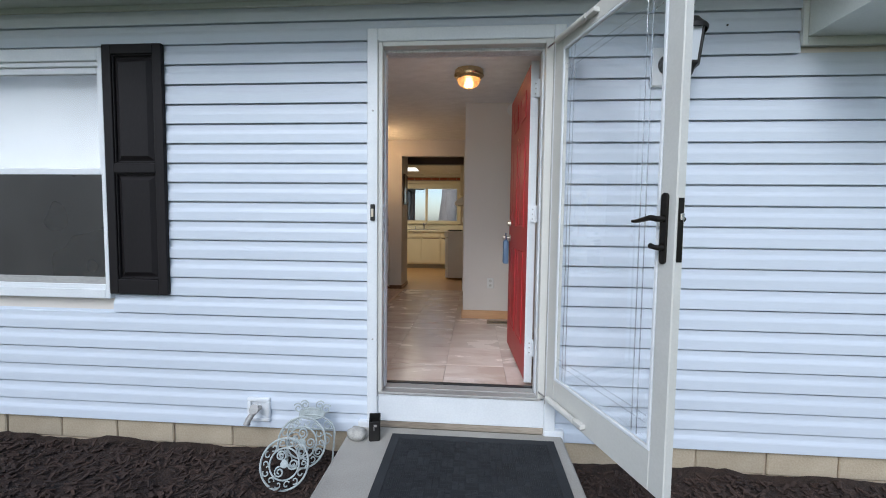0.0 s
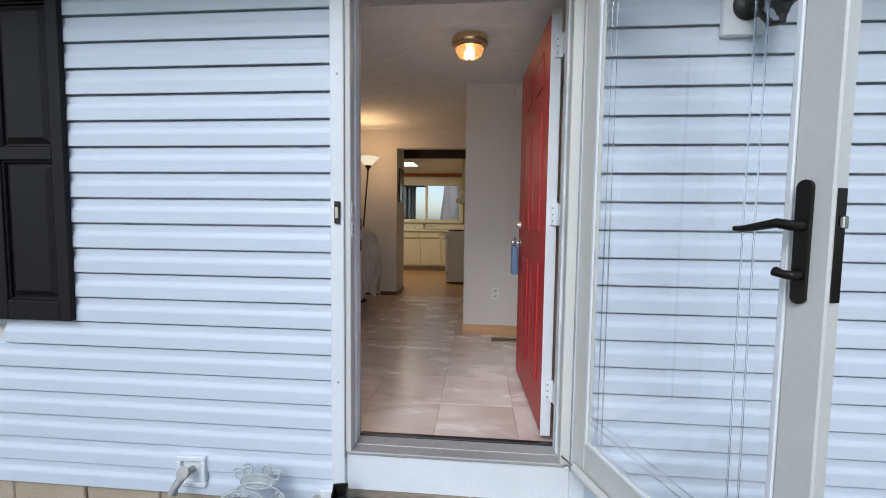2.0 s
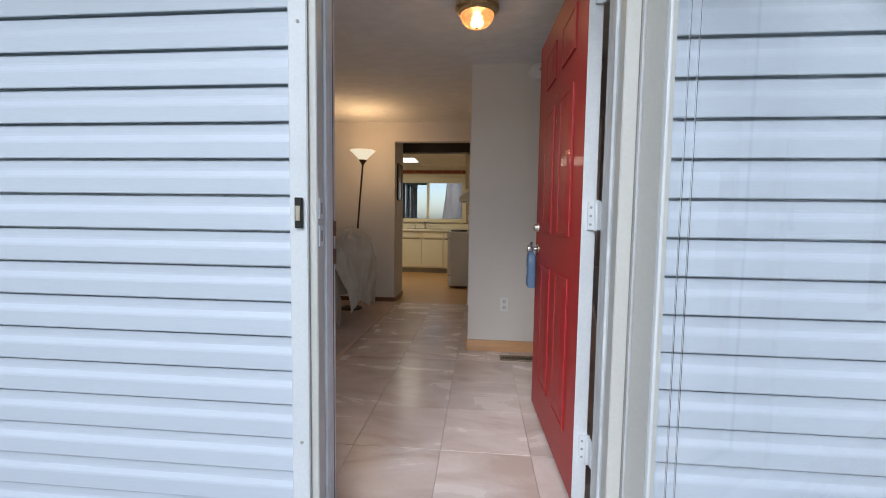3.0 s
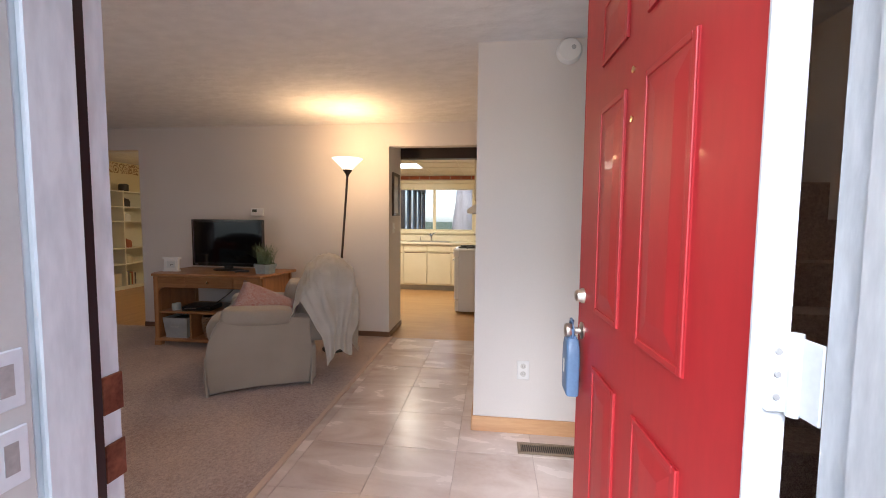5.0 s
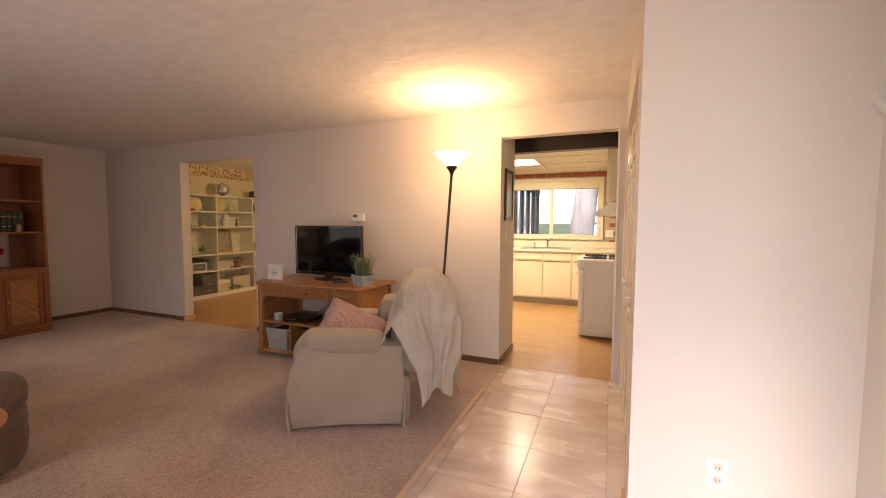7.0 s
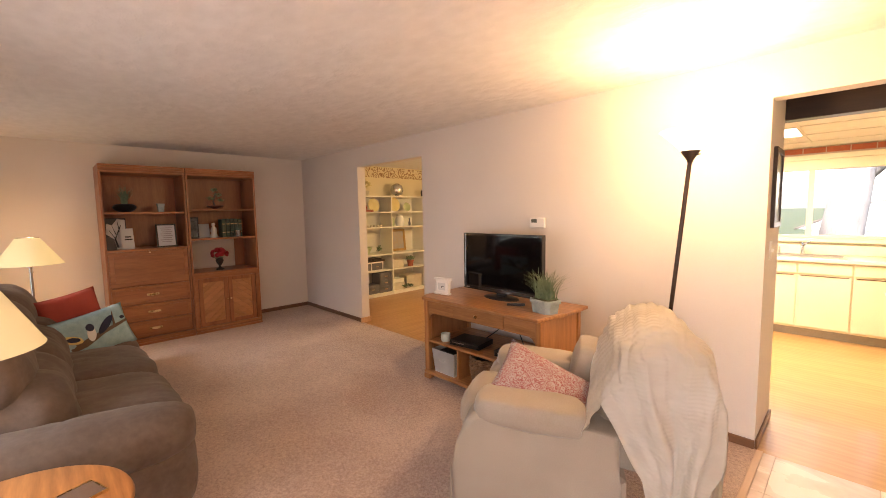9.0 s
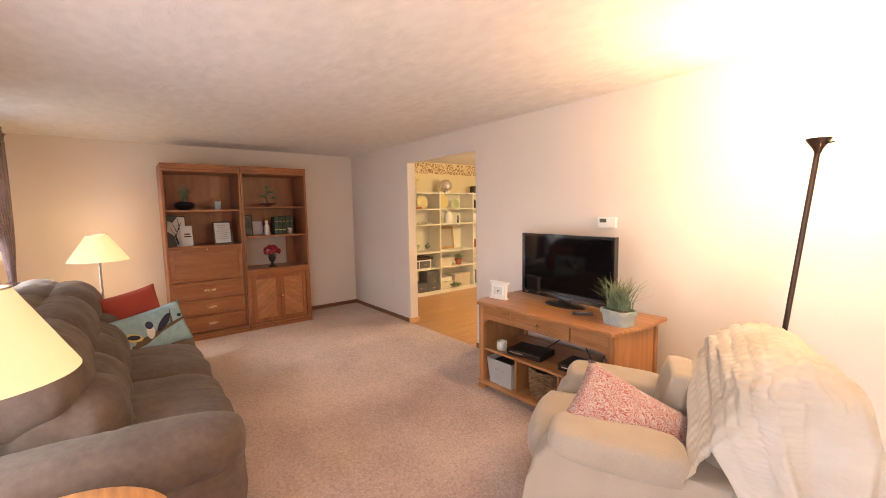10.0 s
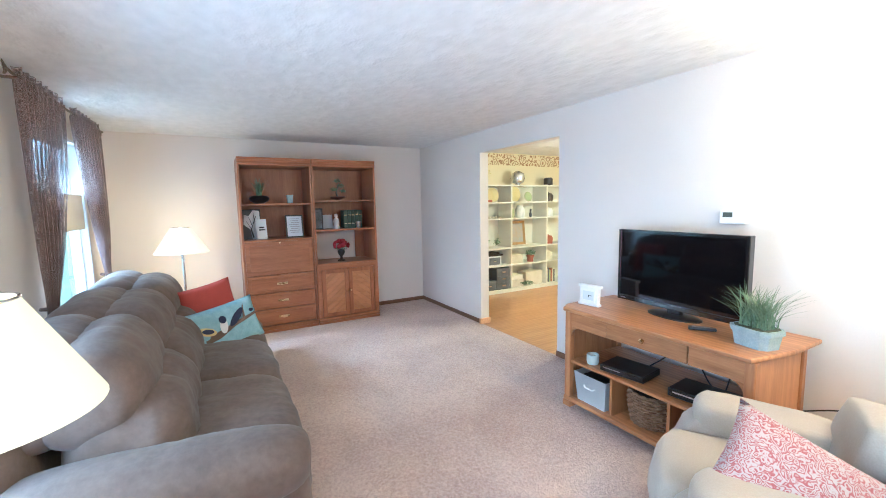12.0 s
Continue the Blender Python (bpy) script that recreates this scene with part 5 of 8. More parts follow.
def oval(cx, cz, rx, rz, rot=0.0, n=14):
    return [(cx + rx * math.cos(a) * math.cos(rot) - rz * math.sin(a) * math.sin(rot), cz + rx * math.cos(a) * math.sin(rot) + rz * math.sin(a) * math.cos(rot)) for a in [2 * math.pi * i / n for i in range(n)]]


patch("branch", [(0.26, -0.10), (0.26, -0.05), (0.10, -0.03), (-0.05, 0.0), (-0.24, 0.03), (-0.24, 0.01), (-0.05, -0.03), (0.08, -0.08)], M_FELT_BR, "brown felt branch", 0.001)
patch("branch_twig", [(-0.12, 0.0), (-0.15, 0.10), (-0.165, 0.12), (-0.155, 0.09), (-0.14, -0.0)], M_FELT_BR, "brown felt twig", 0.002)
patch("yellow_bird", oval(0.15, 0.0, 0.065, 0.03, 0.5), M_FELT_Y, "straw yellow felt bird", 0.003)
patch("bird_wing", oval(0.145, 0.0, 0.04, 0.018, 0.4), M_FELT_BL, "dark felt wing", 0.006)
patch("white_bird", oval(0.03, 0.0, 0.028, 0.055, 0.2), M_FELT_W, "white felt bird", 0.003)
patch("bird_head", oval(0.025, 0.05, 0.026, 0.03), M_FELT_BL, "navy felt bird head", 0.006)
patch("navy_bird", oval(-0.08, 0.035, 0.085, 0.026, -0.7), M_FELT_BL, "navy felt bird", 0.003)
patch("blue_dot", oval(-0.21, 0.05, 0.018, 0.014), M_FELT_BL, "navy felt berry", 0.003)

# tables and lamps
M_SHADE = shade_cloth("lit_cream_shade", (0.70, 0.60, 0.40), (1.0, 0.78, 0.32), 0.085)
M_SHADE_N = shade_cloth("lit_cream_shade_near", (0.66, 0.58, 0.40), (1.0, 0.80, 0.36), 0.05)


def table_lamp(name, m, h_base, z0, z1, r0, r1, mat, label):
    t = thing(name, label, "table lamp", m)
    part("base_disc", lathe([(0, 0), (0.09, 0), (0.09, 0.012), (0.03, 0.022), (0.014, 0.03), (0, 0.03)], 28), M_CHROME, t, smooth=35)
    part("column", lathe([(0.0125, 0.02), (0.0125, z0 - 0.03), (0.022, z0 - 0.028), (0.022, z0 - 0.005), (0.0125, z0), (0.010, z0 + 0.06), (0, z0 + 0.06)], 18), M_CHROME, t, smooth=35)
    s = part("shade", lathe([(r0, z0), (r1, z1), (r1 - 0.003, z1), (r0 - 0.003, z0)], 48), mat, t, "lit cream fabric cone shade", smooth=35)
    s.visible_shadow = False
    part("shade_ring", tube([(r1 * math.cos(a * math.pi / 12), r1 * math.sin(a * math.pi / 12), z1) for a in range(24)], 0.003, 6, closed=True), M_CHROME, s)
    part("harp", tube([(0.0, -r1 + 0.004, z1 - 0.004), (0, r1 - 0.004, z1 - 0.004)], 0.003, 6), M_CHROME, t)
    c = part("pull_chain", tube([(0.03, 0.015, z0 + 0.03), (0.032, 0.015, z0 - 0.07)], 0.0012, 5), M_CHROME, t)
    part("chain_ball", lathe([(0, -0.008), (0.007, -0.004), (0.008, 0.001), (0.006, 0.006), (0, 0.008)], 10, (0.032, 0.015, z0 - 0.075)), M_CHROME, c, smooth=60)
    return t


rt = thing("round_side_table", "round honey oak side table beside sofa", "side table", pose(-2.38, 3.22, 0.056))
part("tabletop", lathe([(0, 0.515), (0.30, 0.515), (0.325, 0.522), (0.335, 0.533), (0.33, 0.543), (0.315, 0.549), (0, 0.549)], 56), M_OAK, rt, smooth=30)
part("apron", lathe([(0.25, 0.44), (0.25, 0.515), (0.235, 0.515), (0.235, 0.44)], 40), M_OAK, rt, smooth=35)
part("shelf", lathe([(0, 0.16), (0.22, 0.16), (0.23, 0.17), (0.22, 0.18), (0, 0.18)], 40), M_OAK, rt, smooth=30)
for k in range(4):
    a = math.pi / 4 + k * math.pi / 2
    part("leg", tube([(0.23 * math.cos(a), 0.23 * math.sin(a), 0.515), (0.24 * math.cos(a), 0.24 * math.sin(a), 0.3), (0.25 * math.cos(a), 0.25 * math.sin(a), -0.05)], [0.022, 0.02, 0.014], 10), M_OAK_Z, rt, smooth=40)
table_lamp("table_lamp", pose(-2.25, 3.20, 0.605), 0, 0.555, 0.755, 0.185, 0.08, M_SHADE_N, "brushed steel table lamp with cream shade, lit")
co = thing("coaster", "dark square coaster with brass edge on table", "coaster", pose(-2.40, 3.42, 0.605, 0, 0, 20))
part("pad", boxes((-0.05, 0.05, -0.05, 0.05, 0, 0.008), bevel=0.002), M_FELT_BR, co)
part("edge", boxes((-0.052, -0.05, -0.052, 0.052, 0, 0.01), (0.05, 0.052, -0.052, 0.052, 0, 0.01), (-0.05, 0.05, -0.052, -0.05, 0, 0.01), (-0.05, 0.05, 0.05, 0.052, 0, 0.01)), M_BRASS, co)
et = thing("end_table", "square oak end table at the far sofa end", "end table", pose(-6.40, 3.25, 0.006))
part("tabletop", boxes((-0.27, 0.27, -0.27, 0.27, 0.51, 0.54), bevel=0.006), M_OAK_Y, et)
part("apron", boxes((-0.24, 0.24, -0.24, 0.24, 0.42, 0.51), bevel=0.003), M_OAK_Y, et)
for sx in (-1, 1):
    for sy in (-1, 1):
        part("leg", boxes((sx * 0.22 - 0.02, sx * 0.22 + 0.02, sy * 0.22 - 0.02, sy * 0.22 + 0.02, 0, 0.42), bevel=0.003), M_OAK_V, et)
table_lamp("table_lamp", pose(-6.40, 3.27, 0.546), 0, 0.50, 0.765, 0.255, 0.085, M_SHADE, "tall brushed steel table lamp with cream shade, lit")
mg = thing("magazine_stack", "stack of white magazines on the end table", "magazines", pose(-6.26, 3.13, 0.546, 0, 0, 8))
for i in range(5):
    part("magazine", boxes((-0.10 + 0.004 * (i % 3), 0.11, -0.12, 0.13 - 0.005 * (i % 2), i * 0.009, i * 0.009 + 0.008)), (M_PLASTIC_W, M_TEAL, M_FELT_W)[i % 3], mg)

# torchiere
tc = thing("torchiere", "dark bronze torchiere floor lamp with white glass bowl, lit", "floor lamp", pose(-1.50, 5.92, 0.006))
D = Vector((0.16, -0.055, 1.74))
part("base_disc", lathe([(0, 0), (0.13, 0), (0.132, 0.012), (0.10, 0.026), (0.02, 0.034), (0, 0.034)], 32), M_BLACK, tc, smooth=35)
part("pole", tube([D * k for k in (0.015, 0.33, 0.66, 1.0)], 0.011, 12), surface("dark_bronze_pole", (0.05, 0.03, 0.022), (0.09, 0.055, 0.04), 0.3, 0.5), tc, smooth=40)
top = Matrix.Translation(D)
part("holder", lathe([(0.011, -0.02), (0.018, 0.0), (0.042, 0.035), (0.046, 0.045), (0, 0.045)], 24, m=top), surface("dark_bronze_cup", (0.05, 0.03, 0.022), (0.09, 0.055, 0.04), 0.3, 0.5), tc, smooth=35)
part("switch_knob", tube([D + Vector((0.03, -0.02, 0.02)), D + Vector((0.055, -0.04, 0.02))], 0.004, 6), M_BLACK, tc)
sh = part("glass_bowl", lathe([(0.04, 0.04), (0.07, 0.075), (0.118, 0.125), (0.148, 0.15), (0.145, 0.152), (0.112, 0.13), (0.065, 0.082), (0.03, 0.05)], 40, m=top), shade_cloth("lit_white_glass", (0.85, 0.82, 0.76), (1.0, 0.82, 0.54), 0.8), tc, "glowing white glass bowl", smooth=40)
sh.visible_shadow = False

# ---- console with television ----
cs = thing("tv_console", "honey oak console table with drawer and open shelves", "console table", pose(-3.43, 5.74, 0.006))
CW, CD, CT = 1.30, 0.62, 0.745
part("tabletop", prism([(0.0, 0.10), (0.06, 0.0), (CW - 0.06, 0.0), (CW, 0.30), (CW, CD), (0.0, CD)], CT - 0.028, CT, bevel=0.008, seg=3), M_OAK, cs)
part("back_rail", boxes((0.07, CW - 0.07, CD - 0.04, CD - 0.02, 0.59, CT - 0.028)), M_OAK, cs)
for a, b in ((0.09, 0.40), (0.93, CW - 0.09)):
    part("apron", boxes((a, b, 0.04, 0.06, 0.60, CT - 0.028), bevel=0.002), M_OAK, cs)
dr = part("drawer", boxes((0.405, 0.925, 0.034, 0.056, 0.604, CT - 0.032), bevel=0.003), M_OAK, cs)
part("drawer_knob", lathe([(0, 0), (0.008, 0), (0.007, 0.010), (0.016, 0.018), (0.013, 0.026), (0, 0.028)], 14, m=pose(0.665, 0.034, 0.66, 90, 0, 0)), M_BRASS, dr, "small dark brass knob", smooth=50)
for s in (0, 1):
    x0 = 0.05 if s == 0 else CW - 0.10
    part("side_panel", boxes((x0 + 0.012, x0 + 0.038, 0.07, CD - 0.03, 0.055, CT - 0.028), bevel=0.002), M_OAK_Z, cs)
    part("corner_post", boxes((x0, x0 + 0.05, 0.03, 0.08, 0.0, CT - 0.028), bevel=0.008, seg=2), M_OAK_Z, cs)
    part("corner_post", boxes((x0, x0 + 0.05, CD - 0.06, CD - 0.01, 0.0, CT - 0.028), bevel=0.008, seg=2), M_OAK_Z, cs)
    x = 0.125 if s == 0 else CW - 0.125
    bm = bmesh.new()
    pts = [(0, 0.60), (0.0, 0.53)] + [(0.07 * (1 - math.cos(k * math.pi / 12)), 0.53 + 0.07 * math.sin(k * math.pi / 12)) for k in range(1, 7)]
    if s:
        pts = [(-a, b) for a, b in pts]
    merge(bm, prism(pts, 0.042, 0.058), Matrix(((1, 0, 0, x - (0.025 if s == 0 else -0.025)), (0, 0, 1, 0), (0, 1, 0, 0), (0, 0, 0, 1))))
    part("arch_bracket", bm, M_OAK, cs)
part("middle_shelf", boxes((0.09, CW - 0.09, 0.045, CD - 0.04, 0.332, 0.352), bevel=0.003), M_OAK, cs)
part("bottom_shelf", boxes((0.05, CW - 0.05, 0.02, CD - 0.03, 0.045, 0.075), bevel=0.005), M_OAK, cs)
for x in (0.43, 0.82):
    part("divider", boxes((x, x + 0.018, 0.05, CD - 0.05, 0.075, 0.332)), M_OAK_Z, cs)
for x in (0.05, CW - 0.12):
    part("foot", boxes((x, x + 0.07, 0.015, 0.08, 0, 0.045), bevel=0.006), M_OAK, cs)

tv = thing("television", "black flat-screen television on oak console, off", "television", pose(-2.80, 6.14, 0.751, 0, 0, -2.6) @ Matrix.Diagonal((0.875, 0.9, 0.975, 1)))
part("stand", lathe([(0, 0), (0.20, 0), (0.20, 0.008), (0.17, 0.016), (0.05, 0.020), (0, 0.020)], 40, m=Matrix.Diagonal((1, 0.52, 1, 1))), M_PLASTIC_B, tv, smooth=30)
part("neck", boxes((-0.05, 0.05, -0.015, 0.03, 0.015, 0.09), bevel=0.005), M_PLASTIC_B, tv)
part("bezel", boxes((-0.485, -0.46, -0.025, 0.03, 0.045, 0.565), (0.46, 0.485, -0.025, 0.03, 0.045, 0.565), (-0.46, 0.46, -0.025, 0.03, 0.54, 0.565), (-0.46, 0.46, -0.025, 0.03, 0.045, 0.082), bevel=0.004), plain("piano_black", (0.008, 0.008, 0.009), 0.12, 0, 0, 0.5), tv)
part("screen", boxes((-0.46, 0.46, -0.018, 0.025, 0.082, 0.54)), M_SCREEN, tv, "dark glossy reflective screen")
part("back_shell", boxes((-0.40, 0.40, 0.03, 0.065, 0.09, 0.50), bevel=0.02), M_PLASTIC_B, tv)
part("badge", boxes((-0.45, -0.40, -0.0262, -0.025, 0.058, 0.066)), M_CHROME, tv, "small pale maker badge bar")

ck = thing("mantel_clock", "small white framed desk clock on the console", "clock", pose(-3.30, 5.93, 0.751, -4, 0, 6))
part("case", boxes((-0.085, 0.085, -0.022, 0.022, 0.0, 0.018), (-0.075, 0.075, -0.018, 0.018, 0.018, 0.13), (-0.088, 0.088, -0.024, 0.024, 0.13, 0.15), bevel=0.003), M_PLASTIC_W, ck)
part("frame", boxes((-0.055, -0.045, -0.024, -0.018, 0.03, 0.115), (0.045, 0.055, -0.024, -0.018, 0.03, 0.115), (-0.045, 0.045, -0.024, -0.018, 0.03, 0.04), (-0.045, 0.045, -0.024, -0.018, 0.105, 0.115)), M_PLASTIC_W, ck)
part("face", boxes((-0.045, 0.045, -0.020, -0.018, 0.04, 0.105)), plain("clock_face", (0.62, 0.64, 0.63), 0.5), ck, "pale grey clock face")
part("clock_hand", boxes((-0.002, 0.026, -0.0215, -0.020, 0.072, 0.076), (-0.002, 0.003, -0.0215, -0.020, 0.060, 0.072)), M_PLASTIC_B, ck)

M_POT = surface("grey_green_pottery", (0.24, 0.30, 0.29), (0.38, 0.44, 0.43), 0.7, scale=14, fine=120, bump=0.3)
M_BLADE = surface("dull_green_grass_blade", (0.10, 0.155, 0.075), (0.27, 0.34, 0.20), 0.7, scale=20, fine=80, bump=0.05)
M_SOIL = surface("potting_moss", (0.04, 0.05, 0.02), (0.09, 0.09, 0.05), 0.95, scale=30, fine=200, bump=0.8)


def grass_tuft(bm, n, spread, h0, h1, seed, rx, ry, z):
    rnd = random.Random(seed)
    for _ in range(n):
        a = rnd.uniform(0, 2 * math.pi)
        bx, by = rnd.uniform(-rx, rx), rnd.uniform(-ry, ry)
        h, s = rnd.uniform(h0, h1), rnd.uniform(0.15, 1) * spread
        w = rnd.uniform(0.002, 0.0042)
        px, py = -math.sin(a) * w, math.cos(a) * w
        prev = None
        for k in range(5):
            f = k / 4
            c = Vector((bx + math.cos(a) * s * f ** 2, by + math.sin(a) * s * f ** 2, z + h * (f - 0.25 * f * f * s / spread)))
            q = (1 - f) ** 0.6 + 0.05
            pair = (bm.verts.new(c + Vector((px, py, 0)) * q), bm.verts.new(c - Vector((px, py, 0)) * q))
            if prev:
                bm.faces.new((prev[0], prev[1], pair[1], pair[0]))
            prev = pair
    return bm


gp = thing("grass_planter", "potted ornamental grass in grey-green octagonal pot", "plant", pose(-2.27, 5.97, 0.751, 0, 0, -14))
oct8 = [(-0.10, -0.045), (-0.07, -0.075), (0.07, -0.075), (0.10, -0.045), (0.10, 0.045), (0.07, 0.075), (-0.07, 0.075), (-0.10, 0.045)]
bm = prism([(x * 0.86, y * 0.86) for x, y in oct8], 0.0, 0.075)
for v in bm.verts:
    if v.co.z > 0.05:
        v.co.x, v.co.y = v.co.x / 0.88, v.co.y / 0.88
part("pot", bm, M_POT, gp)
part("pot_rim", prism([(x * 1.07, y * 1.07) for x, y in oct8], 0.073, 0.098, bevel=0.004), M_POT, gp)
part("soil", prism([(x * 0.9, y * 0.9) for x, y in oct8], 0.096, 0.101), M_SOIL, gp)
tagged(part("grass_tuft", grass_tuft(bmesh.new(), 260, 0.20, 0.12, 0.25, 3, 0.07, 0.045, 0.10), M_BLADE, gp, "long dull green blades"), kind="stuff")

M_BINCLOTH = surface("white_canvas", (0.66, 0.66, 0.64), (0.76, 0.76, 0.73), 0.9, scale=6, fine=220, bump=0.3)
bn = thing("fabric_bin", "white canvas storage bin under console", "storage bin", pose(-3.16, 5.92, 0.081))
bm = boxes((-0.135, 0.135, -0.14, 0.14, 0, 0.21))
bm.faces.ensure_lookup_table()
lid = max(bm.faces, key=lambda f: f.calc_center_median().z)
bmesh.ops.inset_region(bm, faces=[lid], thickness=0.006)
well = bmesh.ops.extrude_face_region(bm, geom=[lid])
bmesh.ops.translate(bm, vec=(0, 0, -0.20), verts=[v for v in well["geom"] if isinstance(v, bmesh.types.BMVert)])
bmesh.ops.delete(bm, geom=[lid], context="FACES_ONLY")
for v in bm.verts:
    k = 0.86 + 0.14 * v.co.z / 0.21
    v.co.x, v.co.y = v.co.x * k, v.co.y * k
part("bin_body", bm, M_BINCLOTH, bn)
part("handle_tab", tube([(-0.045, -0.136, 0.135), (-0.035, -0.146, 0.12), (0.035, -0.146, 0.12), (0.045, -0.136, 0.135)], 0.006, 6), M_BINCLOTH, bn, smooth=50)
part("dark_contents", boxes((-0.10, 0.11, -0.10, 0.11, 0.10, 0.19), bevel=0.01), M_PLASTIC_B, bn, "dark cables and boxes inside")

M_WICKER = surface("brown_wicker", (0.13, 0.07, 0.035), (0.30, 0.18, 0.10), 0.8, scale=25, fine=120, bump=0.4)
bk = thing("wicker_basket", "round brown woven wicker basket under console", "basket", pose(-2.80, 5.96, 0.081))
for k in range(13):
    z = 0.012 + k * 0.0165
    r = 0.125 + 0.022 * math.sin(min(k / 12, 1) * 2.2)
    part("weave_ring", tube([((r + 0.006 * (1 if (i + k) % 2 else -1)) * math.cos(2 * math.pi * i / 36), (r + 0.006 * (1 if (i + k) % 2 else -1)) * math.sin(2 * math.pi * i / 36), z) for i in range(36)], 0.0088, 5, closed=True), M_WICKER, bk)
part("basket_liner", lathe([(0, 0.004), (0.118, 0.006), (0.138, 0.12), (0.136, 0.2), (0.13, 0.2), (0.13, 0.12), (0, 0.09)], 30), M_WICKER, bk, smooth=60)
part("dark_cloth", cushion(0.22, 0.22, 0.08, 6, 2.2, 0.012, 2, pose(0, 0, 0.17)), M_PLASTIC_B, bk, "dark cloth inside", smooth=0)

for nm, x, y, w, d, h, a, lab in (("dvd_player", -2.96, 5.93, 0.30, 0.22, 0.05, 8, "flat black disc player on the console shelf"), ("cable_box", -2.48, 5.96, 0.34, 0.22, 0.055, 6, "black cable box on the console shelf")):
    t = thing(nm, lab, "media box", pose(x, y, 0.358, 0, 0, a))
    part("case", boxes((-w / 2, w / 2, -d / 2, d / 2, 0.006, h), bevel=0.004), M_PLASTIC_B, t)
    part("front_panel", boxes((-w / 2 + 0.01, w / 2 - 0.01, -d / 2 - 0.003, -d / 2, 0.012, h - 0.006)), plain("gloss_black_panel", (0.01, 0.01, 0.012), 0.1), t)
    part("disc_tray", boxes((-w / 2 + 0.03, 0.0, -d / 2 - 0.004, -d / 2 - 0.003, h * 0.6, h * 0.75)), M_CHROME, t)
    for sx in (-1, 1):
        part("foot", boxes((sx * w * 0.4 - 0.01, sx * w * 0.4 + 0.01, -d * 0.4, d * 0.4, 0, 0.006)), M_PLASTIC_B, t)
rm = thing("remote_control", "small black remote beside the television stand", "remote", pose(-2.55, 6.0, 0.751, 0, 0, 35))
part("body", boxes((-0.07, 0.07, -0.02, 0.02, 0, 0.018), bevel=0.006, seg=2), M_PLASTIC_B, rm)
part("buttons", boxes((-0.05, 0.04, -0.012, 0.012, 0.018, 0.020)), plain("grey_buttons", (0.2, 0.2, 0.2), 0.5), rm)
jc = thing("candle_jar", "small frosted glass candle jar on shelf", "candle", pose(-3.20, 5.86, 0.358))
part("jar", lathe([(0, 0), (0.036, 0), (0.042, 0.02), (0.042, 0.065), (0.038, 0.07), (0.036, 0.065), (0.037, 0.01), (0, 0.008)], 24), plain("frosted_jar", (0.52, 0.56, 0.50), 0.3), jc, smooth=40)
part("wax", lathe([(0, 0.05), (0.036, 0.05), (0.036, 0.012), (0, 0.012)], 20), plain("candle_wax", (0.72, 0.70, 0.60), 0.5), jc)
for i, pts in enumerate((((-2.90, 6.06, 0.40), (-2.84, 6.16, 0.47), (-2.80, 6.26, 0.55), (-2.78, 6.33, 0.62)), ((-2.70, 6.33, 0.60), (-2.66, 6.20, 0.50), (-2.60, 6.16, 0.42), (-2.52, 6.08, 0.40)), ((-2.60, 6.34, 0.62), (-2.57, 6.26, 0.50), (-2.49, 6.22, 0.47), (-2.45, 6.09, 0.40)), ((-2.22, 6.38, 0.30), (-2.0, 6.36, 0.40), (-1.85, 6.36, 0.36), (-1.72, 6.38, 0.20), (-1.68, 6.39, 0.01)))):
    smooth_pts = []
    P = [Vector(p) for p in pts]
    for a in range(len(P) - 1):
        p0, p1, p2, p3 = P[max(a - 1, 0)], P[a], P[a + 1], P[min(a + 2, len(P) - 1)]
        for k in range(6):
            f = k / 6
            smooth_pts.append(0.5 * ((2 * p1) + (p2 - p0) * f + (2 * p0 - 5 * p1 + 4 * p2 - p3) * f * f + (3 * p1 - p0 - 3 * p2 + p3) * f ** 3))
    solid("power_cable", tube(smooth_pts + [P[-1]], 0.0045, 6), M_PLASTIC_B, "loose black power cable behind the console", "cable", 60, group="console cables")

# ---- hutch: two units against the left wall, local x out into the room, local y along the wall ----
UD, UW, UH = 0.50, 0.81, 2.075


def hutch_body(name, label, m):
    t = thing(name, label, "bookcase", m, "oak wall unit")
    part("side_panel", boxes((0, UD, 0, 0.022, 0, UH - 0.07), bevel=0.002), M_OAK_V, t)
    part("side_panel", boxes((0, UD, UW - 0.022, UW, 0, UH - 0.07), bevel=0.002), M_OAK_V, t)
    for i, (d, z0, z1) in enumerate(((0.012, UH - 0.09, UH - 0.068), (0.018, UH - 0.068, UH - 0.046), (0.012, UH - 0.046, UH - 0.024), (0.022, UH - 0.024, UH))):
        part("crown_moulding", boxes((0, UD + d, 0.001, UW - 0.001, z0, z1), bevel=0.005, seg=2), M_OAK_Y, t)
    for i, (d, z0, z1) in enumerate(((0.022, 0, 0.03), (0.014, 0.03, 0.055), (0.020, 0.055, 0.078))):
        part("base_moulding", boxes((0, UD + d, 0.001, UW - 0.001, z0, z1), bevel=0.005, seg=2), M_OAK_Y, t)
    return t


def bail_handle(p, x, y, z):
    h = part("handle", tube([(x, y - 0.05, z), (x + 0.018, y - 0.045, z - 0.004), (x + 0.022, y, z - 0.010), (x + 0.018, y + 0.045, z - 0.004), (x, y + 0.05, z)], 0.0045, 6), M_BRASS, p, "antique brass pull", smooth=50)
    part("handle_plate", boxes((x - 0.001, x + 0.003, y - 0.062, y + 0.062, z - 0.012, z + 0.012), bevel=0.001), M_BRASS, h)


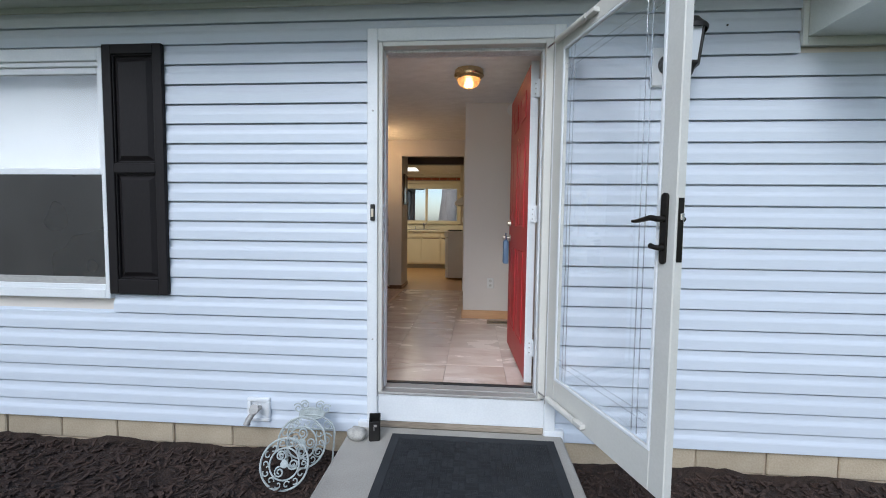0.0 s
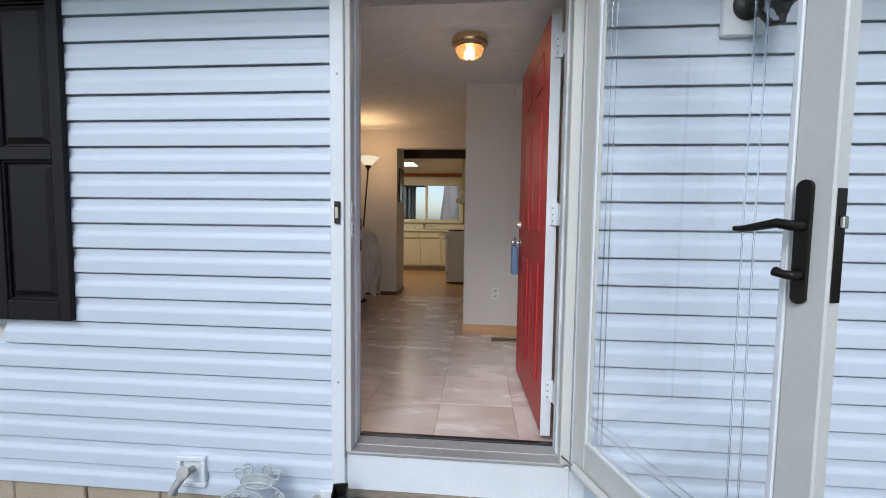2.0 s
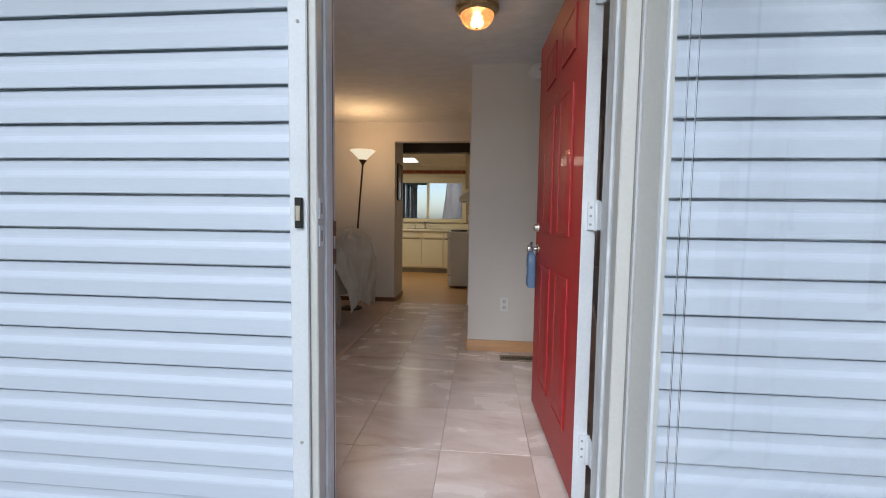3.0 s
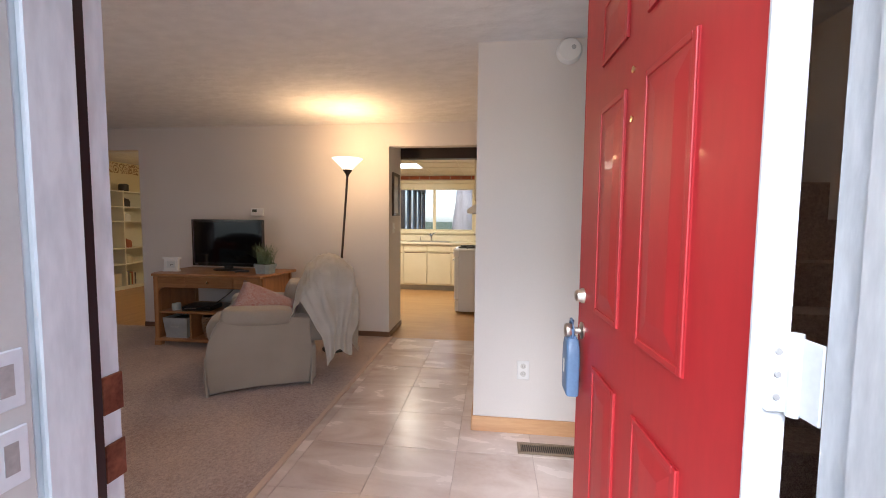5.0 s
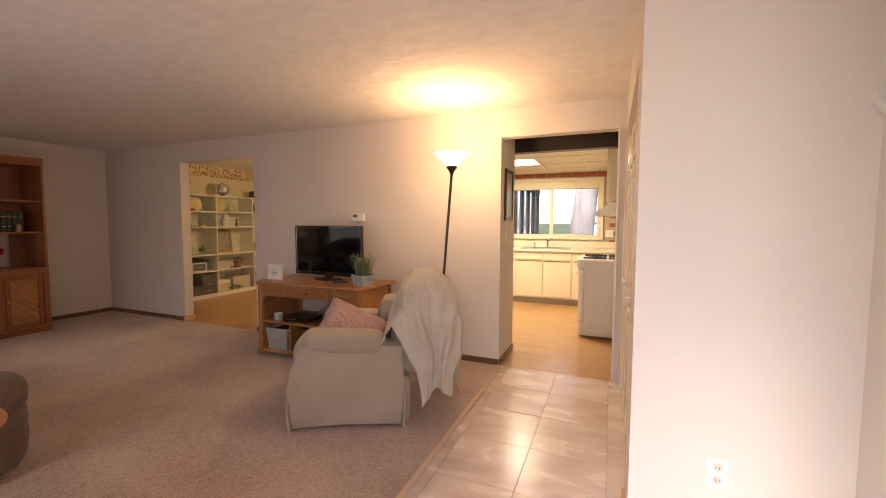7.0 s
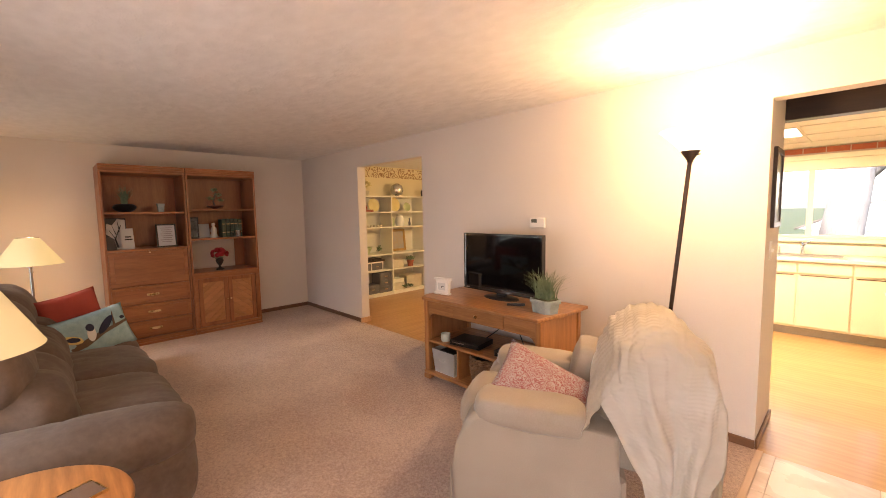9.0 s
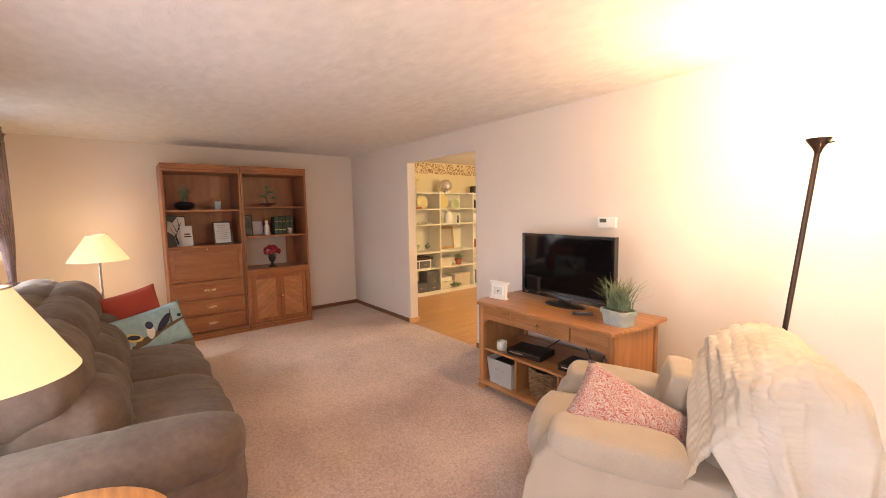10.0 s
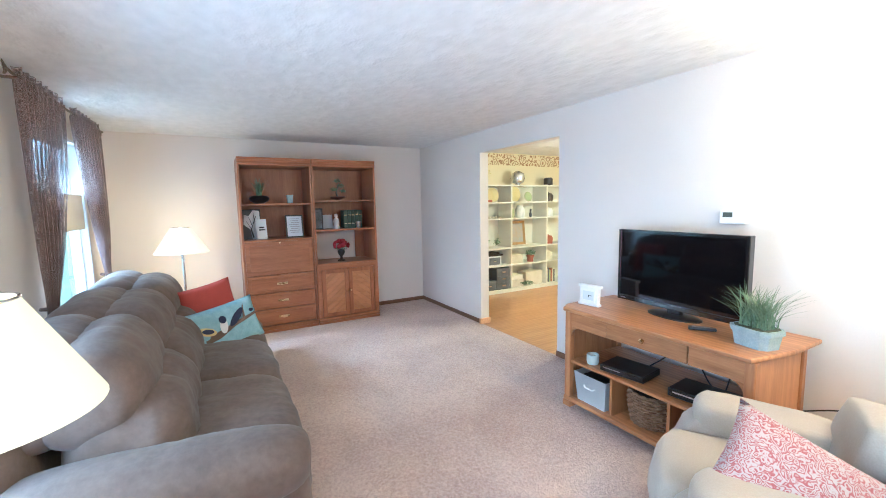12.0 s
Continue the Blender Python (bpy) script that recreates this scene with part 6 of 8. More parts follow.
u1 = hutch_body("drop_front_hutch", "honey oak bookcase unit with drop front and drawers", pose(-6.96, 3.85, 0.006))
part("back_panel", boxes((0, 0.012, 0.022, UW - 0.022, 0.08, UH - 0.09)), M_OAK_V, u1)
for z in (1.10, 1.525):
    part("shelf", boxes((0.012, UD - 0.004 if z < 1.2 else UD - 0.03, 0.022, UW - 0.022, z, z + 0.022), bevel=0.003), M_OAK_Y, u1)
part("carcass", boxes((0.012, UD - 0.03, 0.022, UW - 0.022, 0.08, 1.098)), M_OAK_V, u1)
ff = part("drop_front", boxes((UD - 0.025, UD, 0.026, UW - 0.026, 0.705, 1.095), bevel=0.003), M_OAK_Y, u1)
part("drop_panel", boxes((UD, UD + 0.006, 0.07, UW - 0.07, 0.75, 1.05), bevel=0.005), M_OAK_Y, ff)
part("lock", lathe([(0, 0), (0.009, 0), (0.008, 0.005), (0, 0.006)], 12, m=pose(UD, UW / 2, 1.078, 0, 90, 0)), M_BRASS, ff)
for z0, z1 in ((0.485, 0.69), (0.29, 0.475), (0.09, 0.28)):
    d = part("drawer", boxes((UD - 0.025, UD, 0.026, UW - 0.026, z0, z1), bevel=0.003), M_OAK_Y, u1)
    part("drawer_panel", boxes((UD, UD + 0.007, 0.06, UW - 0.06, z0 + 0.032, z1 - 0.032), bevel=0.005), M_OAK_Y, d)
    bail_handle(d, UD + 0.007, UW / 2, (z0 + z1) / 2)
u2 = hutch_body("display_hutch", "honey oak bookcase unit with two panelled doors", pose(-6.96, 4.665, 0.006))
part("back_panel", boxes((0, 0.012, 0.022, UW - 0.022, 1.19, UH - 0.09), (0, 0.012, 0.022, UW - 0.022, 0.08, 0.76), (0, 0.012, 0.66, UW - 0.022, 0.76, 1.19)), M_OAK_V, u2)
for z, xx in ((0.755, UD), (1.185, UD - 0.03), (1.555, UD - 0.03)):
    part("shelf", boxes((0.012, xx, 0.022, UW - 0.022, z, z + 0.022), bevel=0.003), M_OAK_Y, u2)
part("door_rail", boxes((UD - 0.02, UD, 0.022, UW - 0.022, 0.70, 0.755), (UD - 0.02, UD, 0.022, 0.055, 0.08, 0.70), (UD - 0.02, UD, UW - 0.055, UW - 0.022, 0.08, 0.70)), M_OAK_Y, u2)
M_CHEV = {s: wood("chevron_oak_" + n_, (0.30, 0.12, 0.04), (0.50, 0.23, 0.085), "Y", 1.0) for s, n_ in ((-1, "one"), (1, "two"))}
for s, y0, y1 in ((-1, 0.058, 0.398), (1, 0.402, 0.742)):
    d = part("door", boxes((UD, UD + 0.018, y0, y0 + 0.05, 0.085, 0.698), (UD, UD + 0.018, y1 - 0.05, y1, 0.085, 0.698), (UD, UD + 0.018, y0 + 0.05, y1 - 0.05, 0.085, 0.135), (UD, UD + 0.018, y0 + 0.05, y1 - 0.05, 0.648, 0.698), bevel=0.004), M_OAK_V, u2)
    # diagonal strips of the chevron field, cut to the frame
    for k in range(-6, 12):
        bm = bmesh.new()
        w = y1 - y0 - 0.10
        zb = 0.135 + k * 0.075
        p0 = [(0, zb), (w, zb + s * -1 * w * 0.85), (w, zb + s * -1 * w * 0.85 + 0.072), (0, zb + 0.072)]
        merge(bm, prism([(y0 + 0.05 + a, b) for a, b in p0], UD + 0.002, UD + 0.009, bevel=0.002, seg=1), Matrix(((0, 0, 1, 0), (1, 0, 0, 0), (0, 1, 0, 0), (0, 0, 0, 1))))
        for co_, no_ in (((0, 0, 0.135), (0, 0, -1)), ((0, 0, 0.648), (0, 0, 1))):
            r = bmesh.ops.bisect_plane(bm, geom=bm.verts[:] + bm.edges[:] + bm.faces[:], plane_co=co_, plane_no=no_, clear_outer=True)
        if bm.faces:
            part("chevron_strip", bm, M_CHEV[s], d)
        else:
            bm.free()
    yk = y1 - 0.02 if s < 0 else y0 + 0.02
    part("knob", lathe([(0, 0), (0.006, 0), (0.005, 0.012), (0.012, 0.018), (0.010, 0.026), (0, 0.028)], 12, m=pose(UD + 0.018, yk, 0.41, 0, 90, 0)), M_BRASS, d, "small brass knob", smooth=50)

# ornaments on the hutch
HX = -6.96 + 0.30


def leafy(bm, n, r, h, seed, leaf=0.02, centre=(0, 0, 0)):
    rnd = random.Random(seed)
    for _ in range(n):
        d = Vector((rnd.gauss(0, 1), rnd.gauss(0, 1), rnd.gauss(0, 0.8))).normalized() * rnd.uniform(0.4, 1)
        p = Vector(centre) + Vector((d.x * r, d.y * r, d.z * h))
        a = Vector((rnd.gauss(0, 1), rnd.gauss(0, 1), rnd.gauss(0, 1))).normalized() * leaf
        b = a.cross(d).normalized() * leaf * 0.45
        v = [bm.verts.new(q) for q in (p - a, p + b, p + a, p - b)]
        bm.faces.new(v)
    return bm


bw = thing("bowl_plant", "spiky green plant in a dark round bowl", "plant", pose(HX, 4.08, 1.553))
part("bowl", lathe([(0, 0), (0.05, 0), (0.10, 0.03), (0.115, 0.06), (0.10, 0.085), (0.075, 0.095), (0.07, 0.085), (0, 0.07)], 28), M_PLASTIC_B, bw, smooth=40)
tagged(part("leaves", grass_tuft(bmesh.new(), 120, 0.13, 0.12, 0.27, 8, 0.03, 0.03, 0.08), M_BLADE, bw), kind="stuff")
solid("green_cup", lathe([(0, 0), (0.038, 0), (0.05, 0.09), (0.053, 0.10), (0.047, 0.10), (0.036, 0.01), (0, 0.008)], 4, m=pose(HX + 0.05, 4.42, 1.553, 0, 0, 45)), M_POT, "small square grey-green pottery cup", "cup")
ts = thing("tree_photo", "dark and white tree silhouette photo on shelf", "picture", pose(HX + 0.02, 3.98, 1.128, 0, -6, 0))
part("frame_board", boxes((-0.012, 0, -0.115, 0.10, 0, 0.36), bevel=0.002), M_PLASTIC_B, ts)
M_PRINT_W = plain("print_white", (0.62, 0.62, 0.60), 0.6)
part("pale_sky", prism([(0.0, 0.0), (0.09, 0.01), (0.09, 0.34), (0.02, 0.35), (-0.03, 0.28), (-0.08, 0.30), (-0.09, 0.18), (-0.02, 0.12)], 0.0, 0.002), M_PRINT_W, ts, m=pose(0.0, 0, 0) @ Matrix(((0, 0, 1, 0), (1, 0, 0, 0), (0, 1, 0, 0), (0, 0, 0, 1))))
part("tree_silhouette", tube([(0.003, 0.01, 0.02), (0.003, -0.01, 0.12), (0.003, 0.02, 0.20), (0.003, 0.05, 0.28)], [0.012, 0.008, 0.006, 0.003], 5), M_PLASTIC_B, ts)
for a, b in (((-0.01, 0.13), (-0.06, 0.22)), ((0.0, 0.17), (-0.03, 0.27)), ((0.02, 0.2), (0.07, 0.24)), ((0.03, 0.24), (0.02, 0.32))):
    part("tree_branch", tube([(0.003, a[0], a[1]), (0.003, b[0], b[1])], [0.005, 0.002], 5), M_PLASTIC_B, ts)
gc = thing("greeting_card", "folded white greeting card with dark lettering bars", "card", pose(HX + 0.07, 4.08, 1.128, 0, -8, 10))
part("card_front", boxes((-0.002, 0.0, -0.06, 0.06, 0, 0.24)), M_PRINT_W, gc)
part("lettering_bars", boxes((0.0, 0.001, -0.025, 0.035, 0.135, 0.150), (0.0, 0.001, -0.03, 0.045, 0.105, 0.120)), M_PLASTIC_B, gc, "dark unreadable lettering bars")
part("card_back", boxes((-0.05, -0.048, -0.06, 0.06, 0, 0.23)), M_PRINT_W, gc)


def photo_frame(name, label, m, w, h, edge, mat, inner, rows=0):
    t = thing(name, label, "picture frame", m)
    part("frame", boxes((-0.012, 0.008, -w / 2, -w / 2 + edge, 0, h), (-0.012, 0.008, w / 2 - edge, w / 2, 0, h), (-0.012, 0.008, -w / 2 + edge, w / 2 - edge, 0, edge), (-0.012, 0.008, -w / 2 + edge, w / 2 - edge, h - edge, h), bevel=0.002), mat, t)
    part("picture", boxes((-0.010, 0.0, -w / 2 + edge, w / 2 - edge, edge, h - edge)), inner, t)
    for k in range(rows):
        z = h - edge - 0.035 - k * 0.024
        part("text_bar", boxes((0.0, 0.0015, -w * 0.30 + 0.01 * (k % 3), w * 0.30 - 0.012 * (k % 2), z, z + 0.007)), plain("grey_ink", (0.22, 0.22, 0.24), 0.6), t)
    part("easel_leg", boxes((-0.09, -0.012, -0.02, 0.02, 0, 0.01)), mat, t)
    return t


photo_frame("certificate_frame", "black framed certificate standing on hutch shelf", pose(HX + 0.06, 4.46, 1.128, 0, -7, 4), 0.21, 0.28, 0.016, M_PLASTIC_B, plain("certificate_paper", (0.42, 0.46, 0.52), 0.3), 8)
photo_frame("portrait_frame", "black framed dark photograph on hutch shelf", pose(HX + 0.02, 4.73, 1.213, 0, -7, -10), 0.17, 0.27, 0.014, M_PLASTIC_B, surface("grey_photo", (0.03, 0.035, 0.03), (0.22, 0.24, 0.22), 0.25, scale=12), 0)
photo_frame("small_card", "plain cream card standing at back of shelf", pose(HX - 0.10, 4.90, 1.213, 0, -5, 0), 0.14, 0.18, 0.006, M_PRINT_W, M_PRINT_W, 0)
solid("figurine", lathe([(0, 0), (0.042, 0), (0.045, 0.02), (0.034, 0.05), (0.038, 0.09), (0.030, 0.125), (0.014, 0.145), (0.022, 0.165), (0.020, 0.185), (0, 0.195)], 20, m=pose(HX + 0.05, 4.98, 1.213)), surface("white_bisque", (0.55, 0.53, 0.50), (0.70, 0.68, 0.64), 0.6), "small white bisque figurine on hutch shelf", "figurine", 50)
M_BOOKG = surface("dark_green_book_cloth", (0.012, 0.03, 0.02), (0.03, 0.06, 0.04), 0.5, scale=10, fine=160, piece=0.25)
for i in range(5):
    b = thing("book", "dark green cloth-bound book with gilt spine", "book", pose(HX - 0.08, 5.075 + i * 0.05, 1.213), "green books on the hutch")
    part("cover", boxes((0, 0.16, 0, 0.046, 0, 0.235 + 0.006 * (i % 2)), bevel=0.004), M_BOOKG, b)
    for gz in (0.06, 0.17):
        part("gilt_band", boxes((0.16, 0.1612, 0.006, 0.040, gz, gz + 0.007)), M_BRASS, b)
solid("silver_cup", lathe([(0, 0), (0.03, 0), (0.038, 0.08), (0.042, 0.085), (0.036, 0.085), (0.028, 0.008), (0, 0.008)], 20, m=pose(HX + 0.13, 5.25, 1.213)), M_CHROME, "small pewter cup before green books", "cup", 40)
bo = thing("bonsai", "small artificial bonsai in a red-brown dish", "plant", pose(HX, 5.03, 1.583))
part("dish", lathe([(0, 0.012), (0.03, 0.0), (0.035, 0.012), (0.085, 0.03), (0.10, 0.045), (0.095, 0.048), (0.06, 0.035), (0, 0.03)], 26), surface("red_brown_glaze", (0.10, 0.03, 0.02), (0.18, 0.06, 0.04), 0.3), bo, smooth=40)
part("stem", tube([(0, 0, 0.03), (0.005, -0.02, 0.10), (0, 0.0, 0.17), (0, 0.02, 0.22)], [0.014, 0.011, 0.008, 0.004], 7), M_BARK, bo, smooth=60)
lf = bmesh.new()
for k, (y, z, r) in enumerate(((-0.05, 0.14, 0.05), (0.04, 0.19, 0.055), (0.0, 0.25, 0.05), (0.07, 0.12, 0.045))):
    leafy(lf, 90, r, r * 0.6, 20 + k, 0.011, (0, y, z))
tagged(part("leaves", lf, M_BLADE, bo), kind="stuff")
fl = thing("flower_urn", "ball of red silk roses in a black urn", "flowers", pose(-6.96 + 0.34, 5.03, 0.783))
part("urn", lathe([(0, 0), (0.05, 0), (0.052, 0.012), (0.018, 0.03), (0.014, 0.055), (0.035, 0.085), (0.048, 0.12), (0.042, 0.15), (0.05, 0.158), (0.04, 0.158), (0, 0.14)], 24), M_BLACK, fl, smooth=40)
M_ROSES = surface("crimson_silk", (0.20, 0.008, 0.016), (0.42, 0.02, 0.04), 0.7, scale=40, fine=200)
rnd = random.Random(5)
for k in range(26):
    d = Vector((rnd.gauss(0, 1), rnd.gauss(0, 1), abs(rnd.gauss(0, 0.8)))).normalized()
    bm = bmesh.new()
    for q in range(3):
        lathe([(0.004 + 0.006 * q, 0.02), (0.010 + 0.007 * q, 0.022 - 0.003 * q), (0.016 + 0.007 * q, 0.006), (0.010, -0.01)], 7, bm=bm, m=pose(0, 0, 0, 0, 0, 25 * q))
    part("rose", bm, M_ROSES, fl, m=Matrix.Translation(Vector((d.x * 0.095, d.y * 0.095, 0.19 + d.z * 0.085))) @ d.to_track_quat("Z", "Y").to_matrix().to_4x4(), smooth=0)
part("foliage", leafy(bmesh.new(), 70, 0.085, 0.05, 77, 0.018, (0, 0, 0.18)), M_BLADE, fl)

# ---- curtains ----
def curtain_cloth():
    m, n, l, b = material("sheer_brown_paisley")
    co, v, w, wv = n.new("ShaderNodeTexCoord"), n.new("ShaderNodeTexVoronoi"), n.new("ShaderNodeTexNoise"), n.new("ShaderNodeMath")
    v.inputs["Scale"].default_value, w.inputs["Scale"].default_value = 16, 9
    mx = n.new("ShaderNodeMix")
    mx.data_type = "VECTOR"
    mx.inputs["Factor"].default_value = 0.25
    l.new(co.outputs["Object"], w.inputs["Vector"])
    l.new(co.outputs["Object"], mx.inputs["A"])
    l.new(w.outputs["Color"], mx.inputs["B"])
    l.new(mx.outputs["Result"], v.inputs["Vector"])
    wv.operation = "PINGPONG"
    wv.inputs[1].default_value = 0.10
    l.new(v.outputs["Distance"], wv.inputs[0])
    mr = n.new("ShaderNodeMapRange")
    mr.inputs["From Max"].default_value = 0.10
    l.new(wv.outputs[0], mr.inputs["Value"])
    r = ramp(n, [(0.25, (0.10, 0.060, 0.055)), (0.75, (0.36, 0.265, 0.24))])
    l.new(mr.outputs["Result"], r.inputs[0])
    l.new(r.outputs[0], b.inputs["Base Color"])
    al = n.new("ShaderNodeMapRange")
    al.inputs["To Min"].default_value, al.inputs["To Max"].default_value = 0.80, 0.38
    l.new(mr.outputs["Result"], al.inputs["Value"])
    l.new(al.outputs["Result"], b.inputs["Alpha"])
    b.inputs["Roughness"].default_value = 0.85
    b.inputs["Sheen Weight"].default_value = 0.2
    return m


M_CURT = curtain_cloth()


def curtain(name, x_top0, x_top1, x_tie, x_bot0, x_bot1, label):
    t = thing(name, label, "curtain", None, "living room curtains")
    bm = bmesh.new()
    nu, nv = 90, 40
    rows = []
    for j in range(nv + 1):
        f = j / nv
        z = 2.28 - f * (2.28 - 0.35)
        tie = 0.72
        row = []
        for i in range(nu + 1):
            s = i / nu
            top = x_top0 + (x_top1 - x_top0) * s
            tied = x_tie + (s - 0.5) * 0.16
            bot = x_bot0 + (x_bot1 - x_bot0) * s
            if f < tie:
                k = (f / tie) ** 1.35
                x = top * (1 - k) + tied * k
            else:
                k = ((f - tie) / (1 - tie)) ** 0.7
                x = tied * (1 - k) + bot * k
            amp = 0.030 - 0.012 * math.exp(-((f - tie) / 0.12) ** 2)
            y = 2.655 + amp * math.sin(s * 15 * math.pi + 0.6 * math.sin(5 * f + 3 * s)) + 0.008 * math.sin(s * 41 + f * 3)
            row.append(bm.verts.new((x, y, z)))
        rows.append(row)
    for a, b in zip(rows, rows[1:]):
        for i in range(nu):
            bm.faces.new((a[i], a[i + 1], b[i + 1], b[i]))
    part("drape", bm, M_CURT, t, smooth=0)
    ruf = bmesh.new()
    ra = [[ruf.verts.new((x_top0 + (x_top1 - x_top0) * i / 90, 2.655 + 0.028 * math.sin(i / 90 * 15 * math.pi + dz * 9), 2.28 + dz + 0.006 * math.sin(i * 0.9))) for i in range(91)] for dz in (0.0, 0.03, 0.055)]
    for a, b in zip(ra, ra[1:]):
        for i in range(90):
            ruf.faces.new((a[i], a[i + 1], b[i + 1], b[i]))
    part("heading_ruffle", ruf, M_CURT, t, smooth=0)
    zt = 2.28 - 0.72 * 1.93
    part("tieback", tube([(x_tie + 0.10 * math.cos(a), 2.655 + 0.05 * math.sin(a), zt + 0.02 * math.cos(a)) for a in [k * math.pi / 10 for k in range(20)]], 0.012, 6, closed=True), M_CURT, t, smooth=60)
    return t


curtain("curtain", -5.36, -4.58, -4.72, -4.90, -4.62, "brown sheer paisley curtain tied back")
curtain("curtain", -6.46, -5.66, -6.30, -6.46, -6.18, "brown sheer paisley curtain tied back")
ro = thing("curtain_rod", "antique bronze curtain rod with leaf finials", "curtain rod")
M_RODB = surface("antique_bronze", (0.08, 0.06, 0.04), (0.20, 0.15, 0.10), 0.45, 0.6)
part("rod", tube([(-6.50, 2.655, 2.285), (-4.54, 2.655, 2.285)], 0.009, 10), M_RODB, ro)
for s, x in ((-1, -6.50), (1, -4.54)):
    fin = part("finial", tube([(x, 2.655, 2.285), (x + s * 0.05, 2.655, 2.292), (x + s * 0.11, 2.66, 2.285)], [0.009, 0.007, 0.003], 6), M_RODB, ro, "leafy twig finial")
    for k, (a, b) in enumerate(((0.03, 50), (0.05, -40), (0.075, 45), (0.09, -35), (0.11, 10))):
        bm = lathe([(0, 0), (0.012, 0.015), (0.014, 0.03), (0.007, 0.045), (0, 0.055)], 6, m=pose(x + s * a, 2.655, 2.288, 20 - 10 * k, s * (90 - b), 0) @ Matrix.Diagonal((1, 0.3, 1, 1)))
        part("finial_leaf", bm, M_RODB, fin)
    part("bracket", boxes((x - s * 0.06 - 0.008, x - s * 0.06 + 0.008, 2.56, 2.66, 2.265, 2.28)), M_RODB, ro)

# ---- kitchen ----
KC = 2.20
kc = bmesh.new()
box(kc, -3.0, 1.2, 7.1, YK, KC + 0.006, KC + 0.03)
for x in (-2.34, -1.73, -1.12, -0.51, 0.10, 0.71):
    box(kc, x - 0.012, x + 0.012, 7.1, YK, KC - 0.002, KC + 0.006)
for y in (7.70, 8.31, 8.92, 9.53):
    box(kc, -3.0, 1.2, y - 0.012, y + 0.012, KC - 0.0015, KC + 0.0065)
M_TILECEIL = surface("acoustic_tile", (0.66, 0.60, 0.50), (0.74, 0.69, 0.60), 0.9, scale=8, fine=140, bump=0.3)
structure("ceiling_kitchen", kc, M_TILECEIL, "cream suspended tile ceiling with grid", "ceiling")
structure("ceiling_passage", boxes((-3.0, 1.2, 6.54, 7.0, CEIL, CEIL + 0.1)), M_CEIL, "white plaster ceiling in the passage", "ceiling")
fx = thing("fluorescent_panel", "lit fluorescent ceiling light panel in grid", "ceiling light")
part("diffuser", boxes((-1.715, -1.135, 8.325, 8.905, KC - 0.004, KC + 0.004)), plain("lit_diffuser", (1.0, 0.94, 0.82), 0.5, 0, 1.6), fx, "glowing white diffuser")
part("panel_frame", boxes((-1.725, -1.715, 8.315, 8.915, KC - 0.007, KC), (-1.135, -1.125, 8.315, 8.915, KC - 0.007, KC), (-1.715, -1.135, 8.315, 8.325, KC - 0.007, KC), (-1.715, -1.135, 8.905, 8.915, KC - 0.007, KC)), M_WHITE, fx)
structure("beam", boxes((-1.075, 1.2, 6.98, 7.10, 2.06, 2.6), (-3.0, -1.075, 6.985, 7.10, 2.06, 2.6), bevel=0.004), M_DARKBEAM, "dark stained wooden ceiling beam", "beam")

# brick facing on the rear wall
M_MORTAR = surface("warm_mortar", (0.42, 0.34, 0.26), (0.54, 0.45, 0.35), 0.95, fine=160, bump=0.5)
M_BRICK = surface("red_brick", (0.30, 0.075, 0.035), (0.46, 0.14, 0.07), 0.85, scale=9, fine=120, bump=0.5, dist=0.003)
structure("brick_backing", boxes((KWIN[1], 1.2, YK - 0.02, YK, 0.91, KC), (-3.0, KWIN[0], YK - 0.02, YK, 0.91, KC), (KWIN[0], KWIN[1], YK - 0.02, YK, 2.06, KC)), M_MORTAR, "mortar bed behind kitchen bricks", "wall")
bv, bf = [], []
for r in range(18):
    z = 0.915 + r * 0.0715
    off = 0.105 if r % 2 else 0.0
    for c in range(21):
        x = -2.98 + off + c * 0.2085
        x1 = x + 0.198
        if x1 > 1.19 or z + 0.061 > KC:
            continue
        if x1 > KWIN[0] - 0.07 and x < KWIN[1] + 0.07 and z < 2.10 + 0.0:
            continue
        n0 = len(bv)
        y0 = YK - 0.032 - 0.004 * random.random()
        bv += [(x, y0 + 0.003, z), (x1, y0 + 0.003, z), (x1, YK - 0.02, z), (x, YK - 0.02, z), (x, y0, z + 0.061), (x1, y0, z + 0.061), (x1, YK - 0.02, z + 0.061), (x, YK - 0.02, z + 0.061)]
        bf += [tuple(n0 + q for q in f) for f in ((0, 1, 5, 4), (1, 2, 6, 5), (4, 5, 6, 7), (3, 0, 4, 7), (0, 3, 2, 1))]
me = bpy.data.meshes.new("brick_facing")
me.from_pydata(bv, [], bf)
me.materials.append(M_BRICK)
tagged(new("brick_facing", me), "red brick facing round the kitchen window", "brick wall", "", "stuff")

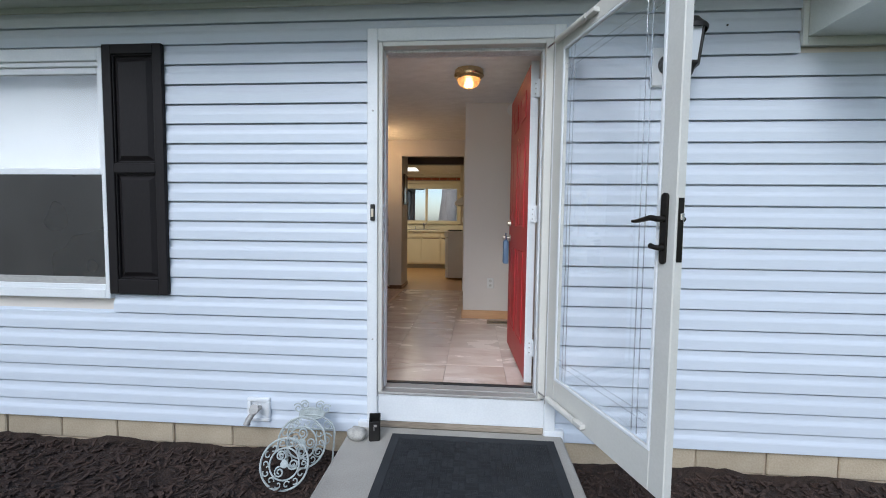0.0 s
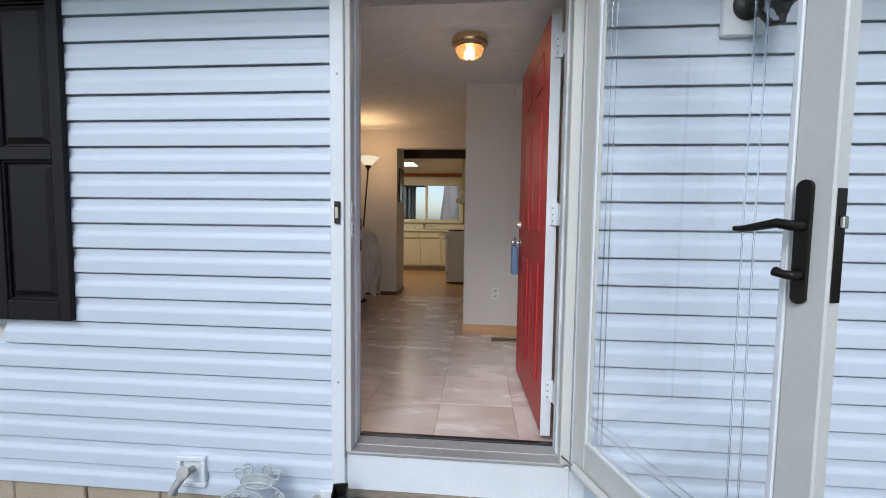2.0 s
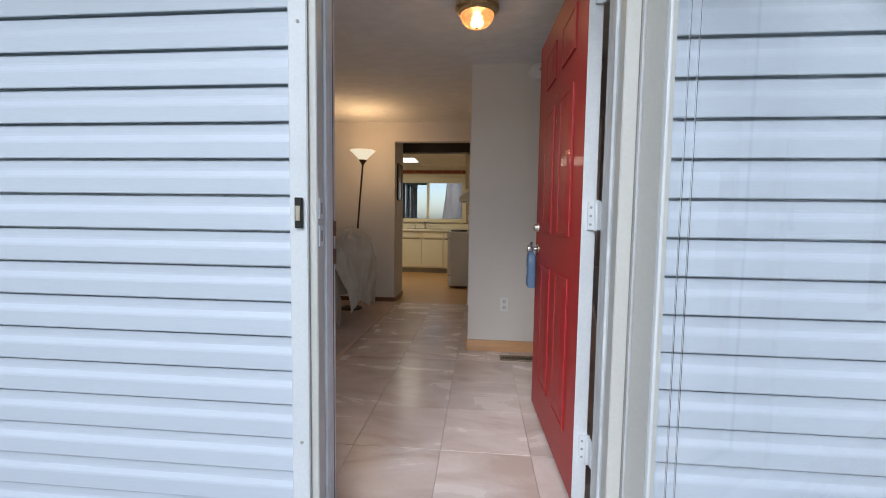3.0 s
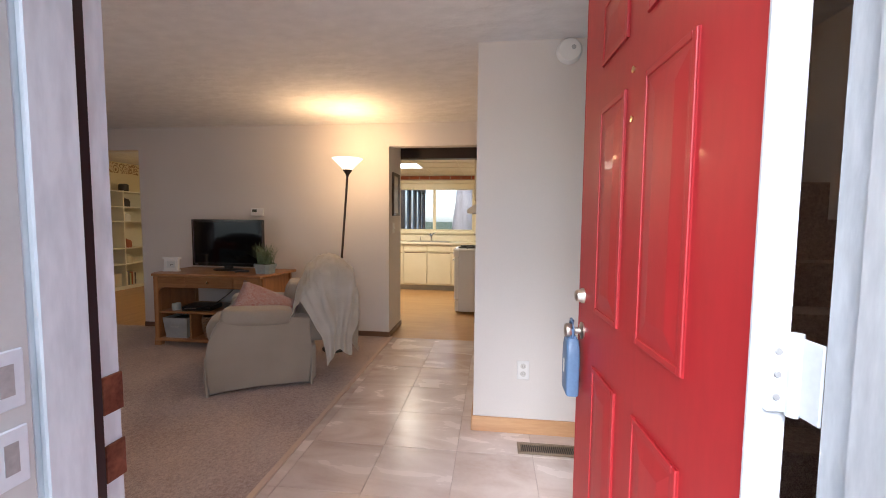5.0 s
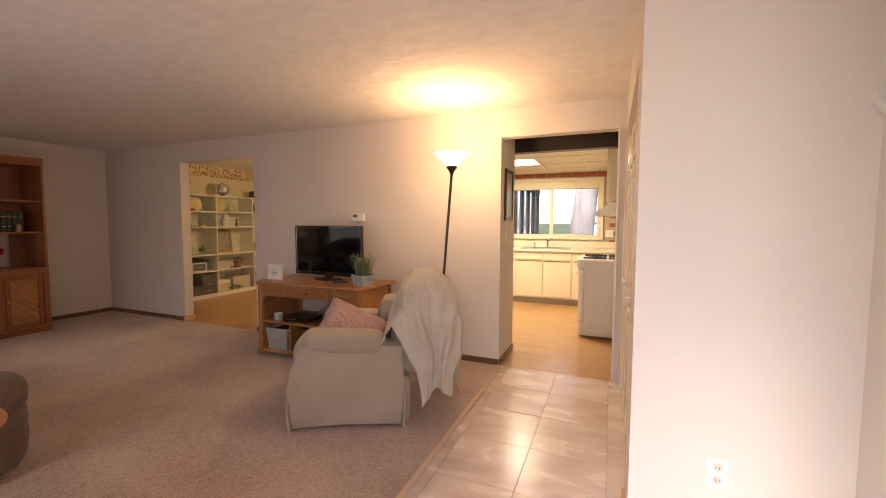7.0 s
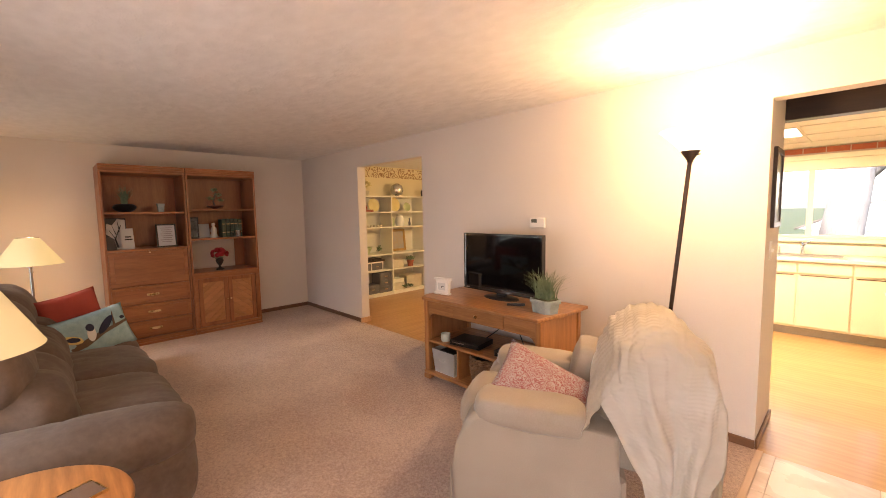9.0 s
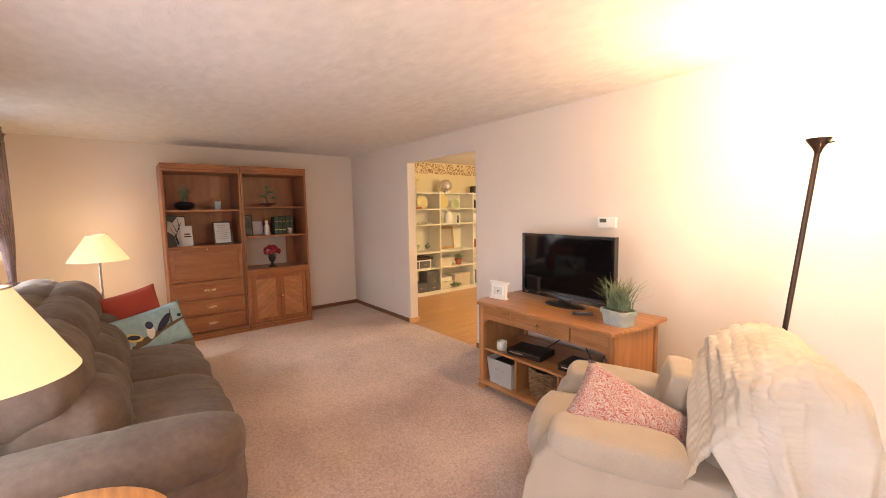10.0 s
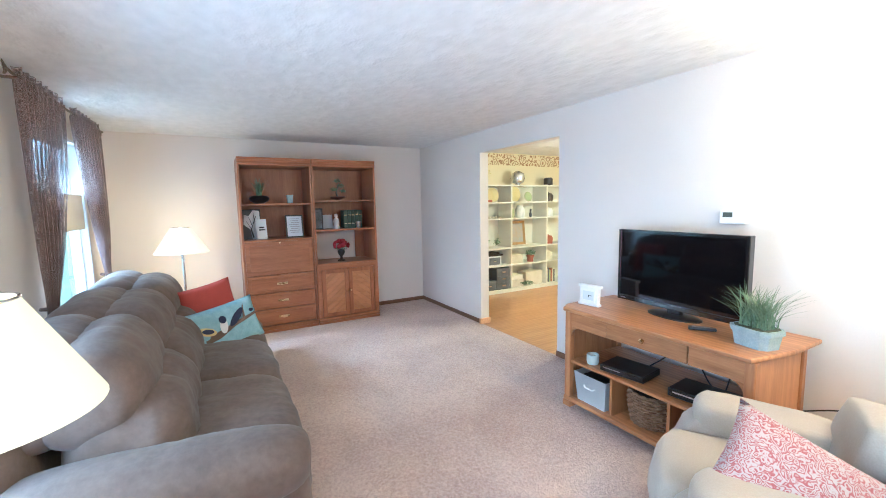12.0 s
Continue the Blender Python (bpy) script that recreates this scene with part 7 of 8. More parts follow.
kw = tagged(thing("window_3", "cream framed sliding kitchen window over the sink", "window"), kind="structure")
x0, x1, z0, z1 = KWIN[0], KWIN[1], 1.10, 2.05
part("window_frame", boxes((x0 - 0.06, x0, YK - 0.05, YK + 0.01, z0 - 0.05, z1 + 0.06), (x1, x1 + 0.06, YK - 0.05, YK + 0.01, z0 - 0.05, z1 + 0.06), (x0, x1, YK - 0.05, YK + 0.01, z1, z1 + 0.06), (x0, x1, YK - 0.05, YK + 0.01, z0 - 0.05, z0), bevel=0.005), M_CREAM, kw)
part("window_sash", boxes((x0, x0 + 0.04, YK + 0.03, YK + 0.07, z0, z1), (x1 - 0.04, x1, YK + 0.03, YK + 0.07, z0, z1), (-1.15, -1.09, YK + 0.03, YK + 0.07, z0, z1), (x0 + 0.04, -1.15, YK + 0.03, YK + 0.07, z0, z0 + 0.035), (-1.09, x1 - 0.04, YK + 0.03, YK + 0.07, z0, z0 + 0.035), (x0 + 0.04, -1.15, YK + 0.03, YK + 0.07, z1 - 0.035, z1), (-1.09, x1 - 0.04, YK + 0.03, YK + 0.07, z1 - 0.035, z1), bevel=0.003), M_CREAM, kw)
for a, b in ((x0 + 0.04, -1.15), (-1.09, x1 - 0.04)):
    p = part("pane", boxes((a, b, YK + 0.048, YK + 0.053, z0 + 0.035, z1 - 0.035)), M_GLASS, kw)
    p.visible_shadow = False


def cabinet(x0, x1, doors, label):
    t = thing("base_cabinet", label, "kitchen cabinet", None, "kitchen base cabinets")
    part("body", boxes((x0, x1, 9.52, YK - 0.035, 0.10, 0.865)), M_CREAM, t)
    part("toe_kick", boxes((x0, x1, 9.57, YK - 0.035, 0.0, 0.10)), surface("toe_kick_grey", (0.30, 0.27, 0.22), (0.38, 0.34, 0.28), 0.6), t)
    w = (x1 - x0) / doors
    for k in range(doors):
        a, b = x0 + k * w + 0.008, x0 + (k + 1) * w - 0.008
        d = part("door", boxes((a, b, 9.50, 9.52, 0.125, 0.715), bevel=0.004), M_CREAM, t)
        part("finger_pull", boxes((a + 0.02, b - 0.02, 9.496, 9.502, 0.705, 0.715)), M_BASE, d)
        part("drawer_front", boxes((a, b, 9.50, 9.52, 0.735, 0.855), bevel=0.004), M_CREAM, t)
    return t


cabinet(-3.0, -1.60, 3, "cream painted kitchen base cabinets, closed")
cabinet(-1.60, -0.70, 2, "cream painted sink cabinet with two doors")
cabinet(-0.70, 1.2, 3, "cream painted kitchen corner cabinets, closed")
structure("worktop", boxes((-3.0, 1.2, 9.475, YK - 0.035, 0.865, 0.905), (-3.0, 1.2, YK - 0.055, YK - 0.035, 0.905, 1.02), bevel=0.006), surface("cream_laminate", (0.68, 0.60, 0.44), (0.76, 0.69, 0.54), 0.35, scale=6, fine=140), "cream laminate worktop with backsplash", "worktop")
sk = thing("kitchen_sink", "stainless steel sink set in the worktop", "sink", pose(-1.15, 9.80, 0.905))
part("sink_rim", boxes((-0.40, 0.40, -0.24, -0.20, 0, 0.008), (-0.40, 0.40, 0.18, 0.24, 0, 0.008), (-0.40, -0.36, -0.20, 0.18, 0, 0.008), (0.36, 0.40, -0.20, 0.18, 0, 0.008), bevel=0.002), M_CHROME, sk)
# flush plate; darker steel stands in for shade down in the basin
part("basin_floor", boxes((-0.36, 0.36, -0.20, 0.18, 0.0, 0.002)), plain("shaded_basin_steel", (0.25, 0.25, 0.26), 0.3, 1.0), sk)
fc = part("faucet", tube([(0, 0.20, 0.0), (0, 0.20, 0.10), (0, 0.17, 0.14), (0, 0.10, 0.15), (0, 0.03, 0.12), (0, 0.02, 0.10)], [0.022, 0.015, 0.012, 0.011, 0.011, 0.012], 10), M_CHROME, sk, "chrome kitchen faucet", smooth=50)
part("faucet_handle", tube([(0.0, 0.20, 0.10), (0.04, 0.20, 0.15), (0.08, 0.20, 0.17)], [0.012, 0.008, 0.006], 8), M_CHROME, fc, smooth=50)
part("soap_pump", tube([(-0.22, 0.20, 0.0), (-0.22, 0.20, 0.08), (-0.22, 0.16, 0.09)], [0.014, 0.008, 0.006], 8), M_CHROME, sk, smooth=50)

rg = thing("kitchen_range", "white freestanding gas range seen from its side", "range", pose(-0.50, 7.70, 0))
# side panel enamel is greyer than the white front
part("side_panel", boxes((0.09, 0.66, 0.0, 0.76, 0.03, 0.895), bevel=0.004), surface("range_side_enamel", (0.58, 0.57, 0.56), (0.64, 0.63, 0.62), 0.3, scale=2, fine=60, bump=0.02), rg)
part("oven_door", boxes((0.03, 0.09, 0.01, 0.75, 0.20, 0.80), bevel=0.008), M_WHITE, rg)
part("drawer_front", boxes((0.04, 0.09, 0.01, 0.75, 0.03, 0.185), bevel=0.006), M_WHITE, rg)
part("control_panel", boxes((0.02, 0.09, 0.0, 0.76, 0.81, 0.895), bevel=0.006), M_WHITE, rg)
part("oven_handle", tube([(0.03, 0.08, 0.75), (0.0, 0.09, 0.75), (0.0, 0.67, 0.75), (0.03, 0.68, 0.75)], 0.009, 8), M_WHITE, rg, smooth=50)
part("cooktop", boxes((0.015, 0.66, -0.005, 0.765, 0.895, 0.915), bevel=0.005), M_WHITE, rg)
for x in (0.20, 0.48):
    for y in (0.19, 0.57):
        g = part("burner_grate", tube([(x + 0.10 * math.cos(a), y + 0.10 * math.sin(a), 0.93) for a in [k * math.pi / 8 for k in range(16)]], 0.006, 6, closed=True), M_BLACK, rg, "black burner grate")
        part("grate_bars", boxes((x - 0.13, x + 0.13, y - 0.005, y + 0.005, 0.915, 0.936), (x - 0.005, x + 0.005, y - 0.13, y - 0.006, 0.915, 0.936), (x - 0.005, x + 0.005, y + 0.006, y + 0.13, 0.915, 0.936)), M_BLACK, g)
for k in range(4):
    part("knob", lathe([(0, 0), (0.02, 0), (0.018, 0.02), (0, 0.022)], 12, m=pose(0.02, 0.14 + 0.16 * k, 0.85, 0, -90, 0)), M_WHITE, rg)
part("back_riser", boxes((0.60, 0.66, 0.0, 0.76, 0.915, 1.05), bevel=0.006), M_WHITE, rg)
structure("range_partition", boxes((0.16, 0.28, 7.14, YK - 0.035, 0, KC)), M_CREAM, "cream wall behind the range", "wall")
hd = thing("range_hood", "white range hood below wall cabinet", "range hood", pose(0.16, 7.70, 1.42))
part("hood_body", prism([(-0.46, 0.0), (-0.46, 0.05), (-0.30, 0.15), (0.0, 0.15), (0.0, 0.0)], 0, 0.76), M_WHITE, hd, m=Matrix(((1, 0, 0, 0), (0, 0, 1, 0), (0, 1, 0, 0), (0, 0, 0, 1))))
part("hood_grille", boxes((-0.40, -0.05, 0.1, 0.66, -0.006, 0.0)), M_GREY_METAL, hd)
wc = thing("wall_cabinet", "cream wall cabinet above the range hood", "kitchen cabinet", pose(-0.17, 7.45, 1.58))
part("body", boxes((0, 0.33, 0, 1.2, 0, 0.60)), M_CREAM, wc)
for k in range(3):
    part("door", boxes((-0.02, 0, 0.01 + 0.4 * k, 0.39 + 0.4 * k, 0.01, 0.59), bevel=0.004), M_CREAM, wc)
pt = thing("paper_towel_bracket", "white outlet and switch plate on brick", "switch plate", pose(-0.16, YK - 0.036, 1.16))
part("plate", boxes((-0.06, 0.06, -0.006, 0, -0.06, 0.06), bevel=0.003), M_PLASTIC_W, pt)
part("toggle", boxes((-0.03, -0.02, -0.014, -0.006, -0.01, 0.01), (0.02, 0.03, -0.014, -0.006, -0.01, 0.01)), M_PLASTIC_W, pt)
pf = photo_frame("passage_picture", "dark framed picture hanging on the passage wall", pose(-1.062, 6.70, 1.36, 0, 0, 0), 0.30, 0.49, 0.035, M_DARKBEAM, surface("pale_print", (0.35, 0.33, 0.30), (0.60, 0.58, 0.54), 0.15, scale=9))
sw = thing("light_switch", "white light switch plate on passage wall", "switch", pose(-1.075, 6.62, 1.22))
part("plate", boxes((0, 0.006, -0.036, 0.036, -0.058, 0.058), bevel=0.002), M_PLASTIC_W, sw)
part("toggle", boxes((0.006, 0.018, -0.005, 0.005, -0.012, 0.012), bevel=0.002), M_PLASTIC_W, sw)
structure("trim_kitchen", boxes((-0.10, -0.085, 6.40, 6.56, 0, 2.11), bevel=0.003), M_WHITE, "white painted edge of kitchen opening", "trim")

# ---- behind the house, seen through the kitchen window ----
pr = thing("enclosed_porch", "dark brown timber porch with glazed bays behind kitchen", "porch", pose(-3.6, 11.6, -0.46))
M_PORCH = surface("dark_porch_timber", (0.10, 0.08, 0.07), (0.18, 0.15, 0.13), 0.8, scale=4, fine=60, bump=0.4, stretch=(1, 1, 0.3))
part("knee_wall", boxes((0, 1.55, 0, 3.0, 0, 1.45)), M_PORCH, pr)
part("porch_roof", boxes((-0.3, 1.85, -0.3, 3.3, 2.75, 2.95)), M_PORCH, pr)
for y in (0.0, 0.75, 1.5, 2.25, 2.92):
    part("post", boxes((1.45, 1.55, y, y + 0.09, 1.45, 2.75)), M_PORCH, pr)
for x in (0.0, 0.5, 1.0):
    part("post", boxes((x, x + 0.09, 0.0, 0.09, 1.45, 2.75)), M_PORCH, pr)
part("porch_glass", boxes((1.49, 1.50, 0.05, 2.95, 1.45, 2.75), (0.05, 1.49, 0.04, 0.05, 1.45, 2.75)), plain("grey_window_glass", (0.34, 0.37, 0.39), 0.05, 0, 0, 0.6), pr)
part("head_board", boxes((0, 1.56, -0.01, 3.0, 2.6, 2.75)), M_PORCH, pr)
tr = thing("yard_tree", "thick grey tree trunk in the back yard", "tree", pose(-0.75, 14.6, -0.46))
part("trunk", tube([(-0.25, 0, 0), (-0.2, 0, 1.0), (-0.05, 0, 2.4), (0.02, 0, 4.0), (0.05, 0, 7.0)], [0.42, 0.34, 0.30, 0.26, 0.20], 14), surface("pale_grey_bark", (0.26, 0.23, 0.21), (0.46, 0.42, 0.39), 0.95, scale=5, fine=40, bump=0.8, dist=0.02, stretch=(1, 1, 0.3)), tr, smooth=60)
part("limb", tube([(-0.03, 0, 2.3), (0.5, 0, 2.9), (1.1, 0.1, 3.2), (1.8, 0.2, 4.0)], [0.12, 0.09, 0.07, 0.04], 8), M_BARK, tr, smooth=60)
part("limb", tube([(0.0, 0, 2.9), (-0.6, 0.1, 3.6), (-1.3, 0.2, 4.2)], [0.10, 0.07, 0.04], 8), M_BARK, tr, smooth=60)
gd = thing("garden_shed", "white sided shed with dark gable roof edge", "shed", pose(-2.2, 27.0, -1.35))
part("shed_wall", boxes((0, 4.2, 0, 3.0, 0, 2.0)), surface("white_shed_siding", (0.62, 0.63, 0.64), (0.74, 0.75, 0.76), 0.7, fine=40, stretch=(0.2, 1, 4)), gd)
bm = bmesh.new()
merge(bm, prism([(-0.3, 1.85), (4.5, 1.85), (2.1, 3.0)], -0.2, 3.2), Matrix(((1, 0, 0, 0), (0, 0, 1, 0), (0, 1, 0, 0), (0, 0, 0, 1))))
part("gable", bm, surface("white_gable", (0.62, 0.63, 0.64), (0.74, 0.75, 0.76), 0.7), gd)
for s in (-1, 1):
    part("roof_edge", tube([(2.1, -0.25, 3.06), (2.1 + s * 2.5, -0.25, 1.86)], 0.045, 6), M_PORCH, gd)
bare_tree("bare_tree", pose(3.5, 21.0, -0.46), 11.0, 9, "bare grey deciduous tree beyond the yard")
bare_tree("bare_tree", pose(-6.0, 24.0, -0.46), 12.0, 12, "bare grey deciduous tree beyond the yard")

# ---- dining room ----
SX = -6.62
bs = thing("built_in_shelves", "white built-in bookshelves along the dining wall", "shelves", pose(XL, 6.60, 0))
LV = (0.06, 0.47, 0.76, 1.25, 1.52, 1.80)
YS = (0.0, 0.53, 1.31, 2.10, 2.88)
for y in YS:
    part("upright", boxes((0, -SX + XL if False else 0.38, y - 0.011 if y else 0, y + 0.011 if y else 0.022, 0.0, 1.81)), M_SHELFWHITE, bs)
for a, b in zip(YS, YS[1:]):
    for z in LV:
        part("shelf_board", boxes((0.012, 0.376, a + (0.011 if a else 0.022), b - 0.011, z - 0.02, z)), M_SHELFWHITE, bs)
    part("back_panel", boxes((0.0, 0.012, a + (0.011 if a else 0.022), b - 0.011, 0.0, 1.80)), M_SHELFWHITE, bs)
    part("plinth", boxes((0.36, 0.374, a + (0.011 if a else 0.022), b - 0.011, 0.0, 0.04)), M_SHELFWHITE, bs)
structure("wall_dining_paint", boxes((XL, XL + 0.008, 6.54, YK, 1.81, 2.155)), M_WALL_YEL, "pale yellow dining wall above the shelves", "wall")
M_BORDER = print_cloth("floral_border", (0.30, 0.16, 0.08), (0.66, 0.52, 0.30), (0.74, 0.64, 0.42), 9)
structure("wallpaper_border", boxes((XL, XL + 0.010, 6.54, YK, 2.155, 2.345)), M_BORDER, "floral wallpaper border below the ceiling", "wallpaper")
structure("wall_dining_top", boxes((XL, XL + 0.008, 6.54, YK, 2.345, CEIL)), M_WALL_YEL, "pale yellow strip above wallpaper border", "wall")
# pendant is assumed and unseen; it carries the added dining lamp
pe = thing("dining_pendant", "assumed unseen pendant light over dining area, lit", "pendant lamp", pose(-4.6, 8.4, 0))
part("cord", tube([(0, 0, 2.0), (0, 0, CEIL)], 0.005, 6), M_BRASS, pe)
ps = part("shade", lathe([(0.20, 1.80), (0.12, 1.96), (0.03, 2.0), (0.028, 1.995), (0.115, 1.95), (0.195, 1.80)], 32), shade_cloth("lit_pendant_glass", (0.8, 0.75, 0.6), (1.0, 0.8, 0.5), 0.6), pe, smooth=40)
ps.visible_shadow = False

M_SAGE = surface("sage_green_glaze", (0.40, 0.46, 0.22), (0.52, 0.58, 0.32), 0.35)
M_YELLOW = surface("yellow_glaze", (0.62, 0.52, 0.20), (0.72, 0.62, 0.30), 0.3)
M_DARKITEM = surface("dark_brown_glaze", (0.02, 0.014, 0.012), (0.05, 0.035, 0.03), 0.4)
M_TERRA = surface("terracotta", (0.30, 0.09, 0.05), (0.42, 0.15, 0.08), 0.8, fine=160)
M_PAPER = surface("paper_box", (0.58, 0.52, 0.38), (0.70, 0.64, 0.50), 0.8)
M_GREYBOX = surface("grey_plastic_drawer", (0.10, 0.10, 0.11), (0.17, 0.17, 0.18), 0.4)
X0 = XL + 0.20


def plate(y, z, r, mat, label):
    t = thing("display_plate", label, "plate", pose(X0 + 0.02, y, z + r * 0.98, 0, 78, 0), "plates on dining shelves")
    part("dish", lathe([(0, 0.004), (r * 0.6, 0.004), (r * 0.68, 0.012), (r, 0.022), (r, 0.026), (r * 0.64, 0.016), (0, 0.010)], 28), mat, t, smooth=40)
    part("plate_rim", tube([(r * math.cos(a * math.pi / 12), r * math.sin(a * math.pi / 12), 0.024) for a in range(24)], 0.004, 5, closed=True), M_PAPER, t)


def vase(name, y, z, prof, mat, label, cat):
    return solid(name, lathe(prof, 20), mat, label, cat, 40, pose(X0 + 0.04, y, z))


Y0 = 6.60
plate(Y0 + 1.02, 1.52, 0.12, M_YELLOW, "round yellow and green display plate on shelf")
plate(Y0 + 1.47, 1.52, 0.135, M_YELLOW, "large yellow display plate with dark rim")
plate(Y0 + 1.78, 1.52, 0.085, M_SAGE, "small sage green display plate on shelf")
vase("heart_platter", Y0 + 1.55, 1.80, [(0, 0), (0.05, 0), (0.04, 0.02), (0.10, 0.05), (0.125, 0.12), (0.10, 0.20), (0.03, 0.24), (0, 0.24)], M_CHROME, "round pewter platter on top of shelves", "platter")
vase("flower_pot", Y0 + 0.86, 1.80, [(0, 0), (0.05, 0), (0.065, 0.09), (0.06, 0.09), (0, 0.08)], M_PAPER, "cream pot of dried yellow flowers", "flowers")
tagged(solid("dried_flowers", leafy(bmesh.new(), 120, 0.11, 0.10, 6, 0.02, (0, 0, 0.2)), M_YELLOW, "dried yellow flowers in cream pot", "flowers", None, pose(X0 + 0.04, Y0 + 0.86, 1.80)), kind="stuff")
vase("top_box", Y0 + 2.25, 1.80, [(0, 0), (0.08, 0), (0.08, 0.12), (0.06, 0.14), (0, 0.14)], M_DARKITEM, "dark round tin on top of shelves", "tin")
solid("red_tray", boxes((X0 - 0.08, X0 + 0.12, Y0 + 0.66, Y0 + 0.96, 1.52, 1.56), bevel=0.006), M_TERRA, "shallow red tray on dining shelf", "tray")
for i in range(2):
    vase("salt_cellar", Y0 + 0.72 + 0.12 * i, 1.56, [(0, 0), (0.03, 0), (0.032, 0.04), (0.02, 0.08), (0, 0.09)], M_REDCLOTH, "small red ceramic jar on tray", "jar")
vase("dark_bust", Y0 + 0.70, 1.25, [(0, 0), (0.06, 0), (0.075, 0.08), (0.06, 0.14), (0.03, 0.16), (0.045, 0.20), (0, 0.235)], M_DARKITEM, "dark brown rooster-shaped jug on shelf", "jug")
for i in range(5):
    vase("small_cup", Y0 + 0.88 + 0.07 * i, 1.25, [(0, 0), (0.022, 0), (0.026, 0.035), (0, 0.03)], M_PAPER, "small cream cup in a row", "cup")
vase("white_pitcher", Y0 + 1.60, 1.25, [(0, 0), (0.07, 0), (0.09, 0.07), (0.075, 0.15), (0.05, 0.19), (0.06, 0.22), (0.05, 0.22), (0, 0.12)], M_WHITE, "white stoneware pitcher on shelf", "pitcher")
vase("cream_jar", Y0 + 1.40, 1.25, [(0, 0), (0.05, 0), (0.06, 0.08), (0.05, 0.15), (0, 0.17)], M_SAGE, "pale green jar on dining shelf", "jar")
vase("pepper_mill", Y0 + 1.84, 1.25, [(0, 0), (0.02, 0), (0.024, 0.05), (0.014, 0.09), (0.02, 0.13), (0, 0.15)], M_GREYBOX, "dark grey pepper mill on shelf", "mill")
vase("green_bowl", Y0 + 0.78, 0.76, [(0, 0), (0.07, 0), (0.14, 0.11), (0.15, 0.14), (0.14, 0.14), (0.06, 0.02), (0, 0.02)], M_SAGE, "wide sage green bowl on shelf", "bowl")
solid("trailing_sprig", leafy(bmesh.new(), 60, 0.06, 0.07, 16, 0.02, (0, 0, 0.09)), M_BLADE, "small sprig of artificial leaves", "plant", None, pose(X0 + 0.05, Y0 + 1.10, 0.76))
pl = photo_frame("landscape_picture", "gilt framed landscape painting leaning on shelf", pose(XL + 0.10, Y0 + 1.60, 0.765, 0, -6, 0), 0.50, 0.42, 0.045, wood("gilt_frame", (0.34, 0.20, 0.06), (0.52, 0.33, 0.12), "Z"), surface("landscape_print", (0.52, 0.34, 0.16), (0.34, 0.44, 0.50), 0.5, scale=9, fine=40, wear=0.8))
for a, b, m_, lab in ((0.60, 1.24, M_GREYBOX, "grey plastic drawer box"), (0.74, 1.22, M_GREYBOX, "grey plastic drawer box")):
    t = thing("storage_drawer", "grey translucent plastic drawer box on shelf", "storage box", pose(X0, Y0 + a, 0.47 if a < 0.7 else 0.06))
    part("shell", boxes((-0.10, 0.14, 0.0, 0.52, 0.0, 0.16), bevel=0.004), M_PLASTIC_W if a < 0.7 else m_, t)
    part("drawer_front", boxes((0.14, 0.148, 0.03, 0.25, 0.02, 0.14), (0.14, 0.148, 0.27, 0.49, 0.02, 0.14), bevel=0.002), M_GREYBOX, t)
    part("pull", boxes((0.148, 0.155, 0.11, 0.17, 0.07, 0.085), (0.148, 0.155, 0.35, 0.41, 0.07, 0.085)), M_CHROME, t)
sdw = thing("small_drawer_tower", "dark three-drawer plastic tower on bottom shelf", "storage box", pose(X0, Y0 + 1.02, 0.06))
part("shell", boxes((-0.10, 0.15, 0.0, 0.27, 0.0, 0.36), bevel=0.004), M_GREYBOX, sdw)
for k in range(3):
    d = part("drawer", boxes((0.15, 0.158, 0.015, 0.255, 0.015 + 0.115 * k, 0.115 + 0.115 * k), bevel=0.003), M_GREYBOX, sdw)
    part("pull", boxes((0.158, 0.166, 0.10, 0.17, 0.055 + 0.115 * k, 0.075 + 0.115 * k)), M_CHROME, d)
solid("cookbook_pile", boxes((X0 - 0.1, X0 + 0.14, Y0 + 0.66, Y0 + 1.16, 0.632, 0.66), (X0 - 0.1, X0 + 0.12, Y0 + 0.7, Y0 + 1.1, 0.66, 0.69), bevel=0.003), M_DARKITEM, "dark folders piled on drawer box", "folders")
for y, z, w, h, m_, nm, lab in ((1.35, 0.06, 0.26, 0.13, M_PAPER, "paper_box", "cream card box on bottom shelf"), (1.35, 0.195, 0.24, 0.07, M_SHELFWHITE, "paper_box", "white card box stacked on another"), (1.66, 0.06, 0.38, 0.24, M_PAPER, "hanging_file_box", "cream file box on bottom shelf"), (1.36, 0.47, 0.24, 0.15, M_PAPER, "recipe_box", "cream recipe box on shelf")):
    t = thing(nm, lab, "box", pose(X0, Y0 + y, z))
    part("box_body", boxes((-0.10, 0.13, 0, w, 0, h * 0.8), bevel=0.003), m_, t)
    part("box_lid", boxes((-0.104, 0.134, -0.004, w + 0.004, h * 0.8, h), bevel=0.003), m_, t)
tp = thing("terracotta_plant", "small leafy plant in a terracotta pot", "plant", pose(X0 + 0.08, Y0 + 1.80, 0.47))
part("pot", lathe([(0, 0), (0.05, 0), (0.062, 0.09), (0.072, 0.09), (0.072, 0.115), (0.062, 0.115), (0, 0.10)], 22), M_TERRA, tp, smooth=40)
tagged(part("leaves", leafy(bmesh.new(), 120, 0.09, 0.05, 44, 0.022, (0, 0, 0.16)), M_BLADE, tp), kind="stuff")
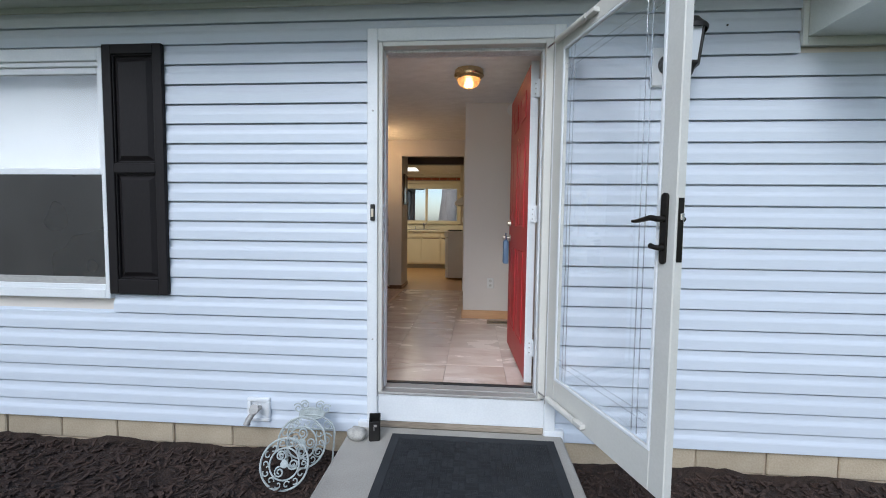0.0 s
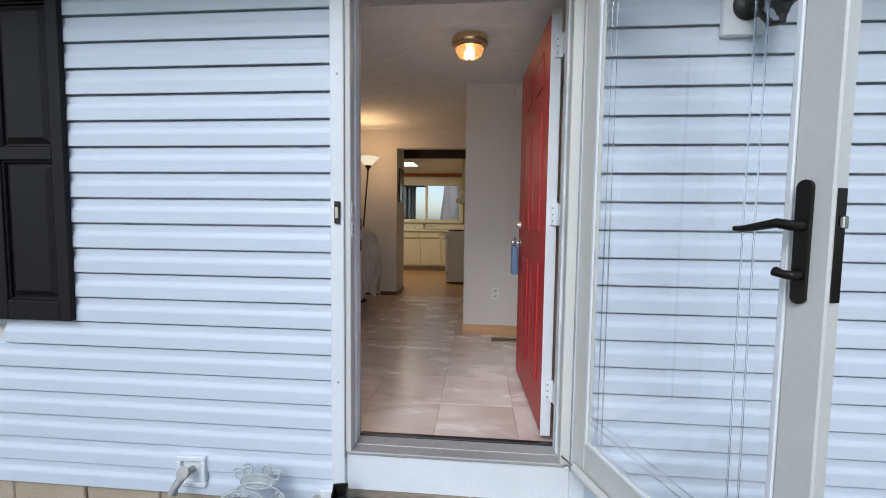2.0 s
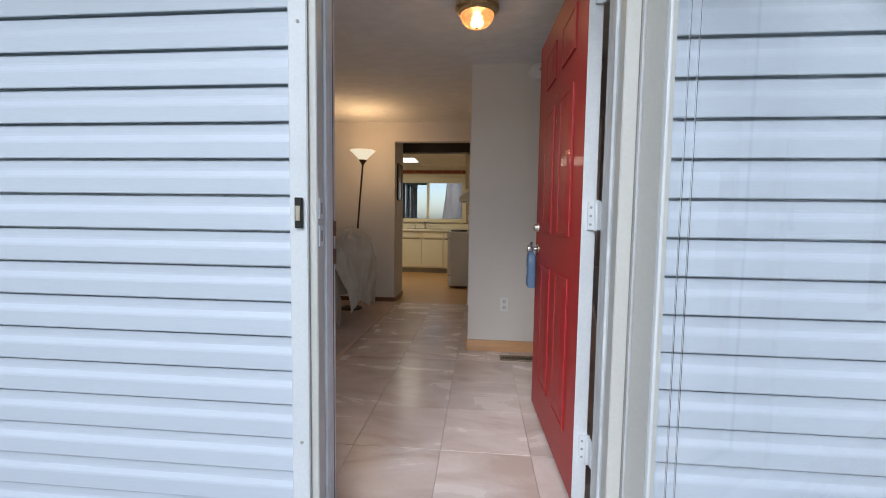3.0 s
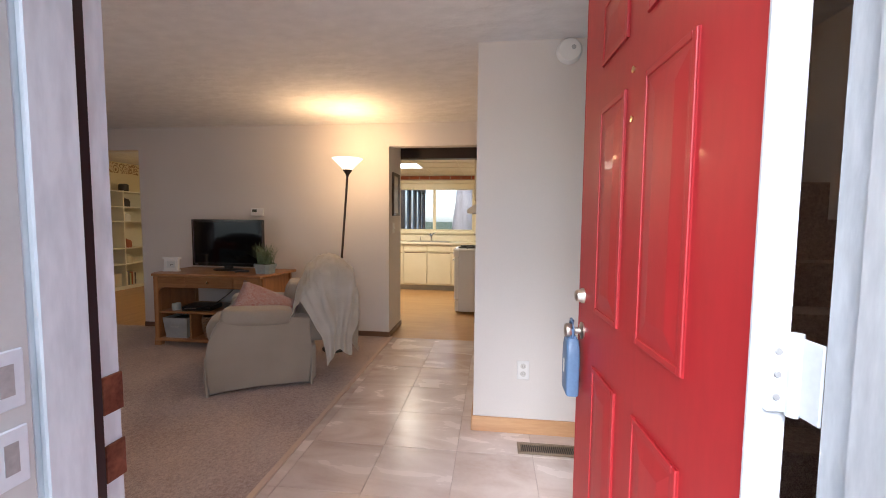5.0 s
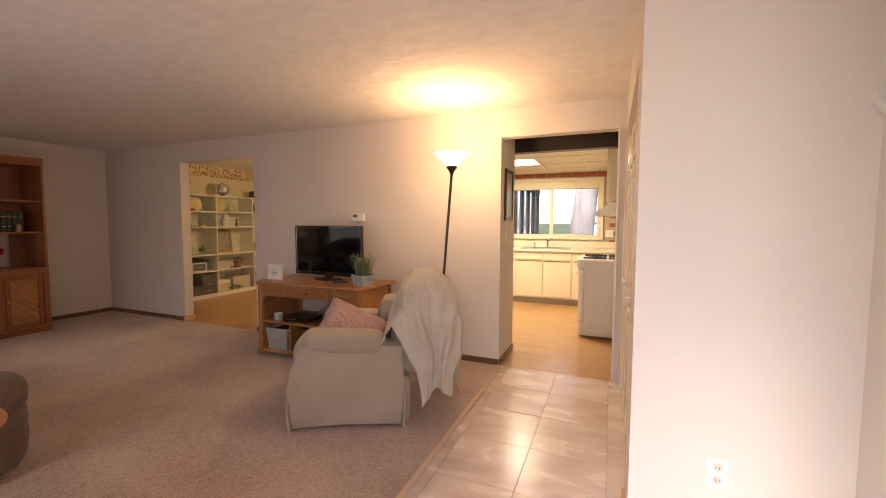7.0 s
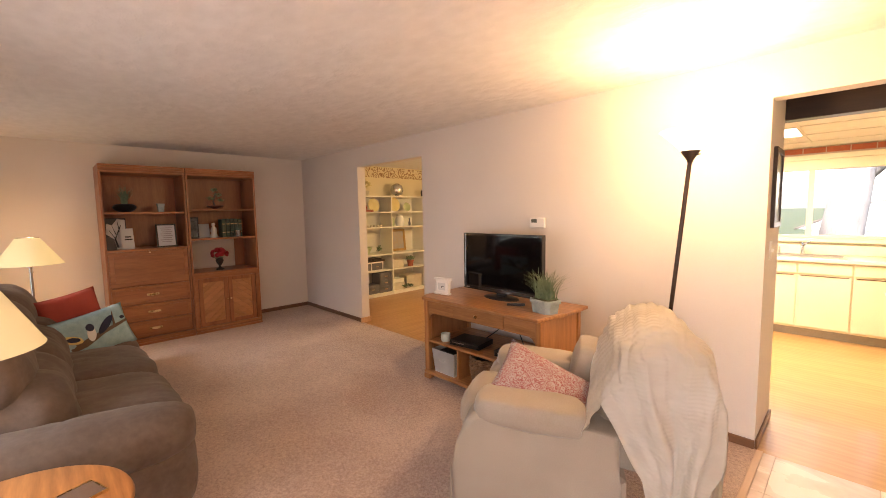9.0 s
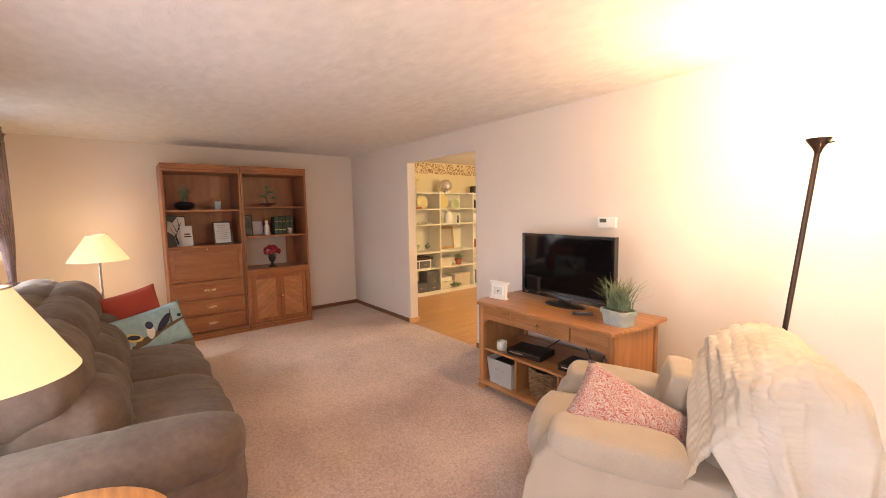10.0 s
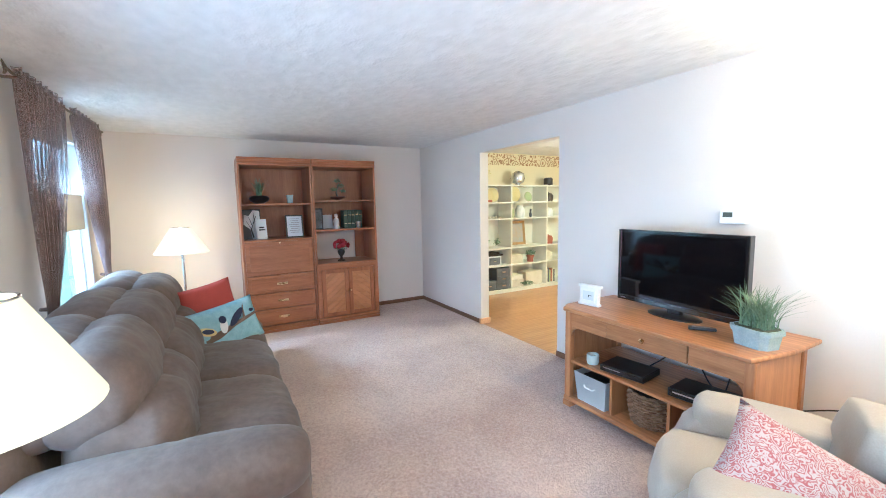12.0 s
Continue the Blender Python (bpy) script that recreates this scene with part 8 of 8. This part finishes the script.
solid("floor_sprig", leafy(bmesh.new(), 90, 0.13, 0.03, 46, 0.03, (0, 0, 0.05)), M_BLADE, "trailing dark green leaves on bottom shelf", "plant", None, pose(X0 + 0.13, Y0 + 1.66, 0.07))
for i in range(7):
    solid("book", boxes((X0 - 0.08, X0 + 0.10, 0, 0.03, 0, 0.22 + 0.02 * (i % 3)), bevel=0.002), (M_TERRA, M_PAPER, M_GREYBOX, M_SAGE)[i % 4], ("brick red", "cream", "dark grey", "sage green")[i % 4] + " upright book on dining shelf", "book", None, pose(0, Y0 + 2.14 + i * 0.034, 0.06), "books on dining shelves")
for z, m_, lab in ((0.47, M_PAPER, "cream canister"), (0.76, M_TERRA, "red lidded pot"), (1.25, M_WHITE, "white china cup pile"), (1.52, M_DARKITEM, "dark framed miniature")):
    vase("canister", Y0 + 2.26, z, [(0, 0), (0.08, 0), (0.085, 0.10), (0.06, 0.14), (0.02, 0.15), (0, 0.17)], m_, lab + " on dining shelf", "canister")

# ---- pieces: siding, blocks, tiles, bark ----
ZS = -0.247
for k in range(23):
    z = ZS + LAP * k
    if z < 2.165 and z + LAP > WIN_A[2] - 0.06 and z < WIN_A[3] + 0.075:
        spans = [(-7.2, WIN_B[0] - 0.075), (WIN_B[1] + 0.075, WIN_A[0] - 0.03), (WIN_A[1] + 0.03, -0.562), (0.565, 5.0)]
    elif z + LAP * 0.5 < 2.165:
        spans = [(-7.2, -0.562), (0.565, 5.0)]
    else:
        spans = [(-7.2, 5.0)]
    if z > 1.95:
        spans = [(a, min(b, 1.815)) for a, b in spans]
    for a, b in spans:
        siding_board(a, b, z, wall_front)

found = structure("foundation", boxes((-7.1, -0.66, 2.475, 2.55, -0.6, -0.2), (0.61, 5.0, 2.475, 2.55, -0.6, -0.2)), M_MORTAR, "mortared block foundation under the siding", "foundation")
blk = mesh_of("block", boxes((0, 0.386, 0, 0.02, 0, 0.19), bevel=0.006), M_BLOCK)
for x0, x1 in ((-7.1, -0.66), (0.61, 5.0)):
    n = int((x1 - x0) / 0.396)
    for r in range(2):
        for i in range(n):
            ob = new("block", blk)
            ob.parent = found
            ob.location = (x1 - 0.396 * (i + 1) - (0.15 if r else 0.0) if x0 < 0 else x0 + 0.396 * i + (0.15 if r else 0.0), 2.457 + 0.003 * ((i * 7) % 3), -0.395 - 0.2 * r)


def tile_material():
    m, n, l, b = material("marbled_foyer_tile")
    co, info, add = n.new("ShaderNodeTexCoord"), n.new("ShaderNodeObjectInfo"), n.new("ShaderNodeVectorMath")
    add.operation = "MULTIPLY_ADD"
    add.inputs[1].default_value = (17.3, 9.1, 5.7)
    l.new(info.outputs["Random"], add.inputs[0])
    l.new(co.outputs["Object"], add.inputs[2])
    mp = n.new("ShaderNodeMapping")
    mp.inputs["Scale"].default_value, mp.inputs["Rotation"].default_value = (1, 2.6, 1), (0, 0, 0.6)
    l.new(add.outputs[0], mp.inputs[0])
    a, c = n.new("ShaderNodeTexNoise"), n.new("ShaderNodeTexNoise")
    a.inputs["Scale"].default_value, a.inputs["Detail"].default_value, a.inputs["Distortion"].default_value = 1.9, 5, 1.0
    c.inputs["Scale"].default_value, c.inputs["Detail"].default_value = 40, 4
    l.new(mp.outputs[0], a.inputs["Vector"])
    l.new(add.outputs[0], c.inputs["Vector"])
    mx = n.new("ShaderNodeMix")
    mx.inputs["Factor"].default_value = 0.08
    l.new(a.outputs["Fac"], mx.inputs["A"])
    l.new(c.outputs["Fac"], mx.inputs["B"])
    r = ramp(n, [(0.34, (0.53, 0.41, 0.345)), (0.47, (0.62, 0.51, 0.45)), (0.60, (0.70, 0.60, 0.54))])
    l.new(mx.outputs["Result"], r.inputs[0])
    hsv, mr = n.new("ShaderNodeHueSaturation"), n.new("ShaderNodeMapRange")
    mr.inputs["To Min"].default_value, mr.inputs["To Max"].default_value = 0.94, 1.05
    l.new(info.outputs["Random"], mr.inputs["Value"])
    l.new(mr.outputs["Result"], hsv.inputs["Value"])
    l.new(r.outputs[0], hsv.inputs["Color"])
    l.new(hsv.outputs[0], b.inputs["Base Color"])
    rr = n.new("ShaderNodeMapRange")
    rr.inputs["To Min"].default_value, rr.inputs["To Max"].default_value = 0.20, 0.32
    l.new(a.outputs["Fac"], rr.inputs["Value"])
    l.new(rr.outputs["Result"], b.inputs["Roughness"])
    bp = n.new("ShaderNodeBump")
    bp.inputs["Strength"].default_value, bp.inputs["Distance"].default_value = 0.03, 0.004
    l.new(a.outputs["Fac"], bp.inputs["Height"])
    l.new(bp.outputs[0], b.inputs["Normal"])
    return m


M_TILE = tile_material()
floor_tiles = bpy.data.objects["floor_subfloor"]
tile_meshes = {}
xs = [-1.03, -0.97, -0.545, -0.12, 0.305, 0.73, 1.155, 1.58, XR]
ys = [2.577, 3.0, 3.425, 3.85, 4.275, 4.70, 5.125, 5.55, 5.975, 6.42]
for i in range(len(xs) - 1):
    for j in range(len(ys) - 1):
        if xs[i] > -0.05 and ys[j] > 4.6 and xs[i] > 0.08:
            continue
        w, d = round(xs[i + 1] - xs[i] - 0.002, 4), round(ys[j + 1] - ys[j] - 0.002, 4)
        if (w, d) not in tile_meshes:
            tile_meshes[w, d] = mesh_of("tile", boxes((0, w, 0, d, -0.0035, 0.0), bevel=0.0015), M_TILE)
        ob = new("tile", tile_meshes[w, d])
        ob.parent = floor_tiles
        ob.location = (xs[i] + 0.001, ys[j] + 0.001, 0.0005 * ((i * 3 + j * 5) % 3))

# bark chips scattered on the beds
rnd = random.Random(21)
cv, cf = [], []
for _ in range(5200):
    x = rnd.uniform(-3.2, -0.68) if rnd.random() < 0.5 else rnd.uniform(0.64, 3.0)
    y = rnd.uniform(1.35, 2.38)
    p = Vector((x, y, 0))
    z = -0.385 + 0.03 * noise.noise(p * 3) + 0.02 * noise.noise(p * 11) + rnd.uniform(0.0, 0.02)
    a, t = rnd.uniform(0, 3.14), rnd.uniform(-0.6, 0.6)
    L, Wd, T = rnd.uniform(0.008, 0.03), rnd.uniform(0.004, 0.010), rnd.uniform(0.002, 0.005)
    u = Vector((math.cos(a) * math.cos(t), math.sin(a) * math.cos(t), math.sin(t))) * L
    v = Vector((-math.sin(a), math.cos(a), rnd.uniform(-0.4, 0.4))) * Wd
    w = u.cross(v).normalized() * T
    c = Vector((x, y, z))
    n0 = len(cv)
    cv += [tuple(c + s1 * u + s2 * v + s3 * w) for s3 in (-1, 1) for s1, s2 in ((-1, -0.7), (1, -1), (0.9, 0.8), (-1, 1))]
    cf += [tuple(n0 + q for q in f) for f in ((0, 3, 2, 1), (4, 5, 6, 7), (0, 1, 5, 4), (1, 2, 6, 5), (2, 3, 7, 6), (3, 0, 4, 7))]
me = bpy.data.meshes.new("bark_chips")
me.from_pydata(cv, [], cf)
me.materials.append(M_CHIP)
tagged(new("bark_chips", me), "loose dark bark chips on the flower beds", "mulch", "", "stuff")
